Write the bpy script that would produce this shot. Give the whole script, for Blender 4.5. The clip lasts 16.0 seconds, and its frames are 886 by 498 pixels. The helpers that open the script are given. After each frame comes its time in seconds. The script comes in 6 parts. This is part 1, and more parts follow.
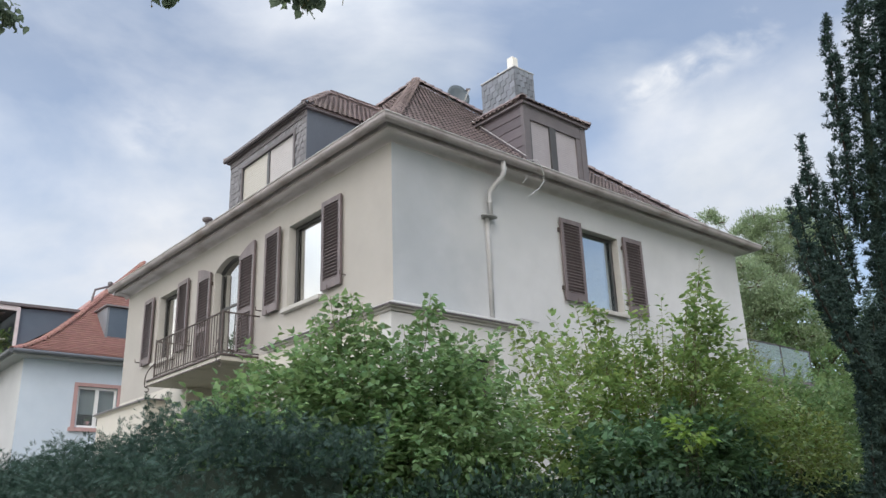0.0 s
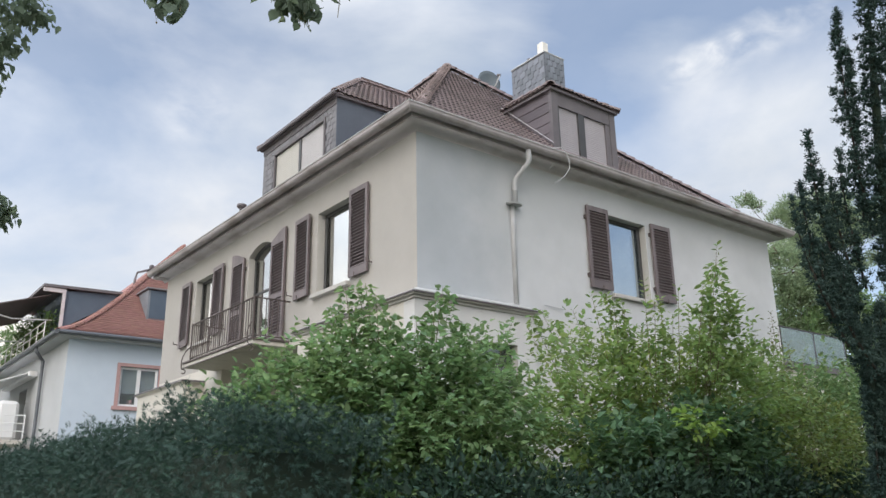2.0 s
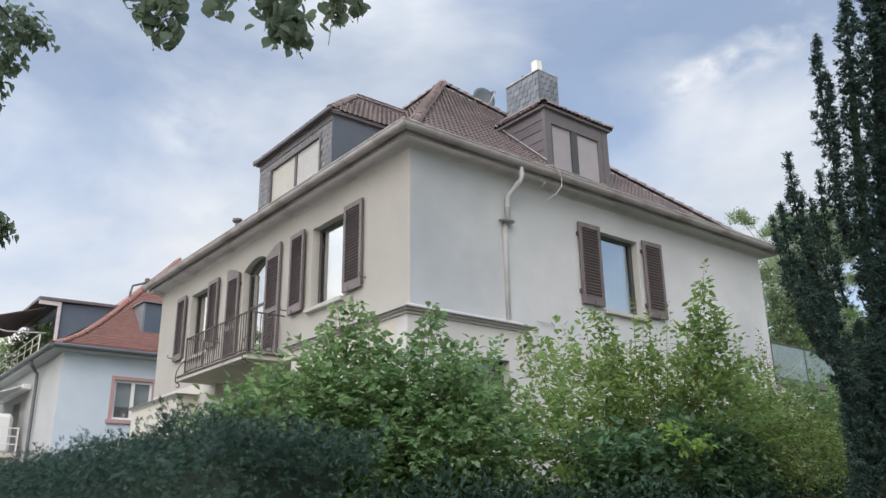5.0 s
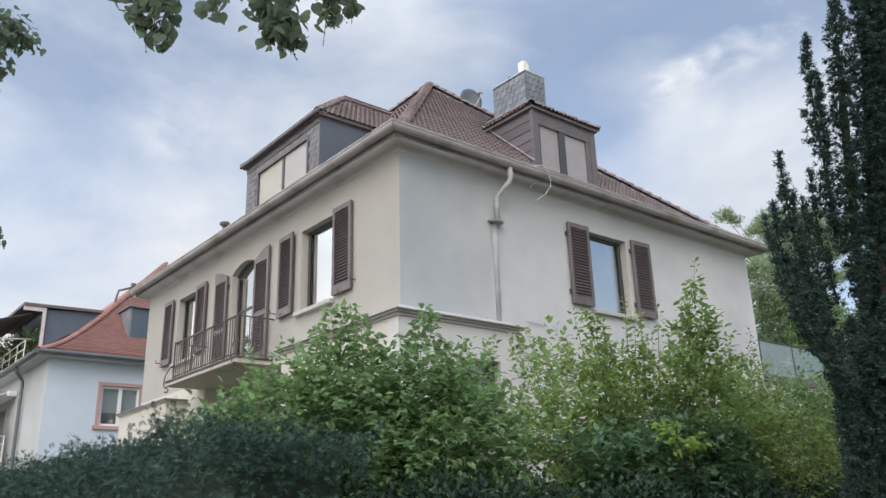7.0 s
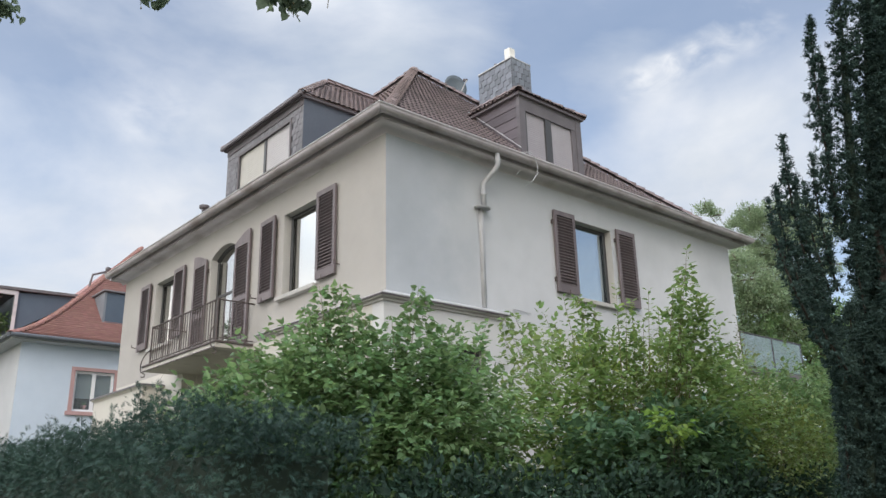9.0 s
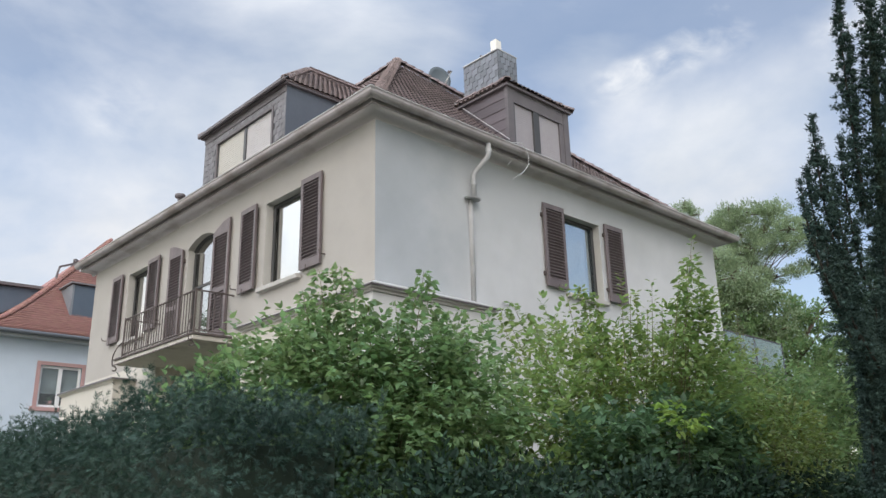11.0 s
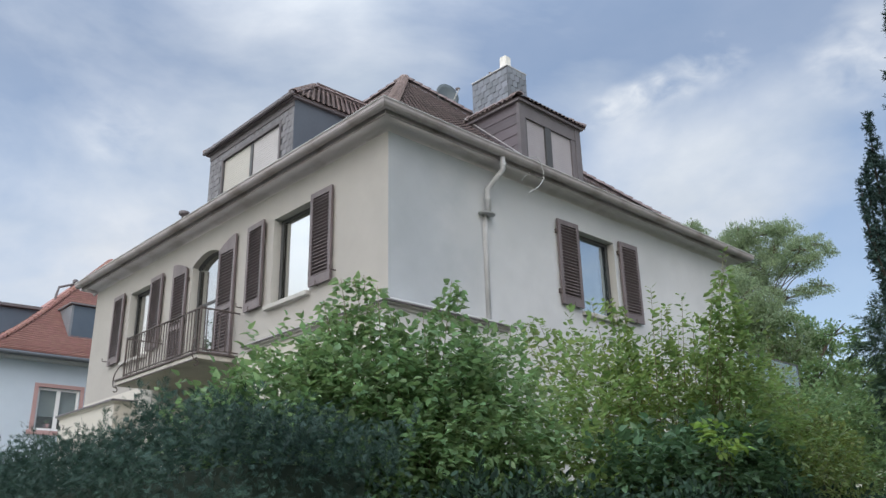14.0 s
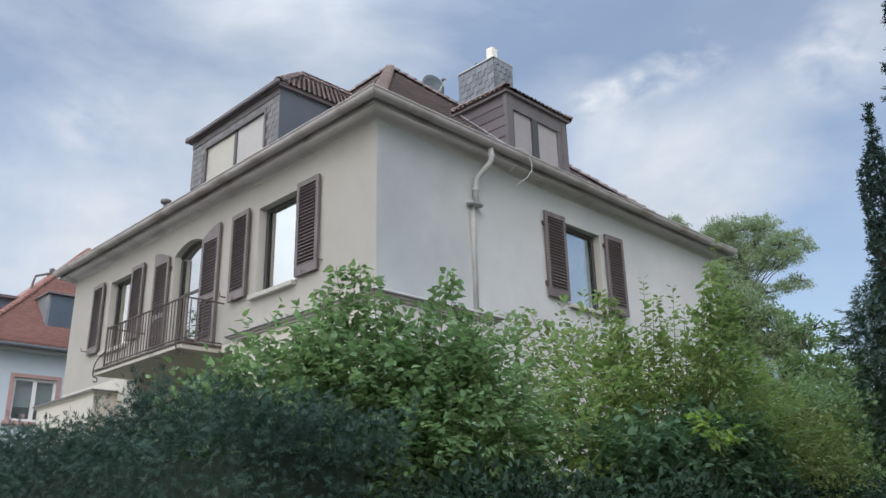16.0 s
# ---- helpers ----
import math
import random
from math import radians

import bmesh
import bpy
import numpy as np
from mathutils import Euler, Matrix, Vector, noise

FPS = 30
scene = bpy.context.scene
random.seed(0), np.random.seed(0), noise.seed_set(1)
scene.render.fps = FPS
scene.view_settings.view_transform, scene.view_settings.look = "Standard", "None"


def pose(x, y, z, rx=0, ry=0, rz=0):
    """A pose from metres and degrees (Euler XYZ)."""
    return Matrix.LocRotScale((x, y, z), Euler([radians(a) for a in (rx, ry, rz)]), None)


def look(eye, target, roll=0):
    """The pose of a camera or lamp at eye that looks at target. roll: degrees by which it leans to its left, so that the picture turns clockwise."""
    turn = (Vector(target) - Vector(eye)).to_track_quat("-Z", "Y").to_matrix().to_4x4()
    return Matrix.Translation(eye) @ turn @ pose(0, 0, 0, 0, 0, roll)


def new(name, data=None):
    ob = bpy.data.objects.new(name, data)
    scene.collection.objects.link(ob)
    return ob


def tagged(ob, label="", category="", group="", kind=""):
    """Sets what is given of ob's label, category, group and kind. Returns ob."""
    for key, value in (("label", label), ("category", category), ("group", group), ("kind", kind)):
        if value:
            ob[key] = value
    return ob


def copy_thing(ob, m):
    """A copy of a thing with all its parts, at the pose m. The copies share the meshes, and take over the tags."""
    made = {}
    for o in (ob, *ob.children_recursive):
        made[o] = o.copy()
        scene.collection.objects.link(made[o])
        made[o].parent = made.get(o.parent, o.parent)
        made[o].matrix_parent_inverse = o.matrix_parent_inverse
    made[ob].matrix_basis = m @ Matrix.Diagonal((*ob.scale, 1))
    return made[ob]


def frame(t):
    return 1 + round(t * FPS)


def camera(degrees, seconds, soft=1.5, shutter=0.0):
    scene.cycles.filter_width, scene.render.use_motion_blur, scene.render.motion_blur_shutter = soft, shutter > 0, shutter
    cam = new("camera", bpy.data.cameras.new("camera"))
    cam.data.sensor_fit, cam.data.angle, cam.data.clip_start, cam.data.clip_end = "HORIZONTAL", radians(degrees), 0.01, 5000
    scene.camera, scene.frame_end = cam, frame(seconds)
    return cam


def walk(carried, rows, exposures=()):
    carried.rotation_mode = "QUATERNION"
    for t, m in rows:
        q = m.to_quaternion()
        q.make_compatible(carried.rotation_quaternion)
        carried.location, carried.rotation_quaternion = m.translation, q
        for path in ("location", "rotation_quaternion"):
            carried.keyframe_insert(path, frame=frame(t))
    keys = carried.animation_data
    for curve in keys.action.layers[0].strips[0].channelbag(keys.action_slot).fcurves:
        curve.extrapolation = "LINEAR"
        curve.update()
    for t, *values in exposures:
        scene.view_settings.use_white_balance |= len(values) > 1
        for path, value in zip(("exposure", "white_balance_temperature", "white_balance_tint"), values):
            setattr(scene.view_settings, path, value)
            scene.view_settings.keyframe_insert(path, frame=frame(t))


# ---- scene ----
cam = camera(57.6, 16.0, 1.5)
PATH = [
    (0, (-7.541, -9.888, 1.75), (-6.295, -8.46, 2.388), -2.0),
    (0.5, (-7.481, -10.001, 1.755), (-6.253, -8.552, 2.382), -1.7),
    (1, (-7.43, -10.123, 1.767), (-6.222, -8.652, 2.38), -1.4),
    (1.5, (-7.429, -10.224, 1.782), (-6.241, -8.731, 2.384), -1.1),
    (2, (-7.472, -10.227, 1.787), (-6.294, -8.724, 2.384), -1.0),
    (2.5, (-7.54, -10.248, 1.774), (-6.364, -8.745, 2.373), -1.0),
    (3, (-7.589, -10.264, 1.775), (-6.408, -8.768, 2.383), -0.9),
    (3.5, (-7.578, -10.292, 1.777), (-6.395, -8.803, 2.395), -0.8),
    (4, (-7.515, -10.368, 1.773), (-6.337, -8.878, 2.4), -0.7),
    (6.5, (-7.535, -10.384, 1.786), (-6.343, -8.905, 2.414), -1.4),
    (7, (-7.553, -10.327, 1.783), (-6.349, -8.861, 2.415), -1.7),
    (7.5, (-7.584, -10.292, 1.772), (-6.365, -8.836, 2.399), -1.8),
    (8, (-7.6, -10.262, 1.769), (-6.365, -8.814, 2.385), -1.7),
    (8.5, (-7.579, -10.183, 1.762), (-6.335, -8.741, 2.372), -1.5),
    (11, (-7.526, -9.511, 1.735), (-6.216, -8.127, 2.343), -1.3),
    (11.5, (-7.552, -9.414, 1.728), (-6.229, -8.042, 2.334), -1.3),
    (12, (-7.53, -9.338, 1.719), (-6.21, -7.966, 2.332), -1.4),
    (12.5, (-7.48, -9.191, 1.712), (-6.171, -7.815, 2.339), -1.5),
    (13, (-7.435, -9.086, 1.728), (-6.137, -7.706, 2.37), -1.4),
    (13.5, (-7.416, -9.058, 1.733), (-6.122, -7.68, 2.387), -1.4),
    (14, (-7.426, -9.015, 1.733), (-6.125, -7.649, 2.398), -1.3),
    (14.5, (-7.45, -8.951, 1.733), (-6.14, -7.596, 2.402), -1.3),
    (15, (-7.459, -8.887, 1.73), (-6.137, -7.543, 2.398), -1.3),
    (15.5, (-7.483, -8.863, 1.725), (-6.149, -7.527, 2.384), -1.4),
    (16, (-7.477, -8.849, 1.721), (-6.134, -7.515, 2.369), -1.3),
]
walk(cam, [(r[0], look(r[1], r[2], r[3])) for r in PATH],
     [(0, 0.13, 6350, 10), (12.6, 0.13, 6350, 10), (13.6, -0.01, 6150, 9), (16, -0.01, 6150, 9)])

# ---- world, sun, exposure ----
SUN_AZ, SUN_EL = radians(-131), radians(36)      # direction to the sun: azimuth from +y towards +x, height
sun_dir = Vector((math.sin(SUN_AZ) * math.cos(SUN_EL), math.cos(SUN_AZ) * math.cos(SUN_EL), math.sin(SUN_EL)))
sun = new("sun", bpy.data.lights.new("sun", "SUN"))
sun.data.energy, sun.data.angle, sun.data.color = 1.15, radians(40), (1.0, 0.87, 0.70)
sun.matrix_world = look(sun_dir * 50, (0, 0, 0))

world = bpy.data.worlds.new("sky")
world.use_nodes = True
scene.world = world
nt = world.node_tree
nt.nodes.clear()
N = nt.nodes.new
sky = N("ShaderNodeTexSky")
sky.sky_type, sky.sun_disc = "NISHITA", False
sky.sun_elevation, sky.sun_rotation = SUN_EL, SUN_AZ
sky.air_density, sky.dust_density, sky.ozone_density = 1.0, 1.6, 1.5
bg_sky, bg_cloud, mixs, out = N("ShaderNodeBackground"), N("ShaderNodeBackground"), N("ShaderNodeMixShader"), N("ShaderNodeOutputWorld")
bg_sky.inputs["Strength"].default_value = 0.15
co, mp = N("ShaderNodeTexCoord"), N("ShaderNodeMapping")
mp.inputs["Scale"].default_value = (1.0, 1.0, 1.7)
mp.inputs["Rotation"].default_value = (0.25, -0.15, 0.9)
n1, n2 = N("ShaderNodeTexNoise"), N("ShaderNodeTexNoise")
n1.inputs["Scale"].default_value, n1.inputs["Detail"].default_value, n1.inputs["Roughness"].default_value, n1.inputs["Distortion"].default_value = 2.6, 8, 0.52, 0.35
n2.inputs["Scale"].default_value, n2.inputs["Detail"].default_value, n2.inputs["Roughness"].default_value = 4.6, 8, 0.54
r1, r2 = N("ShaderNodeValToRGB"), N("ShaderNodeValToRGB")
r1.color_ramp.elements[0].position, r1.color_ramp.elements[1].position = 0.36, 0.66
r1.color_ramp.elements[0].color, r1.color_ramp.elements[1].color = (0.27, 0.27, 0.27, 1), (0.96, 0.96, 0.96, 1)
r2.color_ramp.elements[0].position, r2.color_ramp.elements[1].position = 0.35, 0.72
r2.color_ramp.elements[0].color, r2.color_ramp.elements[1].color = (0.61, 0.66, 0.725, 1), (0.89, 0.893, 0.903, 1)
bg_cloud.inputs["Strength"].default_value = 1.15
L = nt.links.new
L(co.outputs["Generated"], mp.inputs[0]); L(mp.outputs[0], n1.inputs["Vector"]); L(mp.outputs[0], n2.inputs["Vector"])
# broad cloud banks and clear gaps: direction, spread in degrees, density
prev = n1.outputs[0]
nv = N("ShaderNodeVectorMath")
nv.operation = "NORMALIZE"
L(co.outputs["Generated"], nv.inputs[0])
for d_, spread_, dens in (((0.19, 0.94, 0.27), 24, 0.12), ((0.15, 0.83, 0.53), 17, -0.12), ((0.79, 0.44, 0.42), 13, 0.10), ((0.68, 0.56, 0.47), 7, -0.12), ((0.93, 0.30, 0.22), 13, -0.20), ((0.44, 0.72, 0.535), 11, -0.03), ((0.64, 0.55, 0.57), 11, -0.12), ((0.76, 0.36, 0.58), 10, -0.20), ((-0.59, 0.74, 0.33), 40, 0.12), ((0.29, 0.84, 0.455), 9, 0.02)):
    bd, br, ba = N("ShaderNodeVectorMath"), N("ShaderNodeMapRange"), N("ShaderNodeMath")
    bd.operation, br.interpolation_type, ba.operation = "DOT_PRODUCT", "SMOOTHSTEP", "ADD"
    bd.inputs[1].default_value = Vector(d_).normalized()
    br.inputs[1].default_value, br.inputs[2].default_value, br.inputs[3].default_value, br.inputs[4].default_value = math.cos(radians(spread_)), 1.0, 0.0, dens
    L(nv.outputs[0], bd.inputs[0]); L(bd.outputs["Value"], br.inputs[0]); L(br.outputs[0], ba.inputs[0]); L(prev, ba.inputs[1])
    prev = ba.outputs[0]
# broken puffs along the upper edge of the right-hand bank
n3 = N("ShaderNodeTexNoise")
n3.inputs["Scale"].default_value, n3.inputs["Detail"].default_value, n3.inputs["Roughness"].default_value, n3.inputs["Distortion"].default_value = 24.0, 5, 0.5, 0.4
L(mp.outputs[0], n3.inputs["Vector"])
lift = n2.outputs[0]
for d_, spread_, gain in (((0.734, 0.490, 0.471), 1.5, 0.42), ((0.746, 0.462, 0.480), 1.8, 0.42), ((0.758, 0.434, 0.487), 1.9, 0.42), ((0.770, 0.403, 0.496), 2.1, 0.45), ((0.783, 0.360, 0.507), 2.6, 0.45), ((0.846, 0.240, 0.474), 3.5, 0.40), ((0.297, 0.847, 0.441), 3.2, 0.26)):
    bd, br, bs, bm_, ba, bl = N("ShaderNodeVectorMath"), N("ShaderNodeMapRange"), N("ShaderNodeMath"), N("ShaderNodeMath"), N("ShaderNodeMath"), N("ShaderNodeMath")
    bd.operation, br.interpolation_type, bs.operation, bm_.operation, ba.operation, bl.operation = "DOT_PRODUCT", "SMOOTHSTEP", "SUBTRACT", "MULTIPLY", "ADD", "MULTIPLY_ADD"
    bd.inputs[1].default_value = Vector(d_).normalized()
    br.inputs[1].default_value, br.inputs[2].default_value, br.inputs[3].default_value, br.inputs[4].default_value = math.cos(radians(spread_)), 1.0, 0.0, gain
    bs.inputs[1].default_value = 0.38
    L(nv.outputs[0], bd.inputs[0]); L(bd.outputs["Value"], br.inputs[0]); L(n3.outputs[0], bs.inputs[0])
    L(br.outputs[0], bm_.inputs[0]); L(bs.outputs[0], bm_.inputs[1]); L(bm_.outputs[0], ba.inputs[0]); L(prev, ba.inputs[1])
    bl.inputs[1].default_value = 0.9
    L(bm_.outputs[0], bl.inputs[0]); L(lift, bl.inputs[2])
    prev, lift = ba.outputs[0], bl.outputs[0]
L(prev, r1.inputs[0]); L(lift, r2.inputs[0])
L(sky.outputs[0], bg_sky.inputs["Color"])
# clouds near the horizon are creamy
wz, wr, wm = N("ShaderNodeSeparateXYZ"), N("ShaderNodeMapRange"), N("ShaderNodeMix")
wm.data_type, wm.blend_type, wr.interpolation_type = "RGBA", "MULTIPLY", "SMOOTHSTEP"
wr.inputs[1].default_value, wr.inputs[2].default_value, wr.inputs[3].default_value, wr.inputs[4].default_value = 0.12, 0.42, 1.0, 0.0
wm.inputs[7].default_value = (1.16, 1.035, 0.885, 1)
wm.clamp_result = False
L(nv.outputs[0], wz.inputs[0]); L(wz.outputs["Z"], wr.inputs[0]); L(wr.outputs[0], wm.inputs[0])
L(r2.outputs[0], wm.inputs[6]); L(wm.outputs[2], bg_cloud.inputs["Color"])
L(r1.outputs[0], mixs.inputs[0]); L(bg_sky.outputs[0], mixs.inputs[1]); L(bg_cloud.outputs[0], mixs.inputs[2])
# clouds brighten towards the sun
dt, mr, ml = N("ShaderNodeVectorMath"), N("ShaderNodeMapRange"), N("ShaderNodeMath")
dt.operation, ml.operation = "DOT_PRODUCT", "MULTIPLY"
dt.inputs[1].default_value = Vector((-0.93, 0.0, -0.1)).normalized()
mr.interpolation_type = "SMOOTHSTEP"
mr.inputs[1].default_value, mr.inputs[2].default_value, mr.inputs[3].default_value, mr.inputs[4].default_value = -0.45, 1.0, 1.0, 2.7
ml.inputs[1].default_value = 1.0
L(nv.outputs[0], dt.inputs[0]); L(dt.outputs["Value"], mr.inputs[0])
L(mr.outputs[0], ml.inputs[0])
# an overcast sky is brightest overhead
sz, mz, m2, m3 = N("ShaderNodeSeparateXYZ"), N("ShaderNodeMapRange"), N("ShaderNodeMath"), N("ShaderNodeMath")
mz.interpolation_type = "SMOOTHSTEP"
mz.inputs[1].default_value, mz.inputs[2].default_value, mz.inputs[3].default_value, mz.inputs[4].default_value = 0.50, 1.0, 1.0, 2.6
m2.operation, m3.operation = "MULTIPLY", "MULTIPLY"
m3.inputs[1].default_value = 0.15
L(nv.outputs[0], sz.inputs[0]); L(sz.outputs["Z"], mz.inputs[0])
L(ml.outputs[0], m2.inputs[0]); L(mz.outputs[0], m2.inputs[1]); L(m2.outputs[0], bg_cloud.inputs["Strength"])
L(mz.outputs[0], m3.inputs[0]); L(m3.outputs[0], bg_sky.inputs["Strength"])
L(mixs.outputs[0], out.inputs[0])


# ---- materials ----
def material(name, c1, c2, rough=0.8, fine=60.0, coarse=1.5, bump=0.15, metal=0.0, vary=0.0, hue=0.0, spec=0.5, stain=None, sss=0.0, grain=(1, 1, 1), weight=0.45):
    """Two colours mixed by coarse and fine noise; vary: brightness by piece; stain: a third colour in patches."""
    m = bpy.data.materials.new(name)
    m.use_nodes = True
    t = m.node_tree
    b = t.nodes["Principled BSDF"]
    k = t.links.new
    tc, mpn = t.nodes.new("ShaderNodeTexCoord"), t.nodes.new("ShaderNodeMapping")
    mpn.inputs["Scale"].default_value = grain
    k(tc.outputs["Object"], mpn.inputs[0])
    a, f = t.nodes.new("ShaderNodeTexNoise"), t.nodes.new("ShaderNodeTexNoise")
    a.inputs["Scale"].default_value, a.inputs["Detail"].default_value, a.inputs["Roughness"].default_value = coarse, 6, 0.65
    f.inputs["Scale"].default_value, f.inputs["Detail"].default_value = fine, 5
    k(mpn.outputs[0], a.inputs["Vector"]); k(mpn.outputs[0], f.inputs["Vector"])
    mx = t.nodes.new("ShaderNodeMix"); mx.data_type = "FLOAT"
    mx.inputs[0].default_value = weight
    k(a.outputs[0], mx.inputs[2]); k(f.outputs[0], mx.inputs[3])
    rp = t.nodes.new("ShaderNodeValToRGB")
    rp.color_ramp.elements[0].position, rp.color_ramp.elements[1].position = 0.33, 0.67
    rp.color_ramp.elements[0].color, rp.color_ramp.elements[1].color = (*c1, 1), (*c2, 1)
    k(mx.outputs[0], rp.inputs[0])
    col = rp.outputs[0]
    if stain:
        s, sr, sm = t.nodes.new("ShaderNodeTexNoise"), t.nodes.new("ShaderNodeValToRGB"), t.nodes.new("ShaderNodeMix")
        s.inputs["Scale"].default_value, s.inputs["Detail"].default_value = stain[1], 8
        k(mpn.outputs[0], s.inputs["Vector"])
        sr.color_ramp.elements[0].position, sr.color_ramp.elements[1].position = stain[2], stain[2] + 0.16
        sr.color_ramp.elements[1].color = (stain[3],) * 3 + (1,)
        k(s.outputs[0], sr.inputs[0])
        sm.data_type = "RGBA"
        k(sr.outputs[0], sm.inputs[0]); k(col, sm.inputs[6]); sm.inputs[7].default_value = (*stain[0], 1)
        col = sm.outputs[2]
    if vary or hue:
        oi, ge, ad, fr = t.nodes.new("ShaderNodeObjectInfo"), t.nodes.new("ShaderNodeNewGeometry"), t.nodes.new("ShaderNodeMath"), t.nodes.new("ShaderNodeMath")
        fr.operation = "FRACT"
        k(oi.outputs["Random"], ad.inputs[0]); k(ge.outputs["Random Per Island"], ad.inputs[1]); k(ad.outputs[0], fr.inputs[0])
        hs = t.nodes.new("ShaderNodeHueSaturation")
        mv, mh = t.nodes.new("ShaderNodeMapRange"), t.nodes.new("ShaderNodeMapRange")
        mv.inputs[3].default_value, mv.inputs[4].default_value = 1 - vary, 1 + vary
        mh.inputs[3].default_value, mh.inputs[4].default_value = 0.5 - hue, 0.5 + hue
        m7, f7 = t.nodes.new("ShaderNodeMath"), t.nodes.new("ShaderNodeMath")
        m7.operation, f7.operation = "MULTIPLY", "FRACT"
        m7.inputs[1].default_value = 7.13
        k(fr.outputs[0], m7.inputs[0]); k(m7.outputs[0], f7.inputs[0])
        k(fr.outputs[0], mv.inputs[0]); k(f7.outputs[0], mh.inputs[0])
        k(mv.outputs[0], hs.inputs["Value"]); k(mh.outputs[0], hs.inputs["Hue"]); k(col, hs.inputs["Color"])
        col = hs.outputs[0]
    k(col, b.inputs["Base Color"])
    b.inputs["Roughness"].default_value, b.inputs["Metallic"].default_value = rough, metal
    b.inputs["Specular IOR Level"].default_value = spec
    if bump:
        bp = t.nodes.new("ShaderNodeBump")
        bp.inputs["Strength"].default_value, bp.inputs["Distance"].default_value = bump, 0.02
        k(f.outputs[0], bp.inputs["Height"]); k(bp.outputs[0], b.inputs["Normal"])
    if sss:
        tr, ms = t.nodes.new("ShaderNodeBsdfTranslucent"), t.nodes.new("ShaderNodeMixShader")
        ms.inputs[0].default_value = sss
        # light that passes through a leaf comes out yellower
        gn = t.nodes.new("ShaderNodeMix")
        gn.data_type, gn.blend_type = "RGBA", "MULTIPLY"
        gn.inputs[0].default_value, gn.inputs[7].default_value = 1.0, (1.28, 1.24, 0.95, 1)
        k(col, gn.inputs[6]); k(gn.outputs[2], tr.inputs[0]); k(b.outputs[0], ms.inputs[1]); k(tr.outputs[0], ms.inputs[2])
        k(ms.outputs[0], t.nodes["Material Output"].inputs[0])
    return m


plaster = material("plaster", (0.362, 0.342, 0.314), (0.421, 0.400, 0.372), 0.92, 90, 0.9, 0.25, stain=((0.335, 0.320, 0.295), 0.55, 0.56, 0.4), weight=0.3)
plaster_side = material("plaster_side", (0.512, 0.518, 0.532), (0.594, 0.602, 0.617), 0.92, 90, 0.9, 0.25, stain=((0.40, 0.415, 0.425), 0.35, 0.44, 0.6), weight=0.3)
plaster_side_low = material("plaster_side_low", (0.515, 0.512, 0.505), (0.595, 0.592, 0.585), 0.92, 90, 0.9, 0.25, weight=0.3)
plaster_low = material("plaster_low", (0.50, 0.475, 0.425), (0.575, 0.55, 0.495), 0.92, 90, 0.9, 0.25, weight=0.3)
reveal_paint = material("reveal_paint", (0.40, 0.39, 0.37), (0.50, 0.49, 0.46), 0.9, 70, 1.2, 0.1)
stone_sill = material("stone_sill", (0.40, 0.385, 0.36), (0.49, 0.475, 0.45), 0.85, 80, 3, 0.15)
eave_paint = material("eave_paint", (0.54, 0.50, 0.515), (0.62, 0.58, 0.595), 0.8, 60, 1.0, 0.08, stain=((0.36, 0.32, 0.31), 1.3, 0.52, 0.6))
gutter_zinc = material("gutter_zinc", (0.36, 0.325, 0.33), (0.46, 0.418, 0.425), 0.55, 40, 2.0, 0.06, metal=0.15, stain=((0.21, 0.175, 0.15), 1.6, 0.49, 0.7))
pipe_dirt = material("pipe_dirt", (0.33, 0.335, 0.345), (0.42, 0.425, 0.44), 0.95, 30, 3.0, 0.1)
old_pipe = material("old_pipe", (0.42, 0.425, 0.435), (0.50, 0.505, 0.515), 0.8, 50, 2.5, 0.1, stain=((0.26, 0.255, 0.245), 2.6, 0.50, 0.6), grain=(1, 1, 0.35))
# paler than the gutter: light caught by the rim is painted in
bead_highlight = material("bead_highlight", (0.62, 0.61, 0.60), (0.72, 0.71, 0.70), 0.45, 40, 3.0, 0.05, metal=0.3)
pipe_paint = material("pipe_paint", (0.362, 0.366, 0.374), (0.440, 0.444, 0.453), 0.6, 50, 2.5, 0.05, stain=((0.40, 0.36, 0.32), 3.0, 0.56, 0.5))
ledge_metal = material("ledge_metal", (0.50, 0.50, 0.50), (0.62, 0.62, 0.615), 0.5, 30, 3.0, 0.1, metal=0.3, stain=((0.33, 0.32, 0.31), 1.5, 0.55, 0.6))
tile_brown = material("tile_brown", (0.232, 0.187, 0.189), (0.330, 0.270, 0.268), 0.75, 45, 1.6, 0.3, vary=0.16, hue=0.012, stain=((0.13, 0.115, 0.115), 0.9, 0.52, 0.5))
tile_red = material("tile_red", (0.262, 0.135, 0.115), (0.370, 0.198, 0.172), 0.75, 45, 1.2, 0.3, vary=0.09, hue=0.008, stain=((0.17, 0.08, 0.068), 0.8, 0.55, 0.4))
slate = material("slate", (0.155, 0.170, 0.197), (0.215, 0.232, 0.262), 0.6, 50, 3.0, 0.04, vary=0.20, hue=0.01)
slate_brown = material("slate_brown", (0.148, 0.144, 0.154), (0.208, 0.202, 0.212), 0.6, 50, 3.0, 0.06, vary=0.20, hue=0.01)
slate_joint = material("slate_joint", (0.045, 0.047, 0.054), (0.07, 0.073, 0.08), 0.8, 40, 2, 0.1)
cheek_sheet = material("cheek_sheet", (0.075, 0.09, 0.115), (0.10, 0.118, 0.145), 0.55, 40, 1.5, 0.08, stain=((0.028, 0.03, 0.035), 1.4, 0.55, 0.5))
blue_sheet = material("blue_sheet", (0.072, 0.100, 0.138), (0.100, 0.132, 0.172), 0.55, 40, 1.5, 0.08)
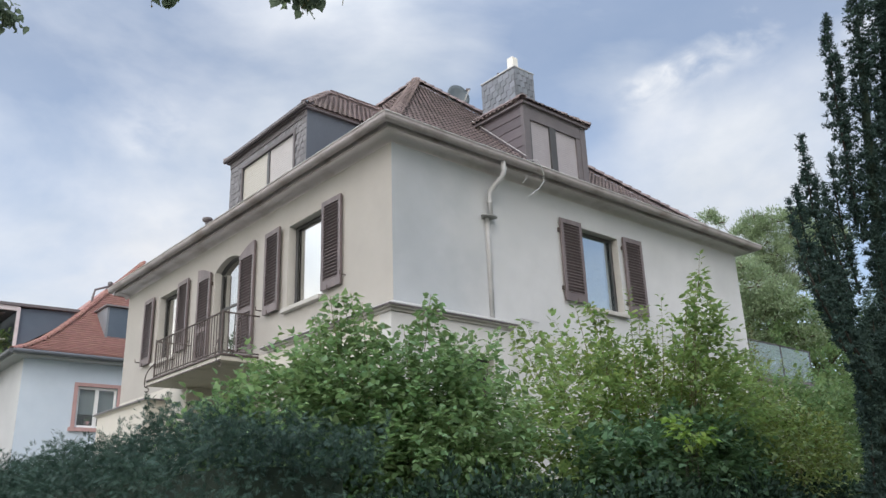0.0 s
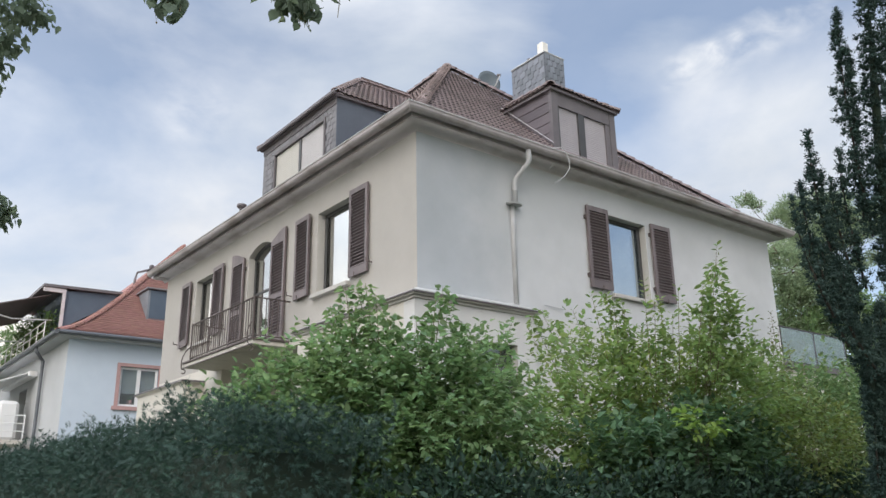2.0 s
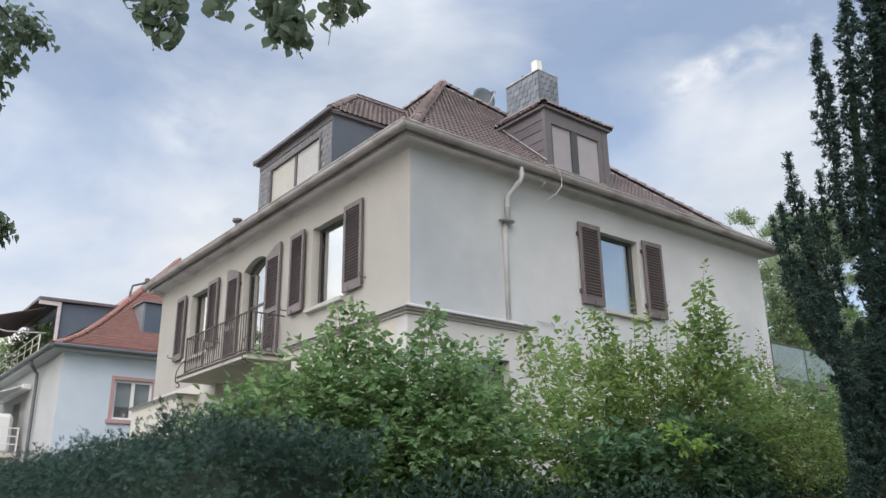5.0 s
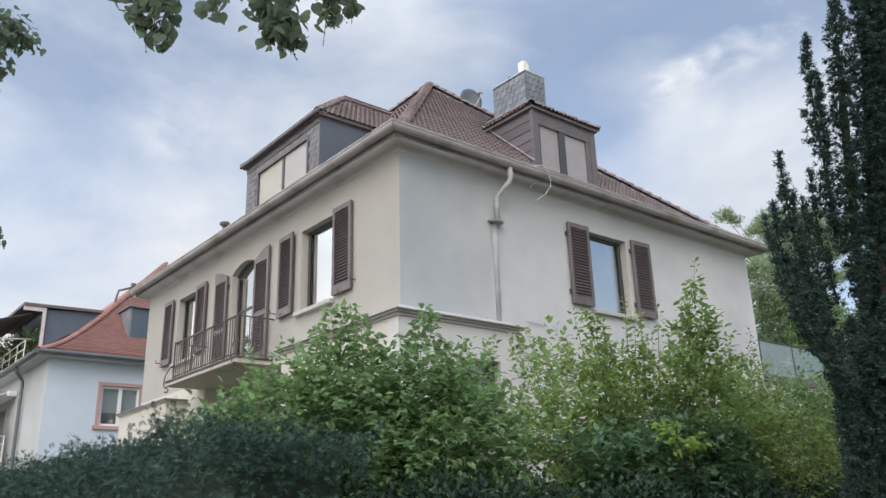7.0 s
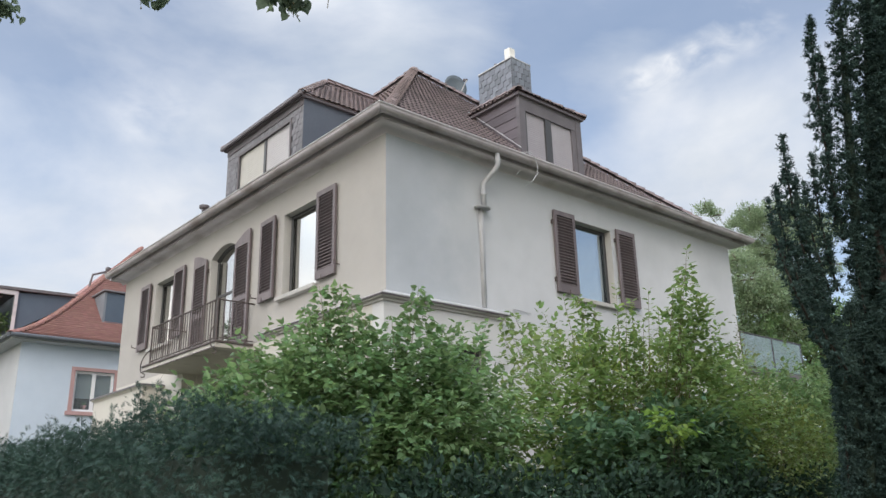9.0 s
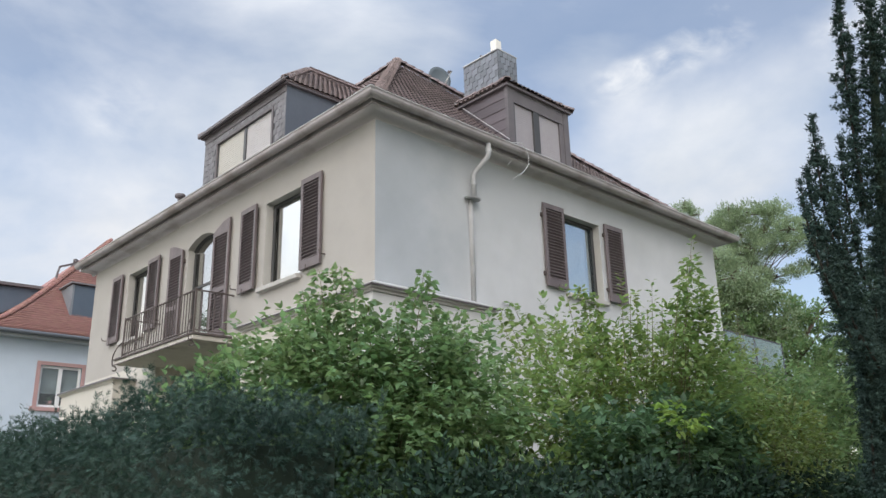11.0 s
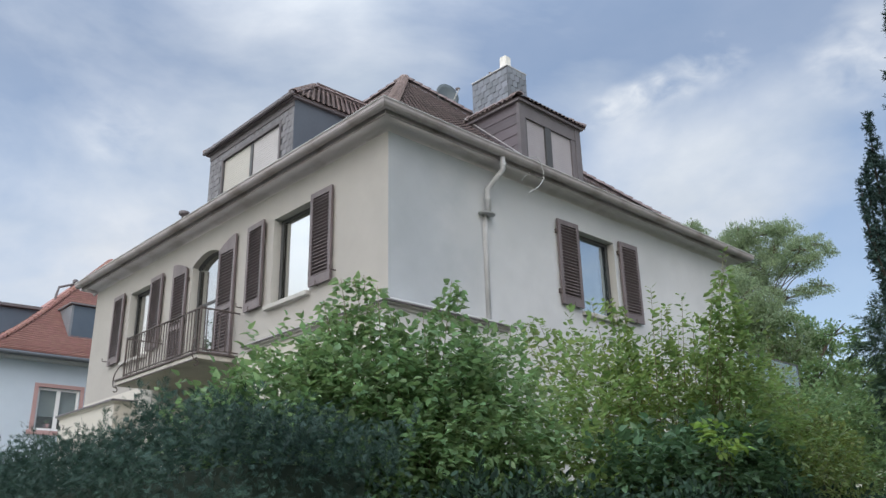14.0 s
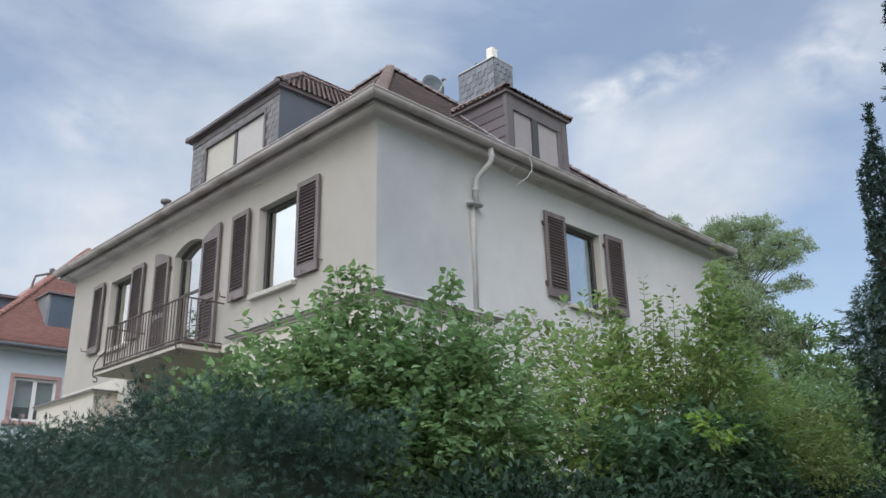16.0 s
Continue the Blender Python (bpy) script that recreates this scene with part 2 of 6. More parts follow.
# sheet metal; the light on this cheek is put in its paler grey
cheek_lit_metal = material("cheek_lit_metal", (0.17, 0.19, 0.215), (0.26, 0.28, 0.30), 0.5, 40, 1.5, 0.06, metal=0.2)
board_brown = material("board_brown", (0.088, 0.074, 0.083), (0.132, 0.112, 0.123), 0.6, 50, 2.0, 0.12, vary=0.15, grain=(1, 0.3, 4))
trim_dark = material("trim_dark", (0.105, 0.095, 0.102), (0.155, 0.140, 0.146), 0.6, 60, 2.5, 0.1)
shutter_brown = material("shutter_brown", (0.110, 0.090, 0.094), (0.165, 0.135, 0.138), 0.48, 70, 3.5, 0.15, vary=0.14, stain=((0.17, 0.14, 0.135), 4.0, 0.60, 0.5))
iron = material("iron", (0.075, 0.062, 0.06), (0.13, 0.105, 0.098), 0.6, 90, 6.0, 0.2, metal=0.2)
frame_dark = material("frame_dark", (0.045, 0.045, 0.047), (0.07, 0.07, 0.072), 0.5, 60, 3, 0.05)
frame_white = material("frame_white", (0.70, 0.71, 0.72), (0.80, 0.80, 0.80), 0.45, 60, 2, 0.03)
# near-black under-sheet: shade in the tile gaps put in the colour
roof_gap_dark = material("roof_gap_dark", (0.030, 0.025, 0.024), (0.05, 0.042, 0.04), 0.9, 40, 2, 0.2)
blind_cream = material("blind_cream", (0.45, 0.435, 0.395), (0.53, 0.51, 0.465), 0.6, 30, 2, 0.03)
blind_mauve = material("blind_mauve", (0.42, 0.405, 0.405), (0.50, 0.48, 0.48), 0.6, 30, 2, 0.03)
blind_pink = material("blind_pink", (0.315, 0.297, 0.312), (0.385, 0.362, 0.380), 0.6, 30, 2, 0.05, vary=0.06)
dish_grey = material("dish_grey", (0.075, 0.095, 0.11), (0.115, 0.14, 0.155), 0.5, 30, 2, 0.04)
chimney_cap_metal = material("chimney_cap_metal", (0.72, 0.70, 0.64), (0.82, 0.80, 0.74), 0.5, 30, 3, 0.05)
concrete = material("concrete", (0.46, 0.435, 0.395), (0.58, 0.55, 0.50), 0.9, 70, 1.6, 0.2, stain=((0.24, 0.22, 0.20), 1.8, 0.56, 0.6))
# near-black: the darkness of unlit rooms is put in this colour
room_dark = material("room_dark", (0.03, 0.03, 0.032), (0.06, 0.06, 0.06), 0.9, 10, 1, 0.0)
curtain = material("curtain", (0.55, 0.58, 0.62), (0.70, 0.72, 0.75), 0.9, 30, 2.0, 0.1, grain=(6, 6, 0.3))
blue_render = material("blue_render", (0.50, 0.575, 0.665), (0.58, 0.655, 0.745), 0.92, 80, 0.7, 0.2, weight=0.3)
white_render = material("white_render", (0.41, 0.42, 0.43), (0.49, 0.50, 0.51), 0.92, 80, 0.7, 0.2, weight=0.3)
red_trim = material("red_trim", (0.40, 0.25, 0.245), (0.49, 0.32, 0.31), 0.7, 60, 3, 0.1)
awning_cloth = material("awning_cloth", (0.07, 0.055, 0.055), (0.11, 0.085, 0.08), 0.9, 50, 1, 0.1)
bark = material("bark", (0.07, 0.052, 0.038), (0.15, 0.115, 0.085), 0.95, 40, 5, 0.6, grain=(1, 1, 0.3))
dark_bark = material("dark_bark", (0.02, 0.016, 0.013), (0.045, 0.035, 0.028), 0.95, 40, 5, 0.5)
twig_green = material("twig_green", (0.100, 0.100, 0.050), (0.170, 0.140, 0.080), 0.9, 60, 5, 0.2)
lawn = material("lawn", (0.055, 0.070, 0.035), (0.095, 0.115, 0.060), 0.95, 30, 0.5, 0.5, stain=((0.10, 0.085, 0.05), 0.3, 0.58, 0.6))
soil = material("soil", (0.05, 0.038, 0.027), (0.10, 0.075, 0.055), 0.97, 30, 1.2, 0.6)
paving = material("paving", (0.20, 0.195, 0.185), (0.29, 0.28, 0.265), 0.92, 50, 1.0, 0.25, stain=((0.13, 0.125, 0.115), 0.7, 0.55, 0.6), vary=0.12)
asphalt = material("asphalt", (0.042, 0.042, 0.044), (0.065, 0.065, 0.066), 0.93, 120, 0.6, 0.35)
yew_green = material("yew_green", (0.014, 0.036, 0.031), (0.050, 0.096, 0.073), 0.6, 8, 1.6, 0.0, vary=0.45, hue=0.02, sss=0.15, spec=0.3)
# near-black: the shade deep between the leaves is put in this colour
shaded_core = material("shaded_core", (0.010, 0.020, 0.013), (0.020, 0.035, 0.021), 0.95, 12, 2, 0.3)
lilac_green = material("lilac_green", (0.126, 0.216, 0.106), (0.232, 0.345, 0.170), 0.42, 9, 1.2, 0.0, vary=0.35, hue=0.022, sss=0.46, spec=0.4)
shrub_green = material("shrub_green", (0.130, 0.205, 0.078), (0.236, 0.332, 0.130), 0.40, 9, 1.1, 0.0, vary=0.3, hue=0.022, sss=0.58, spec=0.5)
sprig_green = material("sprig_green", (0.15, 0.25, 0.055), (0.235, 0.355, 0.085), 0.45, 9, 1.2, 0.0, vary=0.25, hue=0.015, sss=0.45, spec=0.45)
slender_green = material("slender_green", (0.10, 0.13, 0.06), (0.18, 0.20, 0.095), 0.5, 9, 1.2, 0.0, vary=0.3, hue=0.03, sss=0.35)
shrub_yellow = material("shrub_yellow", (0.098, 0.143, 0.043), (0.178, 0.232, 0.074), 0.5, 9, 1.3, 0.0, vary=0.45, hue=0.025, sss=0.42)
# yellow-green of light through leaves, put in the base colour
shrub_lit_yellow = material("shrub_lit_yellow", (0.190, 0.270, 0.075), (0.310, 0.405, 0.120), 0.45, 9, 1.2, 0.0, vary=0.3, hue=0.02, sss=0.58)
glossy_green = material("glossy_green", (0.013, 0.032, 0.023), (0.034, 0.064, 0.042), 0.6, 9, 2.0, 0.0, vary=0.5, hue=0.02, sss=0.12, spec=0.18)
low_green = material("low_green", (0.058, 0.120, 0.068), (0.118, 0.204, 0.112), 0.42, 9, 2.0, 0.0, vary=0.4, hue=0.02, sss=0.4, spec=0.3)
cypress_green = material("cypress_green", (0.019, 0.038, 0.036), (0.048, 0.078, 0.066), 0.65, 9, 2.0, 0.0, vary=0.45, hue=0.02, sss=0.05, spec=0.12)
linden_green = material("linden_green", (0.125, 0.168, 0.135), (0.165, 0.212, 0.165), 0.9, 9, 3.0, 0.0, vary=0.14, hue=0.012, sss=0.55, spec=0.1)
pine_green = material("pine_green", (0.200, 0.275, 0.175), (0.310, 0.385, 0.255), 0.7, 5, 0.5, 0.0, vary=0.25, hue=0.02, sss=0.5)
layer_green = material("layer_green", (0.026, 0.056, 0.040), (0.060, 0.108, 0.070), 0.6, 6, 1.0, 0.0, vary=0.4, hue=0.02, sss=0.2)
wood_green = material("wood_green", (0.118, 0.194, 0.091), (0.200, 0.298, 0.141), 0.55, 5, 0.5, 0.0, vary=0.3, hue=0.025, sss=0.5)


def corner_tint(mat, reach, tint, strength):
    """Darker, cooler tint on a wall between its corner and the downpipe, with a ragged edge; the dark corner line is
    painted shade.
    """
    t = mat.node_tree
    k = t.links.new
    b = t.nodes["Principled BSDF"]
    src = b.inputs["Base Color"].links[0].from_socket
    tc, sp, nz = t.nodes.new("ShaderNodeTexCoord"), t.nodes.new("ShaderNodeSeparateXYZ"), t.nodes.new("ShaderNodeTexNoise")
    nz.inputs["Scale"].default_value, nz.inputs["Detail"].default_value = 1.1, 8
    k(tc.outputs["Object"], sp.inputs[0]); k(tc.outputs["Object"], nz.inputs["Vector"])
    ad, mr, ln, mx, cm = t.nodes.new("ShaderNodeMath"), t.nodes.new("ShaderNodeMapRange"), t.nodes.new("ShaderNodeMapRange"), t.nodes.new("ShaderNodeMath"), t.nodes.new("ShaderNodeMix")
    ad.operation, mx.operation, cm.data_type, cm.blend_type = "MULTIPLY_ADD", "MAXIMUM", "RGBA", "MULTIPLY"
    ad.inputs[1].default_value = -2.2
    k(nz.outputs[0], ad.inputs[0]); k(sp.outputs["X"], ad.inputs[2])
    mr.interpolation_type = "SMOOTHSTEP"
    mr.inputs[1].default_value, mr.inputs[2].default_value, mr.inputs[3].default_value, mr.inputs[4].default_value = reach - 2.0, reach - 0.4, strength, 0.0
    # thin dark line along the corner: its shade put in the colour
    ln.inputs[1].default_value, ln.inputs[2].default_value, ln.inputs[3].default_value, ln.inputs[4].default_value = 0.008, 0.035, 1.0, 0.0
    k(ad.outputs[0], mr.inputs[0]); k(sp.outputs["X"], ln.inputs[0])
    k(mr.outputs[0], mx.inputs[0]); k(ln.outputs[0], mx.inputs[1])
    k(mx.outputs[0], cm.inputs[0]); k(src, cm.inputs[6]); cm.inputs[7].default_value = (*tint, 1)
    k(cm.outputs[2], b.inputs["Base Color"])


corner_tint(plaster_side, 1.6, (0.75, 0.785, 0.815), 0.9)


def glass_material(name, tint, mirror):
    """Coated pane: sharp mirror over clear glass."""
    m = bpy.data.materials.new(name)
    m.use_nodes = True
    t = m.node_tree
    t.nodes.clear()
    o, mix, gl, tr = (t.nodes.new(n) for n in ("ShaderNodeOutputMaterial", "ShaderNodeMixShader", "ShaderNodeBsdfGlossy", "ShaderNodeBsdfTransparent"))
    gl.inputs["Roughness"].default_value = 0.015
    gl.inputs["Color"].default_value = (*tint, 1)
    tr.inputs["Color"].default_value = (0.75, 0.80, 0.80, 1)
    nz, bp, tc = t.nodes.new("ShaderNodeTexNoise"), t.nodes.new("ShaderNodeBump"), t.nodes.new("ShaderNodeTexCoord")
    nz.inputs["Scale"].default_value = 1.7
    bp.inputs["Strength"].default_value, bp.inputs["Distance"].default_value = 0.05, 0.02
    t.links.new(tc.outputs["Object"], nz.inputs["Vector"])
    t.links.new(nz.outputs[0], bp.inputs["Height"]); t.links.new(bp.outputs[0], gl.inputs["Normal"])
    mix.inputs[0].default_value = mirror
    t.links.new(tr.outputs[0], mix.inputs[1]); t.links.new(gl.outputs[0], mix.inputs[2]); t.links.new(mix.outputs[0], o.inputs[0])
    return m


pane_glass = glass_material("pane_glass", (0.80, 0.805, 0.79), 0.70)
dim_pane = glass_material("dim_pane", (0.8, 0.85, 0.9), 0.12)
# blue tint stands in for blue sky mirrored in the side window
sky_tint_pane = glass_material("sky_tint_pane", (0.74, 0.84, 0.92), 0.60)
rail_glass = glass_material("rail_glass", (0.84, 0.95, 0.97), 0.27)


# ---- building blocks ----
def thing(name, label, category, at=(0, 0, 0), group="", kind=""):
    e = new(name)
    e.location = at
    e.empty_display_size = 0.2
    return tagged(e, label, category, group, kind)


def obj(name, me, mat, parent=None, label=""):
    o = new(name, me)
    if mat and not me.materials:
        me.materials.append(mat)
    if parent is not None:
        o.parent = parent
        base = parent.parent.matrix_basis @ parent.matrix_parent_inverse @ parent.matrix_basis if parent.parent else parent.matrix_basis
        o.matrix_parent_inverse = base.inverted()
    return tagged(o, label) if label else o


def part(name, bm, mat, parent=None, label="", smooth=False):
    me = bpy.data.meshes.new(name)
    bm.normal_update()
    bm.to_mesh(me)
    bm.free()
    if smooth:
        me.polygons.foreach_set("use_smooth", [True] * len(me.polygons))
    return obj(name, me, mat, parent, label)


def place(ob, m):
    """Put a part built in its own coordinates at m."""
    ob.matrix_basis = m
    return ob


def bm_box(x0, x1, y0, y1, z0, z1, bevel=0.0, bm=None, m=None):
    bm = bm or bmesh.new()
    vs = [bm.verts.new((x, y, z)) for x in (x0, x1) for y in (y0, y1) for z in (z0, z1)]
    fs = [bm.faces.new([vs[i] for i in f]) for f in ((0, 1, 3, 2), (4, 6, 7, 5), (0, 4, 5, 1), (2, 3, 7, 6), (0, 2, 6, 4), (1, 5, 7, 3))]
    if bevel:
        es = list({e for f in fs for e in f.edges})
        r = bmesh.ops.bevel(bm, geom=es, offset=bevel, segments=1, affect="EDGES", profile=0.5)
        vs = list({v for f in r["faces"] for v in f.verts} | {v for v in vs if v.is_valid})
    if m is not None:
        bmesh.ops.transform(bm, matrix=m, verts=[v for v in vs if v.is_valid])
    return bm


def bm_tube(points, radius, sides=8, bm=None, cap=True):
    """A round bar along points; radius is one number or one for each point."""
    bm = bm or bmesh.new()
    pts = [Vector(p) for p in points]
    rad = radius if isinstance(radius, (list, tuple)) else [radius] * len(pts)
    rings, ref = [], Vector((0.13, 0.31, 0.94))
    for i, p in enumerate(pts):
        d = (pts[min(i + 1, len(pts) - 1)] - pts[max(i - 1, 0)]).normalized()
        if abs(d.dot(ref)) > 0.97:
            ref = Vector((0.9, 0.2, 0.1))
        u = d.cross(ref).normalized()
        w = u.cross(d)
        rings.append([bm.verts.new(p + rad[i] * (math.cos(6.28319 * k / sides) * u + math.sin(6.28319 * k / sides) * w)) for k in range(sides)])
    for r, s in zip(rings, rings[1:]):
        for k in range(sides):
            bm.faces.new((r[k], r[(k + 1) % sides], s[(k + 1) % sides], s[k]))
    if cap:
        bm.faces.new(rings[0][::-1])
        bm.faces.new(rings[-1])
    return bm


def bm_wall(u0, u1, z0, z1, holes, depth, bm=None):
    """A wall along x with its face at y = 0 and its back at y = depth; holes (u0, u1, z0, z1) go through."""
    bm = bm or bmesh.new()
    us = sorted({u0, u1, *[h[0] for h in holes], *[h[1] for h in holes]})
    zs = sorted({z0, z1, *[h[2] for h in holes], *[h[3] for h in holes]})
    full = {}
    for i in range(len(us) - 1):
        for j in range(len(zs) - 1):
            cu, cz = (us[i] + us[i + 1]) / 2, (zs[j] + zs[j + 1]) / 2
            full[i, j] = not any(h[0] < cu < h[1] and h[2] < cz < h[3] for h in holes)
    vert = {}

    def v(i, j, b):
        if (i, j, b) not in vert:
            vert[i, j, b] = bm.verts.new((us[i], depth if b else 0.0, zs[j]))
        return vert[i, j, b]
    for (i, j), f in full.items():
        if not f:
            continue
        bm.faces.new((v(i, j, 0), v(i + 1, j, 0), v(i + 1, j + 1, 0), v(i, j + 1, 0)))
        bm.faces.new((v(i, j, 1), v(i, j + 1, 1), v(i + 1, j + 1, 1), v(i + 1, j, 1)))
        for di, dj, p, q in ((-1, 0, (i, j + 1), (i, j)), (1, 0, (i + 1, j), (i + 1, j + 1)), (0, -1, (i, j), (i + 1, j)), (0, 1, (i + 1, j + 1), (i, j + 1))):
            if not full.get((i + di, j + dj), False):
                bm.faces.new((v(*p, 0), v(*p, 1), v(*q, 1), v(*q, 0)))
    return bm


def np_mesh(name, verts, faces):
    me = bpy.data.meshes.new(name)
    verts, faces = np.asarray(verts, np.float32), np.asarray(faces, np.int32)
    me.vertices.add(len(verts))
    me.vertices.foreach_set("co", verts.ravel())
    n, k = faces.shape
    me.loops.add(n * k)
    me.loops.foreach_set("vertex_index", faces.ravel())
    me.polygons.add(n)
    me.polygons.foreach_set("loop_start", np.arange(n, dtype=np.int32) * k)
    me.update(calc_edges=True)
    me.validate()
    return me


def facade(x, y, z, side):
    """Local frame of a facade: x along it, -y out of it. side "a" faces -x (x runs towards -y), side "b" faces -y."""
    return pose(x, y, z, 0, 0, -90) if side == "a" else pose(x, y, z)


# ---- the plan of the house ----
LX, LY = 10.92, 12.0             # lengths of the two facades
ZE, ZB = 7.91, 5.0               # soffit, ledge over the ground floor
WIN_Z0, WIN_Z1 = 5.68, 7.36      # upper windows
AX, AY, AZ = 5.45, 5.92, 13.72   # top of the roof
OV = 0.31                        # overhang
house = thing("house", "cream plastered villa with brown tiled hipped roof and dark shutters", "house", (0, 0, 0))

# upper walls, side a faces -x and side b faces -y
holes_a = [(-3.36, -2.12, WIN_Z0, WIN_Z1), (-6.60, -5.30, 4.97, 7.43), (-9.76, -8.55, WIN_Z0, WIN_Z1)]
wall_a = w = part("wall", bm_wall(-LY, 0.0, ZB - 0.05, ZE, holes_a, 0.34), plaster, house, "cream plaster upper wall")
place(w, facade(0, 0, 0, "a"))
holes_b = [(4.86, 6.06, WIN_Z0, WIN_Z1)]
w = part("wall", bm_wall(0.0, LX, ZB - 0.05, ZE, holes_b, 0.34), plaster_side, house, "pale cool-grey plaster upper wall")
# the side wall butts against the front one behind the corner
for v in w.data.vertices:
    if v.co.x < 0.001 and v.co.y > 0.1:
        v.co.x = 0.34
for v in wall_a.data.vertices:
    if v.co.x > -0.001 and v.co.y > 0.1:
        v.co.x = -0.345
part("wall", bm_box(LX - 0.34, LX, 0.345, LY, 0, ZE), plaster, house)
part("wall", bm_box(0.345, LX - 0.345, LY - 0.34, LY, 0, ZE), plaster, house)
# arched head of the balcony door
bm = bmesh.new()
arch_n, u0, u1 = 12, -6.60, -5.30
pts = [(u0 + (u1 - u0) * i / arch_n, 7.22 + 0.20 * math.sin(math.pi * i / arch_n) ** 0.8) for i in range(arch_n + 1)]
for i in range(arch_n):
    (a0, b0), (a1, b1) = pts[i], pts[i + 1]
    lo = [(a0, 0.001, b0), (a1, 0.001, b1), (a1, 0.001, 7.43), (a0, 0.001, 7.43)]
    f = [bm.verts.new(p) for p in lo]
    k = [bm.verts.new((p[0], 0.335, p[2])) for p in lo]
    bm.faces.new(f)
    bm.faces.new((f[0], k[0], k[1], f[1]))
    bm.faces.new(k[::-1])
bmesh.ops.remove_doubles(bm, verts=bm.verts, dist=0.0005)
place(part("arch_head", bm, plaster, house), facade(0, 0, 0, "a"))

# ground floor: corner block with ledge, recessed front, bay under the far windows
part("wall", bm_wall(-0.20, 2.42, 0, ZB - 0.14, [(1.05, 1.98, 3.10, 4.32)], 0.3), plaster_side_low, house, "pale plaster ground floor corner block").location.y = -0.20
w = part("wall", bm_wall(-3.66, 0.20 - 0.302, 0, ZB - 0.14, [], 0.3), plaster_low, house)
place(w, facade(-0.20, 0, 0, "a"))
part("wall", bm_box(0.1, 2.42, 0.105, 0.3, 0, ZB - 0.14), plaster_low, house)
part("wall", bm_box(2.425, LX, 0.0, 0.34, 0, ZB - 0.05), plaster_side_low, house, "pale plaster ground floor wall")
part("wall", bm_box(0.0, 0.34, 7.75, LY, 0, ZB - 0.05), plaster_low, house)
# deep recess added under the balcony so that the wall there falls dark
part("wall", bm_box(1.50, 1.80, 3.665, 7.745, 0, ZB - 0.05), plaster_low, house, "shaded back wall of the added recess")
part("wall", bm_box(0.345, 1.80, 7.75, 8.05, 0, ZB - 0.05), plaster_low, house)
part("porch_ceiling", bm_box(0.0, 1.495, 3.67, 7.745, ZB - 0.20, ZB - 0.055), plaster_low, house)
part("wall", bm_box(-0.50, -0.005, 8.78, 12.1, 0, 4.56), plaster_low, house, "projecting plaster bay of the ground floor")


def ledge(name, pts, prof, mat, label="", smooth=False):
    """A moulding along a broken line in plan; prof: (out, z); the outside lies on the right-hand side."""
    bm = bmesh.new()
    P = [Vector((x, y, 0)) for x, y in pts]
    rings = []
    for i, p in enumerate(P):
        ns = []
        for a, b in ((i - 1, i), (i, i + 1)):
            if 0 <= a and b < len(P):
                d = (P[b] - P[a]).normalized()
                ns.append(Vector((d.y, -d.x, 0)))
        n = sum(ns, Vector()) / len(ns)
        n = n / n.length_squared
        rings.append([bm.verts.new(p + n * o + Vector((0, 0, z))) for o, z in prof])
    k = len(prof)
    for r, s in zip(rings, rings[1:]):
        for j in range(k):
            bm.faces.new((r[j], s[j], s[(j + 1) % k], r[(j + 1) % k]))
    bm.faces.new(rings[0]); bm.faces.new(rings[-1][::-1])
    bmesh.ops.recalc_face_normals(bm, faces=bm.faces)
    return part(name, bm, mat, house, label, smooth)


corner = [(0.0, 3.66), (-0.20, 3.66), (-0.20, -0.20), (2.42, -0.20), (2.42, 0.0)]
ledge("cornice", corner, [(-0.15, 4.862), (0.03, 4.862), (0.035, 4.895), (0.085, 4.91), (0.09, 4.965), (-0.15, 4.985)], stone_sill, "stone cornice round the ground floor corner")
ledge("ledge_flashing", corner, [(-0.19, 4.988), (0.10, 4.966), (0.104, 4.958), (0.108, 4.975), (-0.19, 5.105)], ledge_metal, "sloped sheet metal flashing on the cornice")
ledge("ledge_lip", corner, [(0.096, 4.935), (0.116, 4.935), (0.118, 4.957), (0.096, 4.957)], trim_dark, "dark folded lip of the flashing")
bay = [(0.0, 12.1), (-0.50, 12.1), (-0.50, 8.78), (0.0, 8.78)]
ledge("cornice", bay, [(-0.3, 4.562), (0.025, 4.562), (0.03, 4.585), (0.062, 4.60), (0.066, 4.635), (-0.3, 4.67)], plaster_low, "plaster cornice of the bay")
ledge("ledge_flashing", bay, [(-0.28, 4.674), (0.074, 4.638), (0.078, 4.612), (0.088, 4.612), (0.084, 4.652), (-0.28, 4.69)], trim_dark, "dark flashing on the bay cornice")
part("bay_cover", bm_box(-0.24, -0.002, 9.05, 11.85, 4.57, 4.665), trim_dark, house)

# soffit, fascia and gutters all round
EV = [(-OV, LY + OV), (-OV, -OV), (LX + OV, -OV), (LX + OV, LY + OV), (-OV, LY + OV)]
cove = [(-OV - 0.003 + 0.10 * (1 - math.cos(t)), ZE - 0.045 + 0.085 * math.sin(t)) for t in [math.pi / 2 * k / 8 for k in range(9)]] + [(-0.02, ZE + 0.045)]
ledge("soffit", EV, cove + [(-0.02, ZE + 0.14), (-OV - 0.003, ZE + 0.14)], eave_paint, "plastered cove under the eaves", True)
ledge("fascia", EV, [(-0.022, ZE + 0.05), (0.012, ZE + 0.05), (0.012, ZE + 0.135), (-0.022, ZE + 0.135)], gutter_zinc, "weathered fascia board")
GR = 0.092
prof = [(0.105 + GR * math.cos(a), ZE + 0.175 + GR * 1.05 * math.sin(a)) for a in [math.pi + math.pi * i / 8 for i in range(9)]]
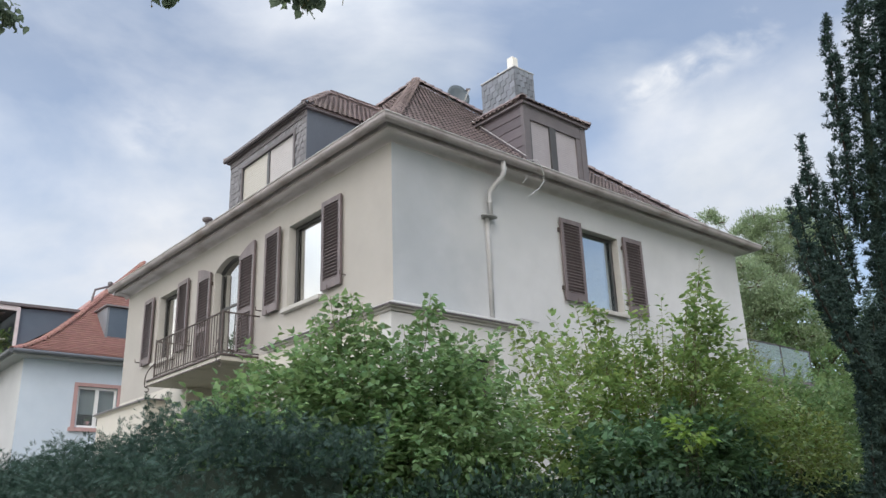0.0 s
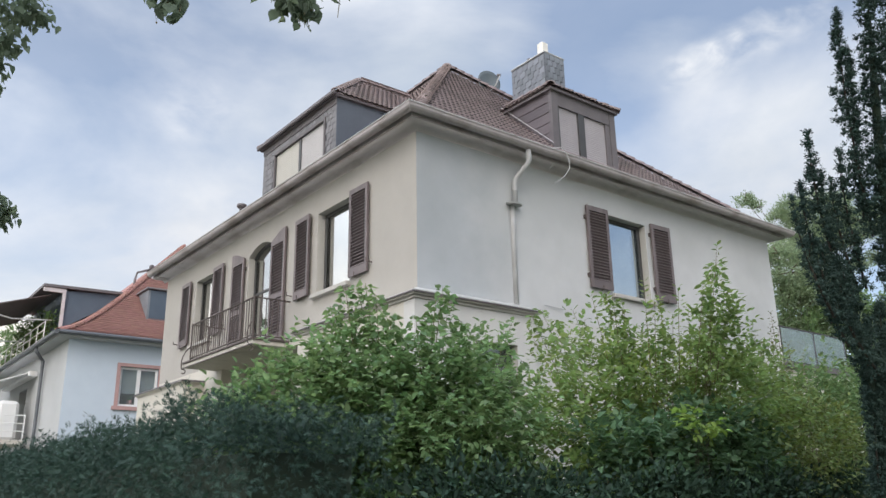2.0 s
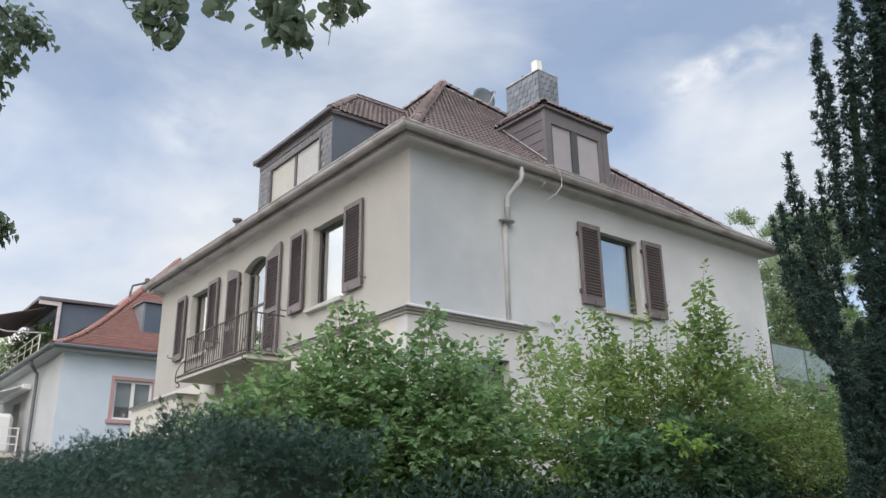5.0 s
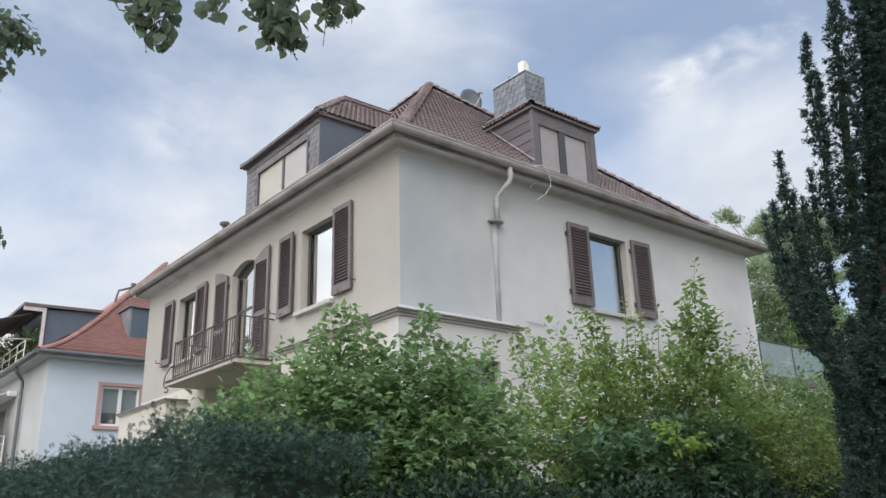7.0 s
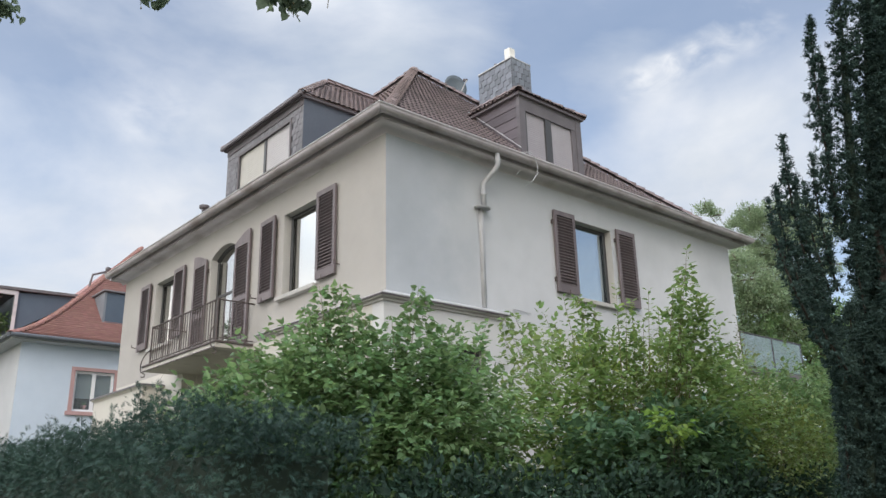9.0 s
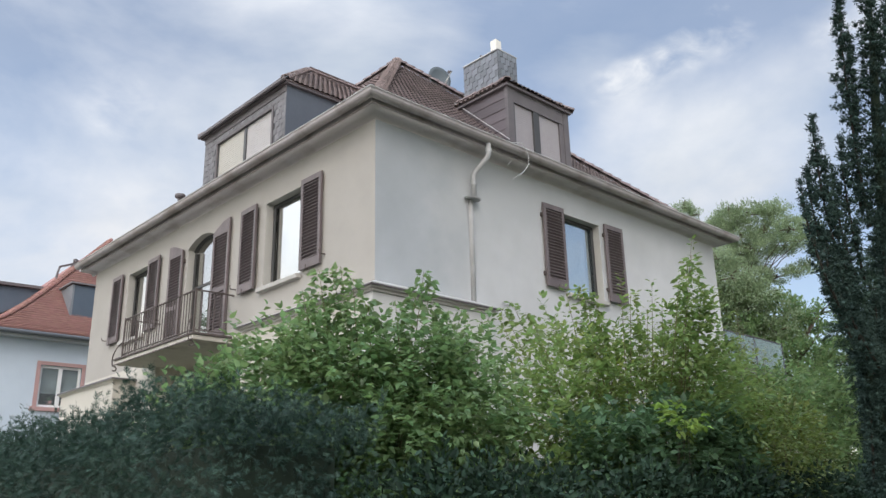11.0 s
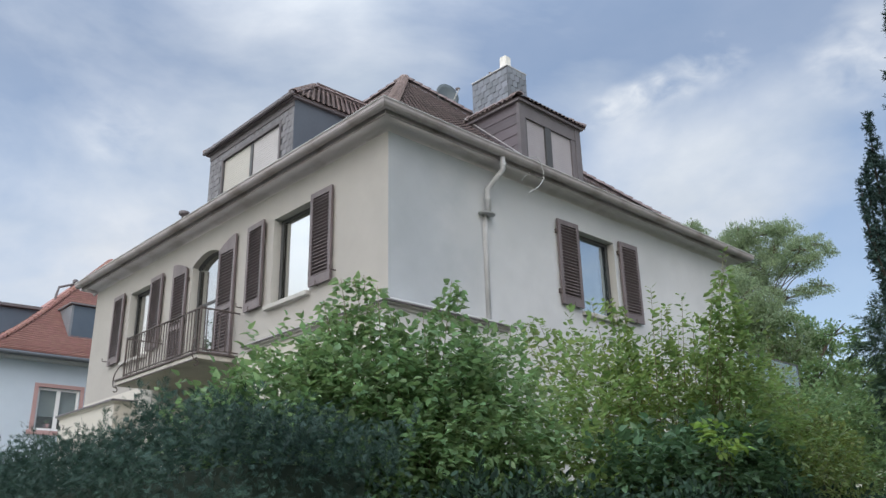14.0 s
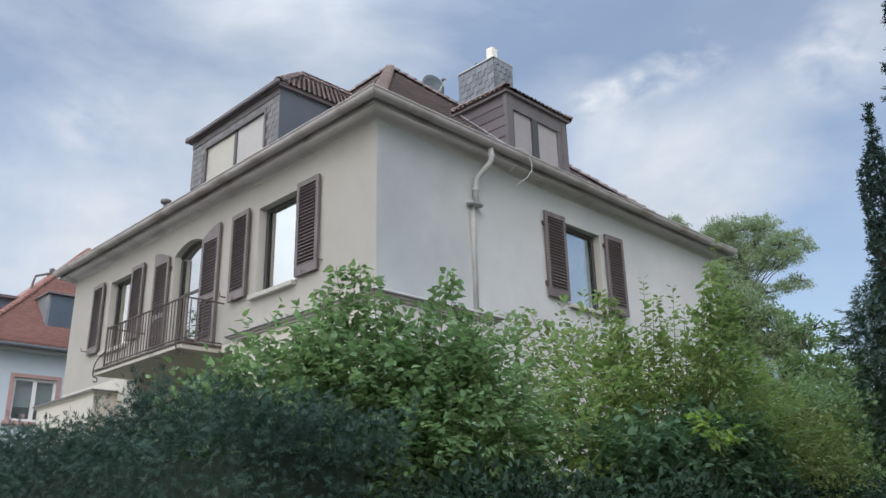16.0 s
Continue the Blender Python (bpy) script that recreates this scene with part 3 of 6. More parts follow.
prof += [(0.205, ZE + 0.185), (0.203, ZE + 0.198), (0.188, ZE + 0.198)] + [(0.105 + (GR - 0.012) * math.cos(a), ZE + 0.173 + (GR - 0.012) * math.sin(a)) for a in [2 * math.pi - math.pi * i / 8 for i in range(9)]]
ledge("gutter", EV, prof, gutter_zinc, "weathered half-round gutter")
ledge("gutter_bead", EV, [(0.205 + 0.011 * math.cos(a), ZE + 0.204 + 0.010 * math.sin(a)) for a in [math.pi * i / 3 for i in range(6)]], bead_highlight, "rolled rim of the gutter with its highlight in the colour")

# ---- roof ----
RZ = ZE + 0.12
RO = OV - 0.10                   # overhang of the tiles
apex = Vector((AX, AY, AZ))
E4 = [Vector((-RO, -RO, RZ)), Vector((LX + RO, -RO, RZ)), Vector((LX + RO, LY + RO, RZ)), Vector((-RO, LY + RO, RZ))]
bm = bmesh.new()
va = bm.verts.new(apex - Vector((0, 0, 0.03)))
ve = [bm.verts.new(p - Vector((0, 0, 0.03))) for p in E4]
for k in range(4):
    bm.faces.new((ve[k], ve[(k + 1) % 4], va))
roof = part("roof", bm, roof_gap_dark, house, "hipped roof of weathered brown pantiles")

# pantile: x across, y up the slope, z off the roof
TW, TL = 0.136, 0.270


def tile_mesh():
    """A low-arched tile that stands open at its lower end."""
    xs = np.array([-0.5, -0.32, -0.26, 0.0, 0.26, 0.32, 0.5]) * TW
    zs = np.array([0.0, 0.002, 0.003, 0.005, 0.003, 0.002, 0.0])
    lip = np.array([0.031, 0.031, 0.007, 0.006, 0.007, 0.031, 0.031])
    n, v, f = len(xs), [], []
    for y, dz in ((-0.022, 0.034), (TL, 0.002)):
        v += [(x, y, z + dz) for x, z in zip(xs, zs)]
    v += [(x, -0.021, z + 0.034 - d) for x, z, d in zip(xs, zs, lip)]
    for i in range(n - 1):
        f.append((i, i + 1, n + 1 + i, n + i))
        f.append((2 * n + i, 2 * n + 1 + i, i + 1, i))
    return np.array(v, float), np.array(f)


TV, TF = tile_mesh()
tile_data = np_mesh("tile", TV, TF)
tile_data.materials.append(tile_brown)


def tile_poses(a, b, top, skip=None, top2=None, edge=0.06, w=TW, l=TL):
    """Poses of tiles on the roof face with the eaves from a to b that ends in top (or top..top2); skip(p) leaves one out."""
    u = (b - a).normalized()
    n = u.cross(top - a).normalized()
    v = n.cross(u)
    H = (top - a).dot(v)
    ta, tb = (top - a).dot(u), ((top2 or top) - a).dot(u)
    res, j = [], 0
    while j * l < H - 0.1:
        y = j * l
        q = (y + l * 0.5) / H
        lo, hi = ta * q + edge, (b - a).length * (1 - q) + tb * q - edge
        i0, i1 = math.ceil(lo / w), math.floor(hi / w)
        for i in range(i0, i1 + 1):
            p = a + u * (i * w) + v * y
            if skip and skip(p + v * 0.15):
                continue
            r = Matrix((u, v, n)).transposed().to_4x4()
            p = p + n * random.uniform(-0.001, 0.0015)
            res.append(Matrix.Translation(p) @ r @ pose(0, 0, 0, random.gauss(0, 0.15), 0, random.gauss(0, 0.25)))
        j += 1
    return res


FV = np.array([(-0.081, -0.02, 0.046), (0.081, -0.02, 0.046), (0.081, 0.17, 0.004), (-0.081, 0.17, 0.004), (-0.081, -0.018, 0.028), (0.081, -0.018, 0.028)])
FF = np.array([(0, 1, 2, 3), (4, 5, 1, 0)])


def joined_tiles(name, poses, mat, parent, label="", TV=TV, TF=TF):
    M = np.array([np.array(m) for m in poses])
    V = np.einsum("nij,kj->nki", M[:, :3, :3], TV) + M[:, None, :3, 3]
    Fx = (TF[None] + np.arange(len(poses))[:, None, None] * len(TV)).reshape(-1, 4)
    return tagged(obj(name, np_mesh(name, V.reshape(-1, 3), Fx), mat, parent, label), kind="stuff")


# dormer places
DA = dict(f=0.75, c=5.85, h=1.82, ze=10.56, rise=1.70, run=1.80)     # on side a: face x, centre y, half width, eaves, roof rise, hip run
DB = dict(f=0.95, c=5.45, h=1.03, ze=10.55, rise=0.86, run=1.15)     # on side b
SA, SB = (AZ - RZ) / (AX + RO), (AZ - RZ) / (AY + RO)


def in_dormer(p):
    if abs(p.y - DA["c"]) < DA["h"] - 0.02 and DA["f"] < p.x and p.z < DA["ze"] + DA["rise"] - abs(p.y - DA["c"]) * 0.9:
        return True
    return abs(p.x - DB["c"]) < DB["h"] - 0.02 and DB["f"] < p.y and p.z < DB["ze"] + DB["rise"] - abs(p.x - DB["c"]) * 0.8


POSES_B = tile_poses(E4[0], E4[1], apex, in_dormer)
POSES_A = tile_poses(E4[3], E4[0], apex, in_dormer)


def cap_mesh(size, step):
    """Half-round cap tile along y, a little wider at its lower end."""
    v, f = [], []
    for y, r in ((-0.03, size * 1.10), (step * 1.1, size * 0.70)):
        v += [(r * math.cos(t), y, r * (math.sin(t) * 0.8 - 0.15)) for t in [math.pi * k / 6 for k in range(7)]]
    v += [(0.82 * x, y, 0.82 * z) for x, y, z in v[:7]]
    for k in range(6):
        f.append((k, k + 1, 8 + k, 7 + k))
        f.append((14 + k, 15 + k, k + 1, k))
    return np_mesh("hip_cap", v, f)


CAPS = {}


def ridge_caps(name, a, b, mat, parent, size=0.13, step=0.27, m=Matrix()):
    """Cap tiles along a hip or ridge, each a piece of its own."""
    a, b = m @ Vector(a), m @ Vector(b)
    n = max(2, round((b - a).length / step))
    key = (size, mat.name)
    if key not in CAPS:
        CAPS[key] = cap_mesh(size, step)
        CAPS[key].materials.append(mat)
    d = (b - a).normalized()
    u = d.cross(Vector((0, 0, 1))).normalized()
    r = Matrix((u, d, u.cross(d))).transposed().to_4x4()
    for i in range(n):
        o = obj(name, CAPS[key], None, parent)
        o.matrix_basis = Matrix.Translation(a.lerp(b, i / n)) @ r @ pose(0, 0, 0, random.gauss(0, 0.8), 0, random.gauss(0, 1.0))


for k in range(4):
    ridge_caps("hip_cap", E4[k] + Vector((0, 0, 0.05)), apex + Vector((0, 0, 0.07)), tile_brown, roof)
bm = bmesh.new()
bmesh.ops.create_uvsphere(bm, u_segments=12, v_segments=6, radius=0.15, matrix=Matrix.Translation(apex + Vector((0, 0, 0.06))) @ Matrix.Diagonal((1, 1, 0.6, 1)))
part("apex_cap", bm, tile_brown, roof, "", True)


# ---- dormers ----
def dormer(name, D, side, label):
    """Hipped dormer in a local frame: x along the facade (centre 0), -y out, z up; the face at y = 0."""
    h, ze, rise, run = D["h"], D["ze"], D["rise"], D["run"]
    m = facade(D["f"], D["c"], 0, "a") if side == "a" else facade(D["c"], D["f"], 0, "b")
    slope = SA if side == "a" else SB
    base = RZ + (D["f"] + RO) * slope - 0.30
    back = (ze - RZ) / slope - RO - D["f"] + 0.35
    rb = (ze + rise - RZ) / slope - RO - D["f"] + 0.3
    o = 0.11
    bm = bmesh.new()
    e = [(-h - o, -o, ze), (h + o, -o, ze), (h + o, back, ze), (-h - o, back, ze)]
    t0, t1 = (0, run - o, ze + rise), (0, rb, ze + rise)
    vs = [bm.verts.new(p) for p in e] + [bm.verts.new(t0), bm.verts.new(t1)]
    for f in ((0, 1, 4), (1, 2, 5, 4), (3, 0, 4, 5), (3, 2, 1, 0)):
        bm.faces.new([vs[i] for i in f])
    ve_ = [bm.verts.new((x, y, z - 0.10)) for x, y, z in e[:4]]
    r = place(part("dormer_roof", bm, tile_brown, house, label + " roof"), m)
    bm2 = bm_box(-h - o + 0.02, h + o - 0.02, -o + 0.02, back, ze - 0.06, ze - 0.004)
    place(part("dormer_soffit", bm2, trim_dark, house), m)
    # tiles and caps
    V = [Vector(p) + Vector((0, 0, 0.03)) for p in e]
    T0, T1 = Vector(t0) + Vector((0, 0, 0.03)), Vector(t1) + Vector((0, 0, 0.03))
    P = tile_poses(V[0], V[1], T0) + tile_poses(V[3], V[0], T1 , None, T0) + tile_poses(V[1], V[2], T0, None, T1)
    P = [p for p in P if p.translation.y < (p.translation.z - RZ) / slope - RO - D["f"] + 0.25]
    joined_tiles("tile_field", [m @ p for p in P], tile_brown, r)
    for a, b in ((V[0], T0), (V[1], T0), (T0, T1)):
        ridge_caps("hip_cap", a + Vector((0, 0, 0.01)), b + Vector((0, 0, 0.03)), tile_brown, r, 0.10, 0.30, m)
    if side == "a":
        # narrow dark gutter along the front eaves
        place(part("dormer_gutter", bm_box(-h - o - 0.03, h + o + 0.03, -o - 0.07, -o + 0.01, ze - 0.045, ze + 0.062, 0.02), trim_dark, house, "narrow dark gutter of the dormer"), m)
    return m, base, back, slope


mA, baseA, backA, slA = dormer("dormer", DA, "a", "wide hipped dormer")
mB, baseB, backB, slB = dormer("dormer", DB, "b", "small hipped dormer")


def cheek_shape(y0, y1, slope, f, ztop, x0, x1):
    """Side wall of a dormer between the roof slope and its eaves."""
    bm = bmesh.new()
    zb = lambda y: RZ + (f + y + RO) * slope - 0.06
    ring = []
    for x in (x0, x1):
        ring.append([bm.verts.new(p) for p in ((x, y0, zb(y0)), (x, y1, zb(y1)), (x, y1, max(ztop, zb(y1))), (x, y0, ztop))])
    a, b = ring
    bm.faces.new(a); bm.faces.new(b[::-1])
    for i in range(4):
        bm.faces.new((a[i], b[i], b[(i + 1) % 4], a[(i + 1) % 4]))
    bmesh.ops.remove_doubles(bm, verts=bm.verts, dist=0.001)
    bmesh.ops.recalc_face_normals(bm, faces=bm.faces)
    return bm


# dormer on side a: slate front, dark sheet cheek, two drawn blinds
hA, zA = DA["h"], DA["ze"] - 0.06
yendA = (zA - RZ) / slA - RO - DA["f"] + 0.06
for sx in (-1, 1):
    x0, x1 = sorted((sx * (hA + 0.014), sx * (hA - 0.12)))
    place(part("dormer_cheek", cheek_shape(-0.004, yendA, slA, DA["f"], zA, x0, x1), cheek_sheet, house, "dark sheet-clad dormer cheek"), mA)
wzA0, wzA1 = baseA + 0.34, 10.14
wl, wr = -1.16, 1.28
front_a = place(part("dormer_front", bm_wall(-hA + 0.002, hA - 0.002, baseA, zA, [(wl, wr, wzA0, wzA1)], 0.10), slate_brown, house, "slate-clad dormer front"), mA)
front_a.data.materials[0] = slate_joint


def slates(x0, x1, z0, z1, mat, m, parent, skip=(), sw=0.17, sh=0.15, limit=999):
    """Overlapping slates with a slanted lower edge; parts of their own on one mesh."""
    g = 0.007
    o_, t_ = [(g, 0.000), (sw - g, 0.026), (sw - g, sh + 0.018), (g, sh - 0.006)], 0.008
    v = [(x, -t_ - (0.004 if i < 2 else 0.0), z) for i, (x, z) in enumerate(o_)] + [(x, -0.001, z) for x, z in o_]
    f = [(0, 1, 2, 3), (4, 5, 1, 0), (5, 6, 2, 1), (7, 4, 0, 3)]
    me = np_mesh("slate", v, f)
    me.shade_flat()
    me.materials.append(mat)
    j = 0
    z = z0
    while z < z1 - 0.05:
        x = x0 - (j % 2) * sw * 0.5
        while x < x1 - 0.02:
            if x > x0 - sw * 0.6 and x + sw < x1 + sw * 0.6 and not any(a < x + sw / 2 < b and c < z + sh / 2 < d for a, b, c, d in skip):
                o = obj("slate", me, None, parent)
                c0_, c1_ = max(x, x0), min(x + sw, x1)
                o.matrix_basis = m @ pose(c0_, 0, z, random.gauss(0, 0.2), random.gauss(0, 0.4), 0) @ Matrix.Diagonal(((c1_ - c0_) / sw, 1, 1, 1))
            x += sw
        z += sh
        j += 1


slates(-hA, hA, baseA, zA, slate_brown, mA, front_a, skip=[(wl - 0.10, wr + 0.10, wzA0 - 0.1, wzA1 + 0.12)])
place(part("dormer_trim", bm_box(-hA - 0.01, hA + 0.01, -0.025, -0.001, zA - 0.15, zA), trim_dark, house), mA)
win = place(part("dormer_window", bm_box(wl - 0.06, wr + 0.06, -0.03, 0.0, wzA1, wzA1 + 0.07), trim_dark, house, "dormer window with two drawn cream blinds"), mA)


def sub(name, bm, mat, parent, m, label=""):
    """A sub-part in the same local frame m as its part."""
    o = part(name, bm, mat, parent, label)
    o.matrix_parent_inverse = Matrix()
    return o


for x0, x1 in ((wl - 0.06, wl), (wr, wr + 0.06)):
    sub("frame", bm_box(x0, x1, -0.03, 0.0, wzA0 - 0.03, wzA1), trim_dark, win, mA)
sub("sill", bm_box(wl - 0.08, wr + 0.08, -0.07, 0.06, wzA0 - 0.05, wzA0 - 0.002), trim_dark, win, mA)
sub("mullion", bm_box(0.05, 0.15, 0.01, 0.06, wzA0, wzA1), frame_dark, win, mA)


def blind(x0, x1, z0, z1, y, mat, step=0.055):
    """Closed roller shutter with rounded laths."""
    bm = bmesh.new()
    z = z0
    rows = []
    while z < z1:
        rows += [(y + 0.006, z), (y, z + 0.012), (y, z + step - 0.012)]
        z += step
    rows = [(a, min(b, z1)) for a, b in rows]
    L_ = [bm.verts.new((x0, a, b)) for a, b in rows]
    R_ = [bm.verts.new((x1, a, b)) for a, b in rows]
    for i in range(len(rows) - 1):
        bm.faces.new((L_[i], R_[i], R_[i + 1], L_[i + 1]))
    return bm


sub("blind", blind(wl, 0.05, wzA0, wzA1, 0.035, blind_cream), blind_cream, win, mA, "drawn cream roller blind")
sub("blind", blind(0.15, wr, wzA0, wzA1, 0.035, blind_mauve), blind_mauve, win, mA, "drawn greyish mauve roller blind")

# dormer on side b: brown board cheeks, dark front, two pinkish blinds
hB, zB = DB["h"], DB["ze"] - 0.06
yendB = (zB - RZ) / slB - RO - DB["f"] + 0.06
for sx in (-1, 1):
    x0, x1 = sorted((sx * (hB - 0.02), sx * (hB - 0.12)))
    ck = place(part("dormer_cheek", cheek_shape(0.005, yendB, slB, DB["f"], zB, x0, x1), board_brown, house, "dormer cheek of brown boards"), mB)
    nb = 6
    for i in range(nb):
        z0 = baseB + 0.2 + (zB - baseB - 0.2) * i / nb
        z1 = baseB + 0.2 + (zB - baseB - 0.2) * (i + 1) / nb
        ya = 0.0
        yb = (z0 - RZ) / slB - RO - DB["f"] + 0.05
        yc = (z1 - RZ) / slB - RO - DB["f"] + 0.05
        bm = bmesh.new()
        X0, X1 = sx * (hB + 0.018), sx * (hB + 0.004)
        lo = [(X0, ya, z0), (X0, max(yb, 0.01), z0), (X1, yc, z1), (X1, ya, z1)]
        li = [(sx * (hB - 0.019), p[1], p[2]) for p in lo]
        a, b = [bm.verts.new(p) for p in lo], [bm.verts.new(p) for p in li]
        bm.faces.new(a); bm.faces.new(b[::-1])
        for q in range(4):
            bm.faces.new((a[q], b[q], b[(q + 1) % 4], a[(q + 1) % 4]))
        bmesh.ops.recalc_face_normals(bm, faces=bm.faces)
        sub("board", bm, board_brown, ck, mB)
    place(part("corner_post", bm_box(*sorted((sx * (hB - 0.16), sx * (hB + 0.03))), -0.03, 0.06, baseB, zB), trim_dark, house), mB)
wzB0, wzB1 = 8.98, 10.17
win = place(part("dormer_window", bm_box(-hB + 0.16, hB - 0.16, -0.02, 0.06, wzB1, zB), trim_dark, house, "dormer window with two drawn pinkish blinds"), mB)
sub("mullion", bm_box(-0.20, 0.0, -0.015, 0.06, baseB + 0.2, wzB1), frame_dark, win, mB)
sub("sill", bm_box(-hB + 0.16, hB - 0.16, -0.05, 0.06, wzB0 - 0.06, wzB0), trim_dark, win, mB)
sub("frame", bm_box(-hB + 0.16, -hB + 0.21, -0.01, 0.06, wzB0, wzB1), frame_dark, win, mB)
sub("frame", bm_box(hB - 0.30, hB - 0.16, -0.01, 0.06, wzB0, wzB1), trim_dark, win, mB)
sub("blind", blind(-hB + 0.21, -0.20, wzB0, wzB1, 0.03, blind_pink, 0.05), blind_pink, win, mB, "drawn pinkish roller blind")
sub("blind", blind(0.0, hB - 0.30, wzB0, wzB1, 0.03, blind_pink, 0.05), blind_pink, win, mB, "drawn pinkish roller blind")
# metal flashing up the cheek
bm = bm_tube([(-hB - 0.05, -0.05, RZ + (DB["f"] - 0.05 + RO) * slB + 0.13), (-hB - 0.05, yendB + 0.05, RZ + (DB["f"] + yendB + 0.05 + RO) * slB + 0.13)], 0.011, 5)
place(part("cheek_flashing", bm, pipe_paint, house, "bright metal flashing"), mB)

# ---- chimney ----
chim = part("chimney", bm_box(6.1, 6.82, 2.68, 3.92, 10.4, 12.92), slate, house, "slate-clad chimney with pale metal top")
chim.data.materials[0] = slate_joint
slates(-3.92, -2.68, 10.9, 12.86, slate, facade(6.1, 0, 0, "a"), chim, sw=0.207, sh=0.178)
slates(6.1, 6.82, 10.6, 12.86, slate, facade(0, 2.68, 0, "b"), chim, sw=0.18, sh=0.178)
part("chimney_coping", bm_box(6.08, 6.84, 2.66, 3.94, 12.915, 12.95, 0.006), ledge_metal, chim)
part("chimney_flue", bm_box(6.12, 6.33, 2.74, 2.94, 12.94, 13.27, 0.01), chimney_cap_metal, chim, "pale square flue top")
part("chimney_pipe", bm_tube([(6.2, 3.35, 12.94), (6.2, 3.35, 13.06)], 0.045, 8), trim_dark, chim)

# ---- roof vent ----
bm = bm_tube([(0.5, 8.35, 8.7), (0.5, 8.35, 9.10)], 0.055, 10)
bm_tube([(0.5, 8.35, 9.08), (0.5, 8.35, 9.12), (0.5, 8.35, 9.19), (0.5, 8.35, 9.21)], [0.06, 0.125, 0.125, 0.07], 12, bm)
part("roof_vent", bm, trim_dark, house, "dark soil vent pipe with cap", True)

# ---- downpipe ----
px = 2.17
pts = [(px + 0.12, -OV - 0.085, ZE + 0.12), (px + 0.12, -OV - 0.085, ZE - 0.13), (px + 0.11, -OV - 0.06, ZE - 0.19), (px + 0.04, -0.18, ZE - 0.38), (px + 0.01, -0.125, ZE - 0.44), (px, -0.115, ZE - 0.50), (px, -0.11, ZE - 0.90)]
dp = part("downpipe", bm_tube(pts, 0.049, 12), pipe_paint, house, "pale painted downpipe with swan neck", True)
part("lower_pipe", bm_tube([(px, -0.012, 6.98), (px, -0.012, 5.03)], 0.048, 12), old_pipe, dp, "older plastered-in lower length of pipe", True)
streak = bm_tube([(px - 0.07, 0.0, 6.97), (px - 0.07, 0.0, 6.8), (px - 0.055, 0.0, 6.5), (px - 0.045, 0.0, 6.1), (px - 0.05, 0.0, 5.6)], [0.030, 0.030, 0.024, 0.018, 0.006], 8)
for v in streak.verts:
    v.co.y = -0.003 + 0.1 * v.co.y
part("dirt_streak", streak, pipe_dirt, dp, "dark dirt streak on the plaster")
part("pipe_collar", bm_tube([(px + 0.12, -OV - 0.085, ZE - 0.02), (px + 0.12, -OV - 0.085, ZE - 0.10)], 0.060, 12), pipe_paint, dp)
part("pipe_collar", bm_tube([(px, -0.11, ZE - 0.60), (px, -0.11, ZE - 0.68)], 0.058, 12), pipe_paint, dp)
bm = bm_tube([(px, -0.11, 6.968), (px, -0.11, 6.988)], [0.17, 0.185], 16)
for v in bm.verts:
    v.co.y = -0.075 + 0.62 * (v.co.y + 0.11)
part("pipe_shelf", bm, old_pipe, dp, "flat disc where the pipe enters its casing")
part("wire", bm_tube([(2.92, -0.35, ZE + 0.30), (3.00, -0.60, ZE + 0.24), (3.08, -0.62, 8.02), (3.14, -0.62, 7.89), (3.13, -0.62, 7.74), (2.99, -0.61, 7.56), (2.69, -0.60, 7.34)], 0.009, 5), pipe_paint, house, "loose pale cable hanging from the gutter")
part("wire", bm_tube([(px + 0.84, -0.45, ZE + 0.02), (px + 0.71, -0.37, ZE - 0.12), (px + 0.66, -0.34, ZE - 0.19)], 0.005, 4), pipe_paint, house)
part("wire", bm_tube([(px + 0.70, -0.03, 5.18), (px + 0.95, -0.03, 5.17), (px + 1.18, -0.03, 5.16)], 0.008, 5), pipe_paint, house)


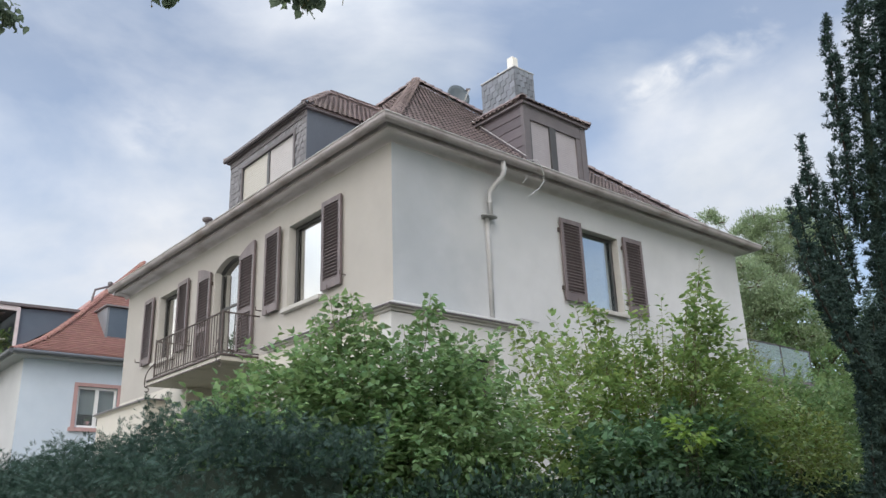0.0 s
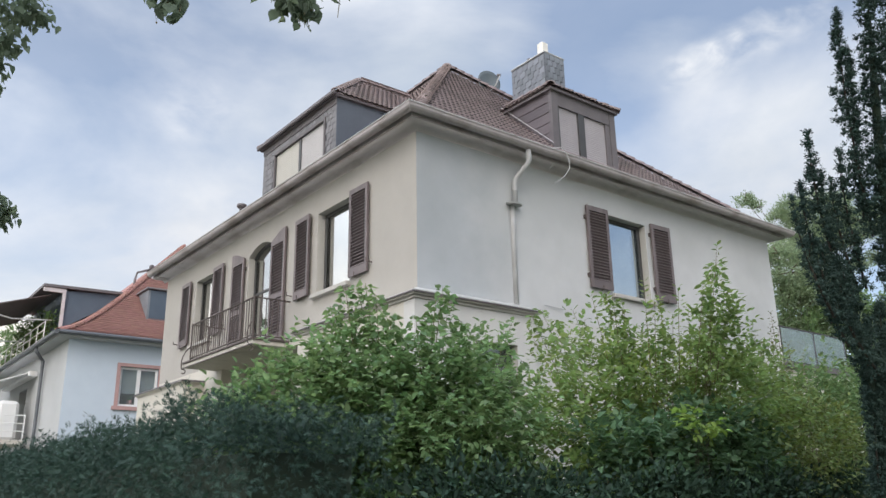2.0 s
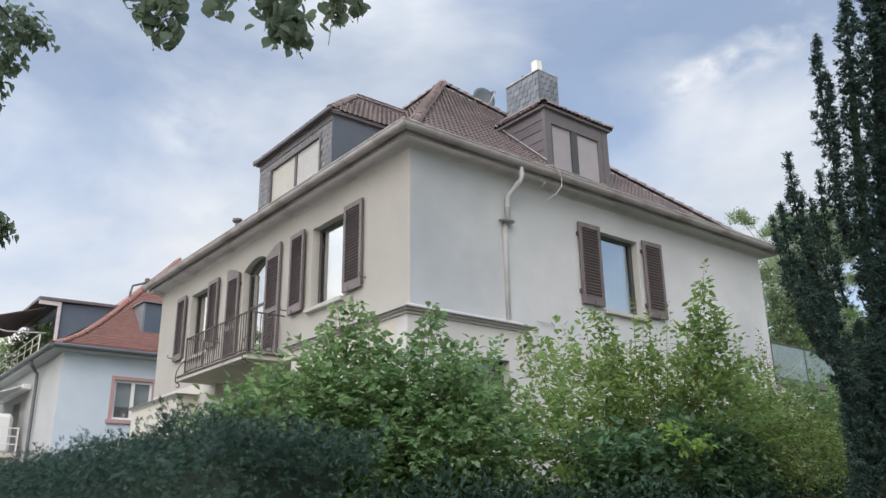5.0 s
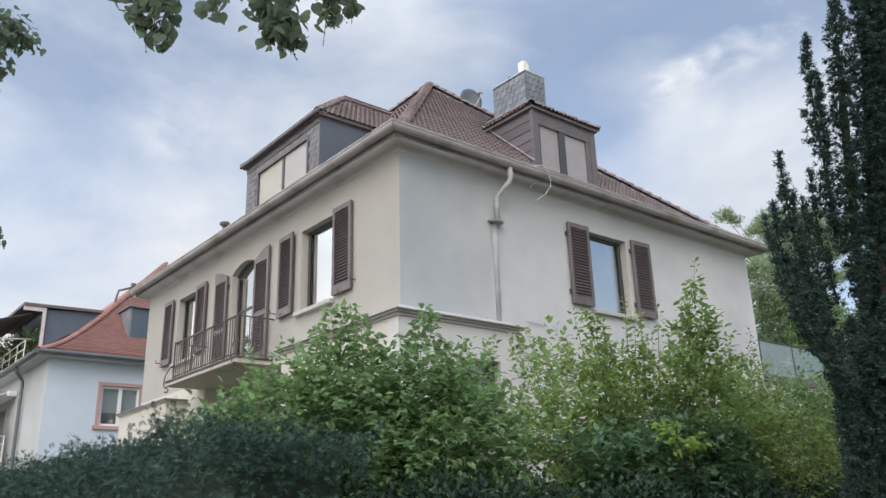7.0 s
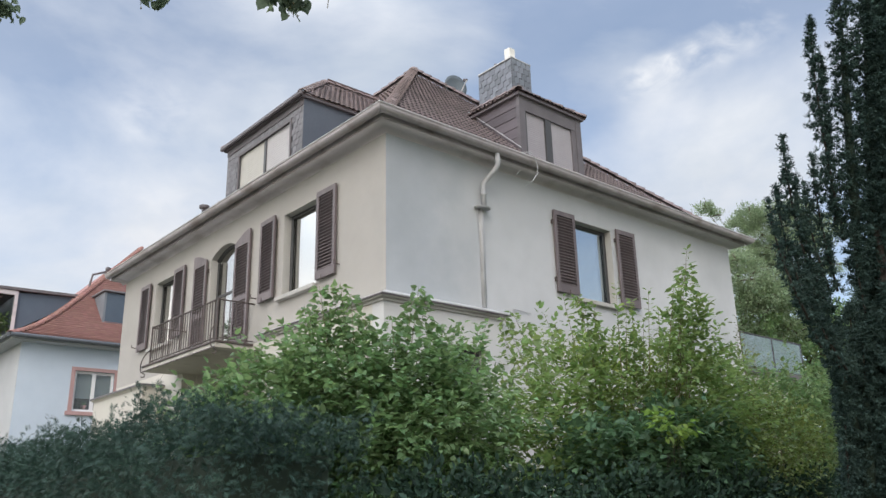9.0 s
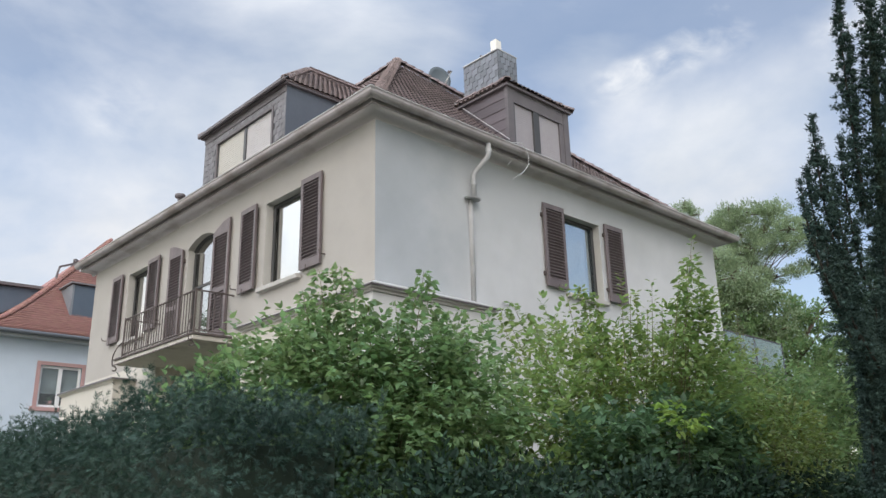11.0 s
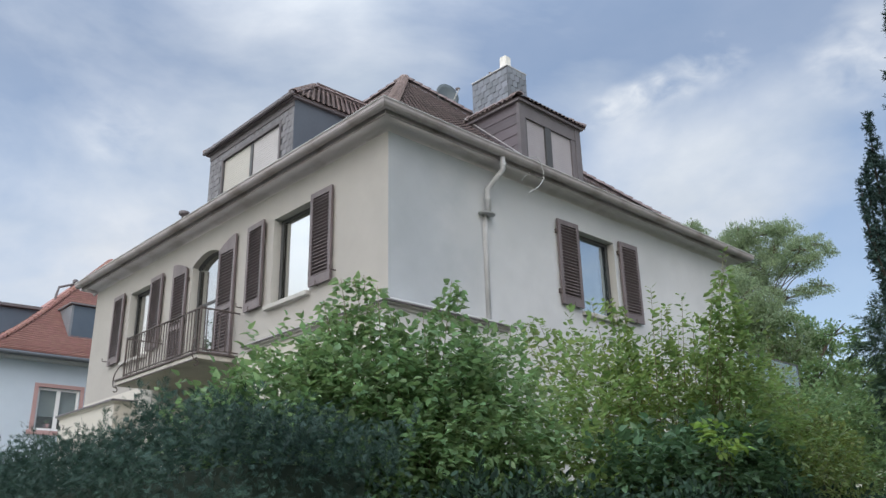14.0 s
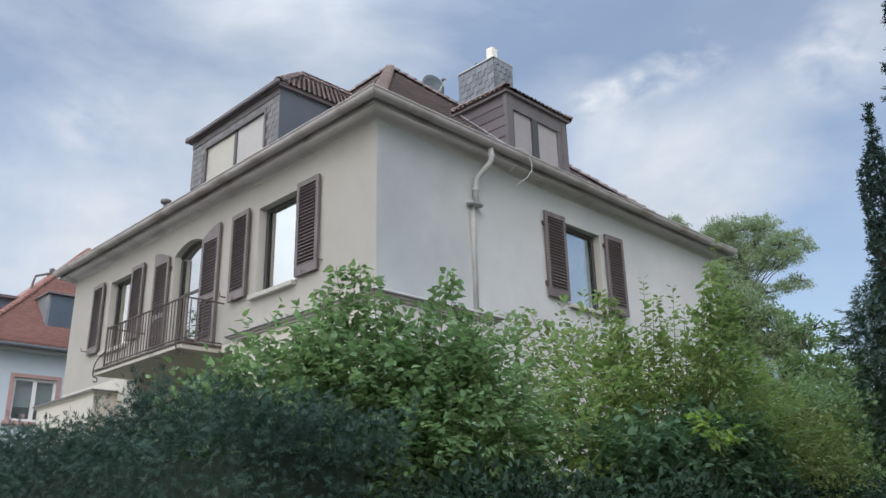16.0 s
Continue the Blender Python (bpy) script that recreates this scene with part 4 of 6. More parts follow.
# ---- windows ----
def window(u0, u1, z0, z1, m, label, arch=0.0, curtain_w=0.0, glass=pane_glass):
    """Fixed-frame window set deep in its reveal; local x along the facade, face at y = 0."""
    w = u1 - u0
    win = place(part("window", bm_box(u0, u1, 0.165, 0.215, z1 - (0.07 if not arch else 0.9), z1 - (0.0 if not arch else 0.84), 0.004), frame_dark, house, label), m)
    for a, b in ((u0, u0 + 0.07), (u1 - 0.07, u1)):
        sub("frame", bm_box(a, b, 0.16, 0.22, z0, z1 - 0.07), frame_dark, win, m)
    sub("frame", bm_box(u0 + 0.07, u1 - 0.07, 0.16, 0.22, z0, z0 + 0.06), frame_dark, win, m)
    for a, b in ((u0 + 0.07, u0 + 0.115), (u1 - 0.115, u1 - 0.07)):
        sub("sash", bm_box(a, b, 0.14, 0.155, z0 + 0.06, z1 - 0.07), frame_dark, win, m)
    if arch:
        pts_ = [(u0 + (u1 - u0) * i / 12, 0.175, z1 - 0.01 + 0.20 * math.sin(math.pi * i / 12) ** 0.8) for i in range(13)]
        sub("arched_frame", bm_tube(pts_, 0.04, 6), frame_dark, win, m)
    p = sub("pane", bm_box(u0 + 0.07, u1 - 0.07, 0.185, 0.195, z0 + 0.06, z1 - 0.07 + arch), glass, win, m, "reflecting window pane")
    p.visible_shadow = False
    # painted reveal lining
    for a, b in ((u0 + 0.001, u0 + 0.006), (u1 - 0.006, u1 - 0.001)):
        sub("reveal", bm_box(a, b, 0.003, 0.16, z0, z1), reveal_paint, win, m)
    if not arch:
        sub("reveal", bm_box(u0 + 0.006, u1 - 0.006, 0.003, 0.16, z1 - 0.006, z1 - 0.001), reveal_paint, win, m)
    # room behind, its unlit dimness put in near-black walls
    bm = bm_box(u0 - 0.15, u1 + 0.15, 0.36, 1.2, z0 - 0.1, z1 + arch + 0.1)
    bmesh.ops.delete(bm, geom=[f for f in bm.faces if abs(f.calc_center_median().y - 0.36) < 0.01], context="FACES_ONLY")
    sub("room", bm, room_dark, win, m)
    if curtain_w:
        bm = bmesh.new()
        n = 40
        rows = [[bm.verts.new((u0 + (u1 - u0) * i / n, 0.42 + 0.025 * math.sin(i * 1.9) + 0.01 * math.sin(i * 0.7), z)) for i in range(n + 1)] for z in (z0 - 0.05, z1 + 0.05)]
        for i in range(n):
            bm.faces.new((rows[0][i], rows[0][i + 1], rows[1][i + 1], rows[1][i]))
        sub("curtain", bm, curtain, win, m, "pale net curtain")
    return win


ma, mb = facade(0, 0, 0, "a"), facade(0, 0, 0, "b")
for u0, u1 in ((-3.36, -2.12), (-9.76, -8.55)):
    w = window(u0, u1, WIN_Z0, WIN_Z1, ma, "tall dark-framed window reflecting the sky")
    sub("sill", bm_box(u0 - 0.10, u1 + 0.04, -0.10, 0.15, WIN_Z0 - 0.085, WIN_Z0 - 0.002, 0.008), stone_sill, w, ma, "pale stone sill")
w = window(4.86, 6.06, WIN_Z0, WIN_Z1, mb, "dark-framed window with pale curtain", 0.0, 1.0, sky_tint_pane)
sub("sill", bm_box(4.80, 6.12, -0.09, 0.15, WIN_Z0 - 0.085, WIN_Z0 - 0.002, 0.008), stone_sill, w, mb, "pale stone sill")
w = window(-6.60, -5.30, 4.97, 7.22, ma, "arched dark-framed balcony door reflecting trees", 0.22)
window(1.05, 1.98, 3.10, 4.32, facade(0, -0.20, 0, "b"), "small dark ground floor window", glass=dim_pane)


# ---- shutters ----
def shutter(width, height, arch=0.0, rail=False, rise_left=True):
    """Louvred shutter, local x across, -y out, z up from its lower edge."""
    st, t = 0.075, 0.045
    bm = bmesh.new()
    top = lambda x: height + (arch * math.sin(math.pi / 2 * (x / width if rise_left else 1 - x / width)) if arch else 0)
    for a, b in ((0, st), (width - st, width)):
        lo = [(a, 0, 0), (b, 0, 0), (b, 0, top(b)), (a, 0, top(a))]
        f, k = [bm.verts.new((x, -t, z)) for x, y, z in lo], [bm.verts.new(p) for p in lo]
        bm.faces.new(f); bm.faces.new(k[::-1])
        for q in range(4):
            bm.faces.new((f[q], k[q], k[(q + 1) % 4], f[(q + 1) % 4]))
    n = 6
    for i in range(n):
        a, b = st + (width - 2 * st) * i / n, st + (width - 2 * st) * (i + 1) / n
        lo = [(a, 0, height - 0.10), (b, 0, height - 0.10), (b, 0, top(b)), (a, 0, top(a))]
        f, k = [bm.verts.new((x, -t, z)) for x, y, z in lo], [bm.verts.new(p) for p in lo]
        bm.faces.new(f); bm.faces.new(k[::-1])
        bm.faces.new((f[0], k[0], k[1], f[1])); bm.faces.new((f[2], k[2], k[3], f[3]))
    bm_box(st, width - st, -t, 0, 0, 0.16, bm=bm)
    spans = [(0.16, height - 0.10)]
    if rail:
        mid = height * 0.42
        bm_box(st, width - st, -t, 0, mid, mid + 0.10, bm=bm)
        spans = [(0.16, mid), (mid + 0.10, height - 0.10)]
    bmesh.ops.recalc_face_normals(bm, faces=bm.faces)
    s = part("shutter", bm, shutter_brown, house, "open dark brown louvred wooden shutter")
    me = None
    for z0, z1 in spans:
        c = int((z1 - z0) / 0.062)
        for i in range(c):
            if me is None:
                b2 = bm_box(st + 0.001, width - st - 0.001, -0.034, 0.022, -0.005, 0.005)
                o = part("slat", b2, shutter_brown, s)
                me = o.data
            else:
                o = obj("slat", me, None, s)
            o.matrix_basis = pose(0, -t / 2, z0 + (i + 0.5) * (z1 - z0) / c, 48)
    sub("back_panel", bm_box(st - 0.002, width - st + 0.002, -0.002, 0.002, 0.1, height - 0.05), shutter_brown, s, None)
    for z in (0.25, height - 0.25):
        sub("hinge", bm_box(-0.03 if rise_left else width - 0.01, 0.01 if rise_left else width + 0.03, -0.03, 0.03, z - 0.04, z + 0.04), iron, s, None)
    sub("catch", bm_tube([(width * 0.45, -0.03, -0.03), (width * 0.45, -0.09, -0.03), (width * 0.45, -0.09, 0.05)], 0.012, 6), iron, s, None)
    return s


SH = 1.70
s0 = shutter(0.62, SH)
spots = [("a", -2.05), ("a", -4.19), ("a", -8.50), ("a", -10.60), ("b", 4.15), ("b", 6.17)]
for i, (side, u) in enumerate(spots):
    m = facade(-0.035, -u, 5.71, "a") if side == "a" else facade(u, -0.035, 5.71, "b")
    m = m @ pose(0, 0, 0, 0, 0, random.uniform(-2.5, 0.5))
    if i == 0:
        place(s0, m)
    else:
        copy_thing(s0, m)
place(shutter(0.66, 2.26, 0.20, True, True), facade(-0.035, 5.30, 4.98, "a"))
place(shutter(0.66, 2.26, 0.20, True, False), facade(-0.035, 7.36, 4.98, "a"))
for u in (1.36, 4.38, 7.8, 10.8):
    part("shutter_holder", bm_tube([(0, u, 5.86), (-0.12, u, 5.86), (-0.13, u, 5.93)], 0.012, 6), iron, house)

# ---- balcony ----
BX, BY0, BY1, BZ = -0.80, 4.42, 8.05, 4.90
bal = part("balcony", bm_box(BX, -0.002, BY0, BY1, BZ - 0.105, BZ, 0.01), concrete, house, "small concrete balcony with dark wrought-iron railing")
part("slab_edge", bm_box(BX - 0.03, BX - 0.002, BY0 - 0.03, BY1 + 0.03, BZ - 0.012, BZ + 0.035, 0.008), iron, bal)
part("slab_edge", bm_box(BX, -0.004, BY0 - 0.03, BY0 - 0.002, BZ - 0.012, BZ + 0.035, 0.008), iron, bal)
part("slab_edge", bm_box(BX, -0.004, BY1 + 0.002, BY1 + 0.03, BZ - 0.012, BZ + 0.035, 0.008), iron, bal)
part("slab_moulding", bm_box(BX - 0.018, BX - 0.002, BY0 - 0.018, BY1 + 0.018, BZ - 0.112, BZ - 0.085, 0.004), iron, bal)
BR1 = BY1 - 0.36                 # the railing stops short of the slab's far end
RT = BZ + 0.86
for z, hh in ((RT, 0.025), (BZ + 0.09, 0.018)):
    part("rail", bm_box(BX - 0.012, BX + 0.028, BY0 - 0.012, BR1 + 0.012, z - hh, z, 0.004), iron, bal)
    part("rail", bm_box(BX + 0.028, -0.004, BY0 - 0.012, BY0 + 0.022, z - hh, z), iron, bal)
    part("rail", bm_box(BX + 0.028, -0.004, BR1 - 0.022, BR1 + 0.012, z - hh, z), iron, bal)
bar = bm_box(-0.008, 0.008, -0.008, 0.008, BZ + 0.09, RT - 0.025)
first = part("bar", bar, iron, bal)
nbar = 27
ypos = [BY0 + 0.13 + (BR1 - BY0 - 0.26) * i / (nbar - 1) for i in range(nbar)]
xpos = [BX + 0.14 + 0.13 * i for i in range(5)]
for i, (x, y) in enumerate([(BX + 0.008, y) for y in ypos] + [(x, BY0 + 0.005) for x in xpos] + [(x, BR1 - 0.005) for x in xpos]):
    o = first if i == 0 else obj("bar", first.data, None, bal)
    o.location = (x, y, 0)
for y in (BY0, BR1):
    part("post", bm_box(BX - 0.012, BX + 0.022, y - 0.017, y + 0.017, BZ, RT + 0.02, 0.004), iron, bal)
for y, y2 in ((BY0 + 0.03, BY0 + 0.03), (BR1 - 0.03, BY1 - 0.02)):
    pts = [(BX - 0.02 - 0.10 * math.sin(t * 2.6) * (1 - 0.3 * t), y + (y2 - y) * t ** 0.7, BZ + 0.34 - 0.46 * t) for t in [i / 9 for i in range(10)]]
    pts += [(BX - 0.01 + 0.05 * math.sin(a), y2, BZ - 0.13 - 0.05 + 0.05 * math.cos(a)) for a in (0.5, 1.3, 2.2, 3.1, 4.0)]
    part("scroll_brace", bm_tube(pts, 0.013, 6), iron, bal)

# ---- satellite dish ----
dish = thing("satellite_dish", "grey satellite dish on a mast behind the roof hip", "satellite dish", (7.0, 5.6, 12.3))
bm = bmesh.new()
rings = []
for r, d in ((0.02, 0.075), (0.18, 0.06), (0.34, 0.02), (0.44, -0.02), (0.45, -0.025), (0.45, -0.04), (0.34, 0.0), (0.18, 0.04), (0.02, 0.055)):
    rings.append([bm.verts.new((r * math.cos(a) * 0.9, d, r * math.sin(a))) for a in [6.28319 * k / 24 for k in range(24)]])
for r, s in zip(rings, rings[1:]):
    for k in range(24):
        bm.faces.new((r[k], r[(k + 1) % 24], s[(k + 1) % 24], s[k]))
bm.faces.new(rings[0]); bm.faces.new(rings[-1][::-1])
bmesh.ops.recalc_face_normals(bm, faces=bm.faces)
DM = pose(6.34, 5.13, 13.20, -8, 6, -16) @ Matrix.Scale(0.86, 4)
rfl = part("reflector", bm, dish_grey, dish, "grey dish reflector", True)
rfl.data.transform(DM)
part("mast", bm_tube([(6.40, 5.22, 12.2), (6.40, 5.30, 13.25)], 0.025, 8), trim_dark, dish)
arm = [DM @ Vector((0, -0.03, -0.42)), DM @ Vector((0.10, -0.30, -0.30)), DM @ Vector((0.16, -0.52, -0.02))]
part("feed_arm", bm_tube(arm, 0.018, 6), ledge_metal, dish, "pale metal feed arm")
part("feed_horn", bm_tube([arm[-1], arm[-1] + Vector((0, 0.10, 0.03))], [0.035, 0.05], 8), trim_dark, dish)

# ---- terrace with glass rail behind the far corner ----
terrace = thing("roof_terrace", "low annex with a terrace and frameless glass railing", "terrace", (12.5, 2.0, 0))
part("annex_wall", bm_box(LX + 0.01, 14.2, 0.05, 5.0, 0, 4.72), plaster_low, terrace)
part("terrace_slab", bm_box(LX + 0.01, 14.3, -0.05, 5.1, 4.725, 4.86, 0.01), trim_dark, terrace, "dark edged terrace slab")
for i in range(2):
    x0 = LX + 0.06 + i * 1.58
    p = part("glass_panel", bm_box(x0, x0 + 1.54, 0.0, 0.014, 4.90, 5.72), rail_glass, terrace, "greenish glass railing panel")
    p.visible_shadow = False
part("top_rail", bm_box(LX + 0.02, 14.15, -0.012, 0.026, 5.72, 5.755), frame_dark, terrace)
for i in range(3):
    part("rail_post", bm_box(LX + 0.02 + i * 1.57, LX + 0.055 + i * 1.57, -0.005, 0.03, 4.86, 5.72), frame_dark, terrace)
part("bottom_rail", bm_box(LX + 0.02, 14.15, -0.012, 0.026, 4.865, 4.90), frame_dark, terrace)


# ---- neighbour's house ----
nb_house = thing("house", "neighbouring house in pale blue and white render, red tiled roof", "house", (-1.06, 18.0, 0))
NX, NY, NZ = -1.06, 18.0, 7.2
w = part("wall", bm_wall(0, 11.0, 0, NZ, [(1.74, 3.02, 5.0, 6.33)], 0.3), blue_render, nb_house, "pale blue rendered wall")
w.data.transform(Matrix.Translation((NX, NY, 0)))
w = part("wall", bm_wall(-15.0, -0.301, 0, NZ, [(-6.9, -5.6, 3.9, 6.1)], 0.3), white_render, nb_house, "white rendered wall")
w.data.transform(Matrix.Translation((NX + 0.004, NY, 0)) @ pose(0, 0, 0, 0, 0, -90))
part("wall", bm_box(NX - 0.006, NX - 0.002, NY + 0.001, NY + 0.301, 0, NZ), white_render, nb_house)
part("wall", bm_box(NX + 0.6, NX + 11, NY + 14.5, NY + 15, 0, NZ), white_render, nb_house)
part("wall", bm_box(NX + 10.7, NX + 11, NY + 0.31, NY + 14.4, 0, NZ), white_render, nb_house)
# flared roof: rings from the eaves to the ridge
bm = bmesh.new()
prof = [(-0.45, 7.22), (0.0, 7.44), (0.6, 7.83), (1.3, 8.42), (2.2, 9.28), (3.3, 10.42), (5.5, 12.7)]
rings = []
for d, z in prof:
    rings.append([bm.verts.new(p) for p in ((NX + d, NY + d, z), (NX + 11 - d, NY + d, z), (NX + 11 - d, NY + 15 - d, z), (NX + d, NY + 15 - d, z))])
for r, s in zip(rings, rings[1:]):
    for k in range(4):
        bm.faces.new((r[k], r[(k + 1) % 4], s[(k + 1) % 4], s[k]))
bmesh.ops.remove_doubles(bm, verts=bm.verts, dist=0.001)
nb_roof = part("roof", bm, tile_red, nb_house, "flared hipped roof of red tiles")
part("soffit_box", bm_box(NX - 0.42, NX + 11.42, NY - 0.42, NY + 15.42, NZ - 0.10, NZ, 0.01), white_render, nb_house, "white boxed eaves")
ge = material("gutter_grey", (0.10, 0.11, 0.125), (0.155, 0.165, 0.18), 0.5, 40, 2, 0.05, metal=0.3)
part("gutter", bm_tube([(NX - 0.46, NY - 0.50, NZ + 0.02), (NX + 11.4, NY - 0.50, NZ + 0.02)], 0.075, 10), ge, nb_house, "grey metal gutter")
part("gutter", bm_tube([(NX - 0.50, NY - 0.46, NZ + 0.02), (NX - 0.50, NY + 15.4, NZ + 0.02)], 0.075, 10), ge, nb_house, "grey metal gutter")
part("downpipe", bm_tube([(NX - 0.48, NY + 2.5, NZ - 0.05), (NX - 0.44, NY + 2.5, NZ - 0.2), (NX - 0.12, NY + 2.9, NZ - 0.45), (NX - 0.10, NY + 2.9, 0.4)], 0.06, 10), ge, nb_house, "grey downpipe")
red_poses = []
for (d0, z0), (d1, z1) in zip(prof, prof[1:]):
    a, b = Vector((NX + d0, NY + d0, z0)), Vector((NX + 11 - d0, NY + d0, z0))
    ta, tb = Vector((NX + d1, NY + d1, z1)), Vector((NX + 11 - d1, NY + d1, z1))
    L_ = (Vector((0, d1 - d0, z1 - z0))).length
    rows = max(1, round(L_ / 0.15))
    red_poses += tile_poses(a, b, ta, lambda p: p.x > 6.5, tb, 0.02, 0.16, L_ / rows - 1e-4) if L_ / rows > 0.08 else []
joined_tiles("tile_field", red_poses, tile_red, nb_roof, "rows of flat red tiles", FV, FF)
for (d0, z0), (d1, z1) in zip(prof, prof[1:]):
    ridge_caps("hip_cap", (NX + d0, NY + d0, z0 + 0.05), (NX + d1, NY + d1, z1 + 0.05), tile_red, nb_roof, 0.12, 0.24)
# corner window of the neighbour, with red surround
nm = Matrix.Translation((NX, NY, 0))


def nb_part(name, bm, mat, parent, label=""):
    o = part(name, bm, mat, parent, label)
    o.data.transform(nm)
    return o


nw = nb_part("window", bm_box(1.62, 3.14, -0.03, 0.02, 6.33, 6.45, 0.004), red_trim, nb_house, "white two-leaf window with red surround")
nb_part("surround", bm_box(1.62, 1.74, -0.03, 0.02, 5.0, 6.33), red_trim, nw)
nb_part("surround", bm_box(3.02, 3.14, -0.03, 0.02, 5.0, 6.33), red_trim, nw)
nb_part("sill", bm_box(1.55, 3.21, -0.08, 0.05, 4.87, 4.998, 0.006), red_trim, nw)
for a, b, c, d in ((1.745, 3.015, 6.25, 6.325), (1.745, 3.015, 5.005, 5.08), (1.745, 1.82, 5.08, 6.25), (2.94, 3.015, 5.08, 6.25), (2.32, 2.44, 5.08, 6.25)):
    nb_part("frame", bm_box(a, b, 0.06, 0.12, c, d, 0.004), frame_white, nw)
for a, b in ((1.82, 2.32), (2.44, 2.94)):
    nb_part("pane", bm_box(a, b, 0.085, 0.092, 5.08, 6.25), glass_material("thin_pane", (0.9, 0.95, 1.0), 0.25), nw).visible_shadow = False
# near-black box stands in for the unlit room
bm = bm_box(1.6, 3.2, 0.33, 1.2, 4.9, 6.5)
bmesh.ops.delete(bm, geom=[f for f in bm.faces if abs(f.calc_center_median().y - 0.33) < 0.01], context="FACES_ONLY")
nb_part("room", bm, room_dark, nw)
nb_part("curtain", bm_box(1.76, 3.0, 0.20, 0.205, 5.45, 6.3), curtain, nw, "half-drawn pale curtain")
pot = thing("flower_pot", "red flower pot with a plant on the window sill", "flower pot", (NX + 2.17, NY + 0.17, 5.08))
part("pot", bm_tube([(NX + 2.17, NY + 0.17, 5.0), (NX + 2.17, NY + 0.17, 5.22)], [0.07, 0.10], 10), red_trim, pot)
bm = bmesh.new()
for i in range(14):
    a = i * 2.4
    p = Vector((NX + 2.17, NY + 0.17, 5.2))
    q = p + Vector((0.10 * math.cos(a), 0.04 * math.sin(a), 0.10 + 0.05 * (i % 3)))
    bm_tube([p, q], [0.02, 0.004], 4, bm)
part("plant", bm, lilac_green, pot)
# dormer on the neighbour's blue side and on its white side
nd = nb_part("dormer", bm_box(2.80, 4.36, 1.15, 1.22, 8.02, 9.42), blue_sheet, nb_house, "small slate-grey dormer with lighter sheet cheek")
bm = bmesh.new()
vs = [bm.verts.new(p) for q in (2.78, 2.86) for p in ((q, 1.14, 8.0), (q, 2.55, 9.46), (q, 1.14, 9.42))]
for f in ((0, 1, 2), (5, 4, 3), (0, 3, 4, 1), (1, 4, 5, 2), (2, 5, 3, 0)):
    bm.faces.new([vs[k] for k in f])
bmesh.ops.recalc_face_normals(bm, faces=bm.faces)
nb_part("cheek", bm, cheek_lit_metal, nd, "sheet metal cheek in a lighter, lit grey")
nb_part("dormer_roof", bm_box(2.70, 4.45, 1.05, 2.7, 9.44, 9.50, 0.01), slate_brown, nd)
nb_part("sill", bm_box(2.78, 4.38, 1.08, 1.148, 7.98, 8.03, 0.006), ledge_metal, nd)
bm = bmesh.new()
vs = [bm.verts.new(p) for p in ((0.35, 3.0, 8.0), (2.6, 3.0, 9.5), (2.2, 3.0, 9.52), (0.35, 3.0, 9.42), (0.35, 8.0, 8.0), (2.6, 8.0, 9.5), (2.2, 8.0, 9.52), (0.35, 8.0, 9.42))]
for f in ((0, 1, 2, 3), (7, 6, 5, 4), (0, 3, 7, 4), (3, 2, 6, 7), (2, 1, 5, 6), (0, 4, 5, 1)):
    bm.faces.new([vs[i] for i in f])
nd = nb_part("dormer", bm, blue_sheet, nb_house, "wide grey-clad dormer over the roof terrace")
bm = bmesh.new()
vs = [bm.verts.new(p) for p in ((-0.42, 2.85, 9.56), (2.4, 2.85, 9.62), (2.4, 8.2, 9.62), (-0.42, 8.2, 9.56), (-0.42, 2.85, 9.46), (2.4, 2.85, 9.52), (2.4, 8.2, 9.52), (-0.42, 8.2, 9.46))]
for f in ((0, 1, 2, 3), (7, 6, 5, 4), (0, 4, 5, 1), (1, 5, 6, 2), (2, 6, 7, 3), (3, 7, 4, 0)):
    bm.faces.new([vs[i] for i in f])
nb_part("dormer_roof", bm, trim_dark, nd)
nb_part("bargeboard", bm_box(-0.40, 0.36, 2.9, 2.98, 9.30, 9.455), eave_paint, nd)
nb_part("corner_post", bm_box(0.25, 0.36, 2.9, 3.0, 8.0, 9.30), eave_paint, nd)
bm = bmesh.new()
vs = [bm.verts.new(p) for p in ((-0.1, 3.1, 9.25), (-0.1, 9.0, 9.25), (-2.2, 9.0, 8.55), (-2.2, 3.1, 8.55), (-0.1, 3.1, 9.21), (-0.1, 9.0, 9.21), (-2.2, 9.0, 8.51), (-2.2, 3.1, 8.51))]
for f in ((0, 1, 2, 3), (7, 6, 5, 4), (0, 4, 5, 1), (1, 5, 6, 2), (2, 6, 7, 3), (3, 7, 4, 0)):
    bm.faces.new([vs[i] for i in f])
aw = thing("awning", "brown cloth awning over a planted roof terrace", "awning", (NX - 1.2, NY + 6, 8.5))
nb_part("cloth", bm, awning_cloth, aw)
nb_part("front_bar", bm_box(-2.24, -2.19, 3.1, 9.0, 8.45, 8.58), frame_white, aw)
for y in (3.6, 8.6):
    nb_part("awning_arm", bm_tube([(0.2, y, 8.4), (-1.2, y, 8.3), (-2.2, y, 8.52)], 0.025, 6), frame_white, aw)
tr = thing("terrace_railing", "white metal railing along a roof terrace", "railing", (NX - 0.3, NY + 6, 7.3))
for z in (7.45, 7.75, 8.05):
    nb_part("rail", bm_tube([(-0.35, 2.2, z), (-0.35, 11, z)], 0.02, 6), frame_white, tr)
for i in range(9):
    nb_part("post", bm_tube([(-0.35, 2.2 + i * 1.1, 7.2), (-0.35, 2.2 + i * 1.1, 8.05)], 0.018, 6), frame_white, tr)
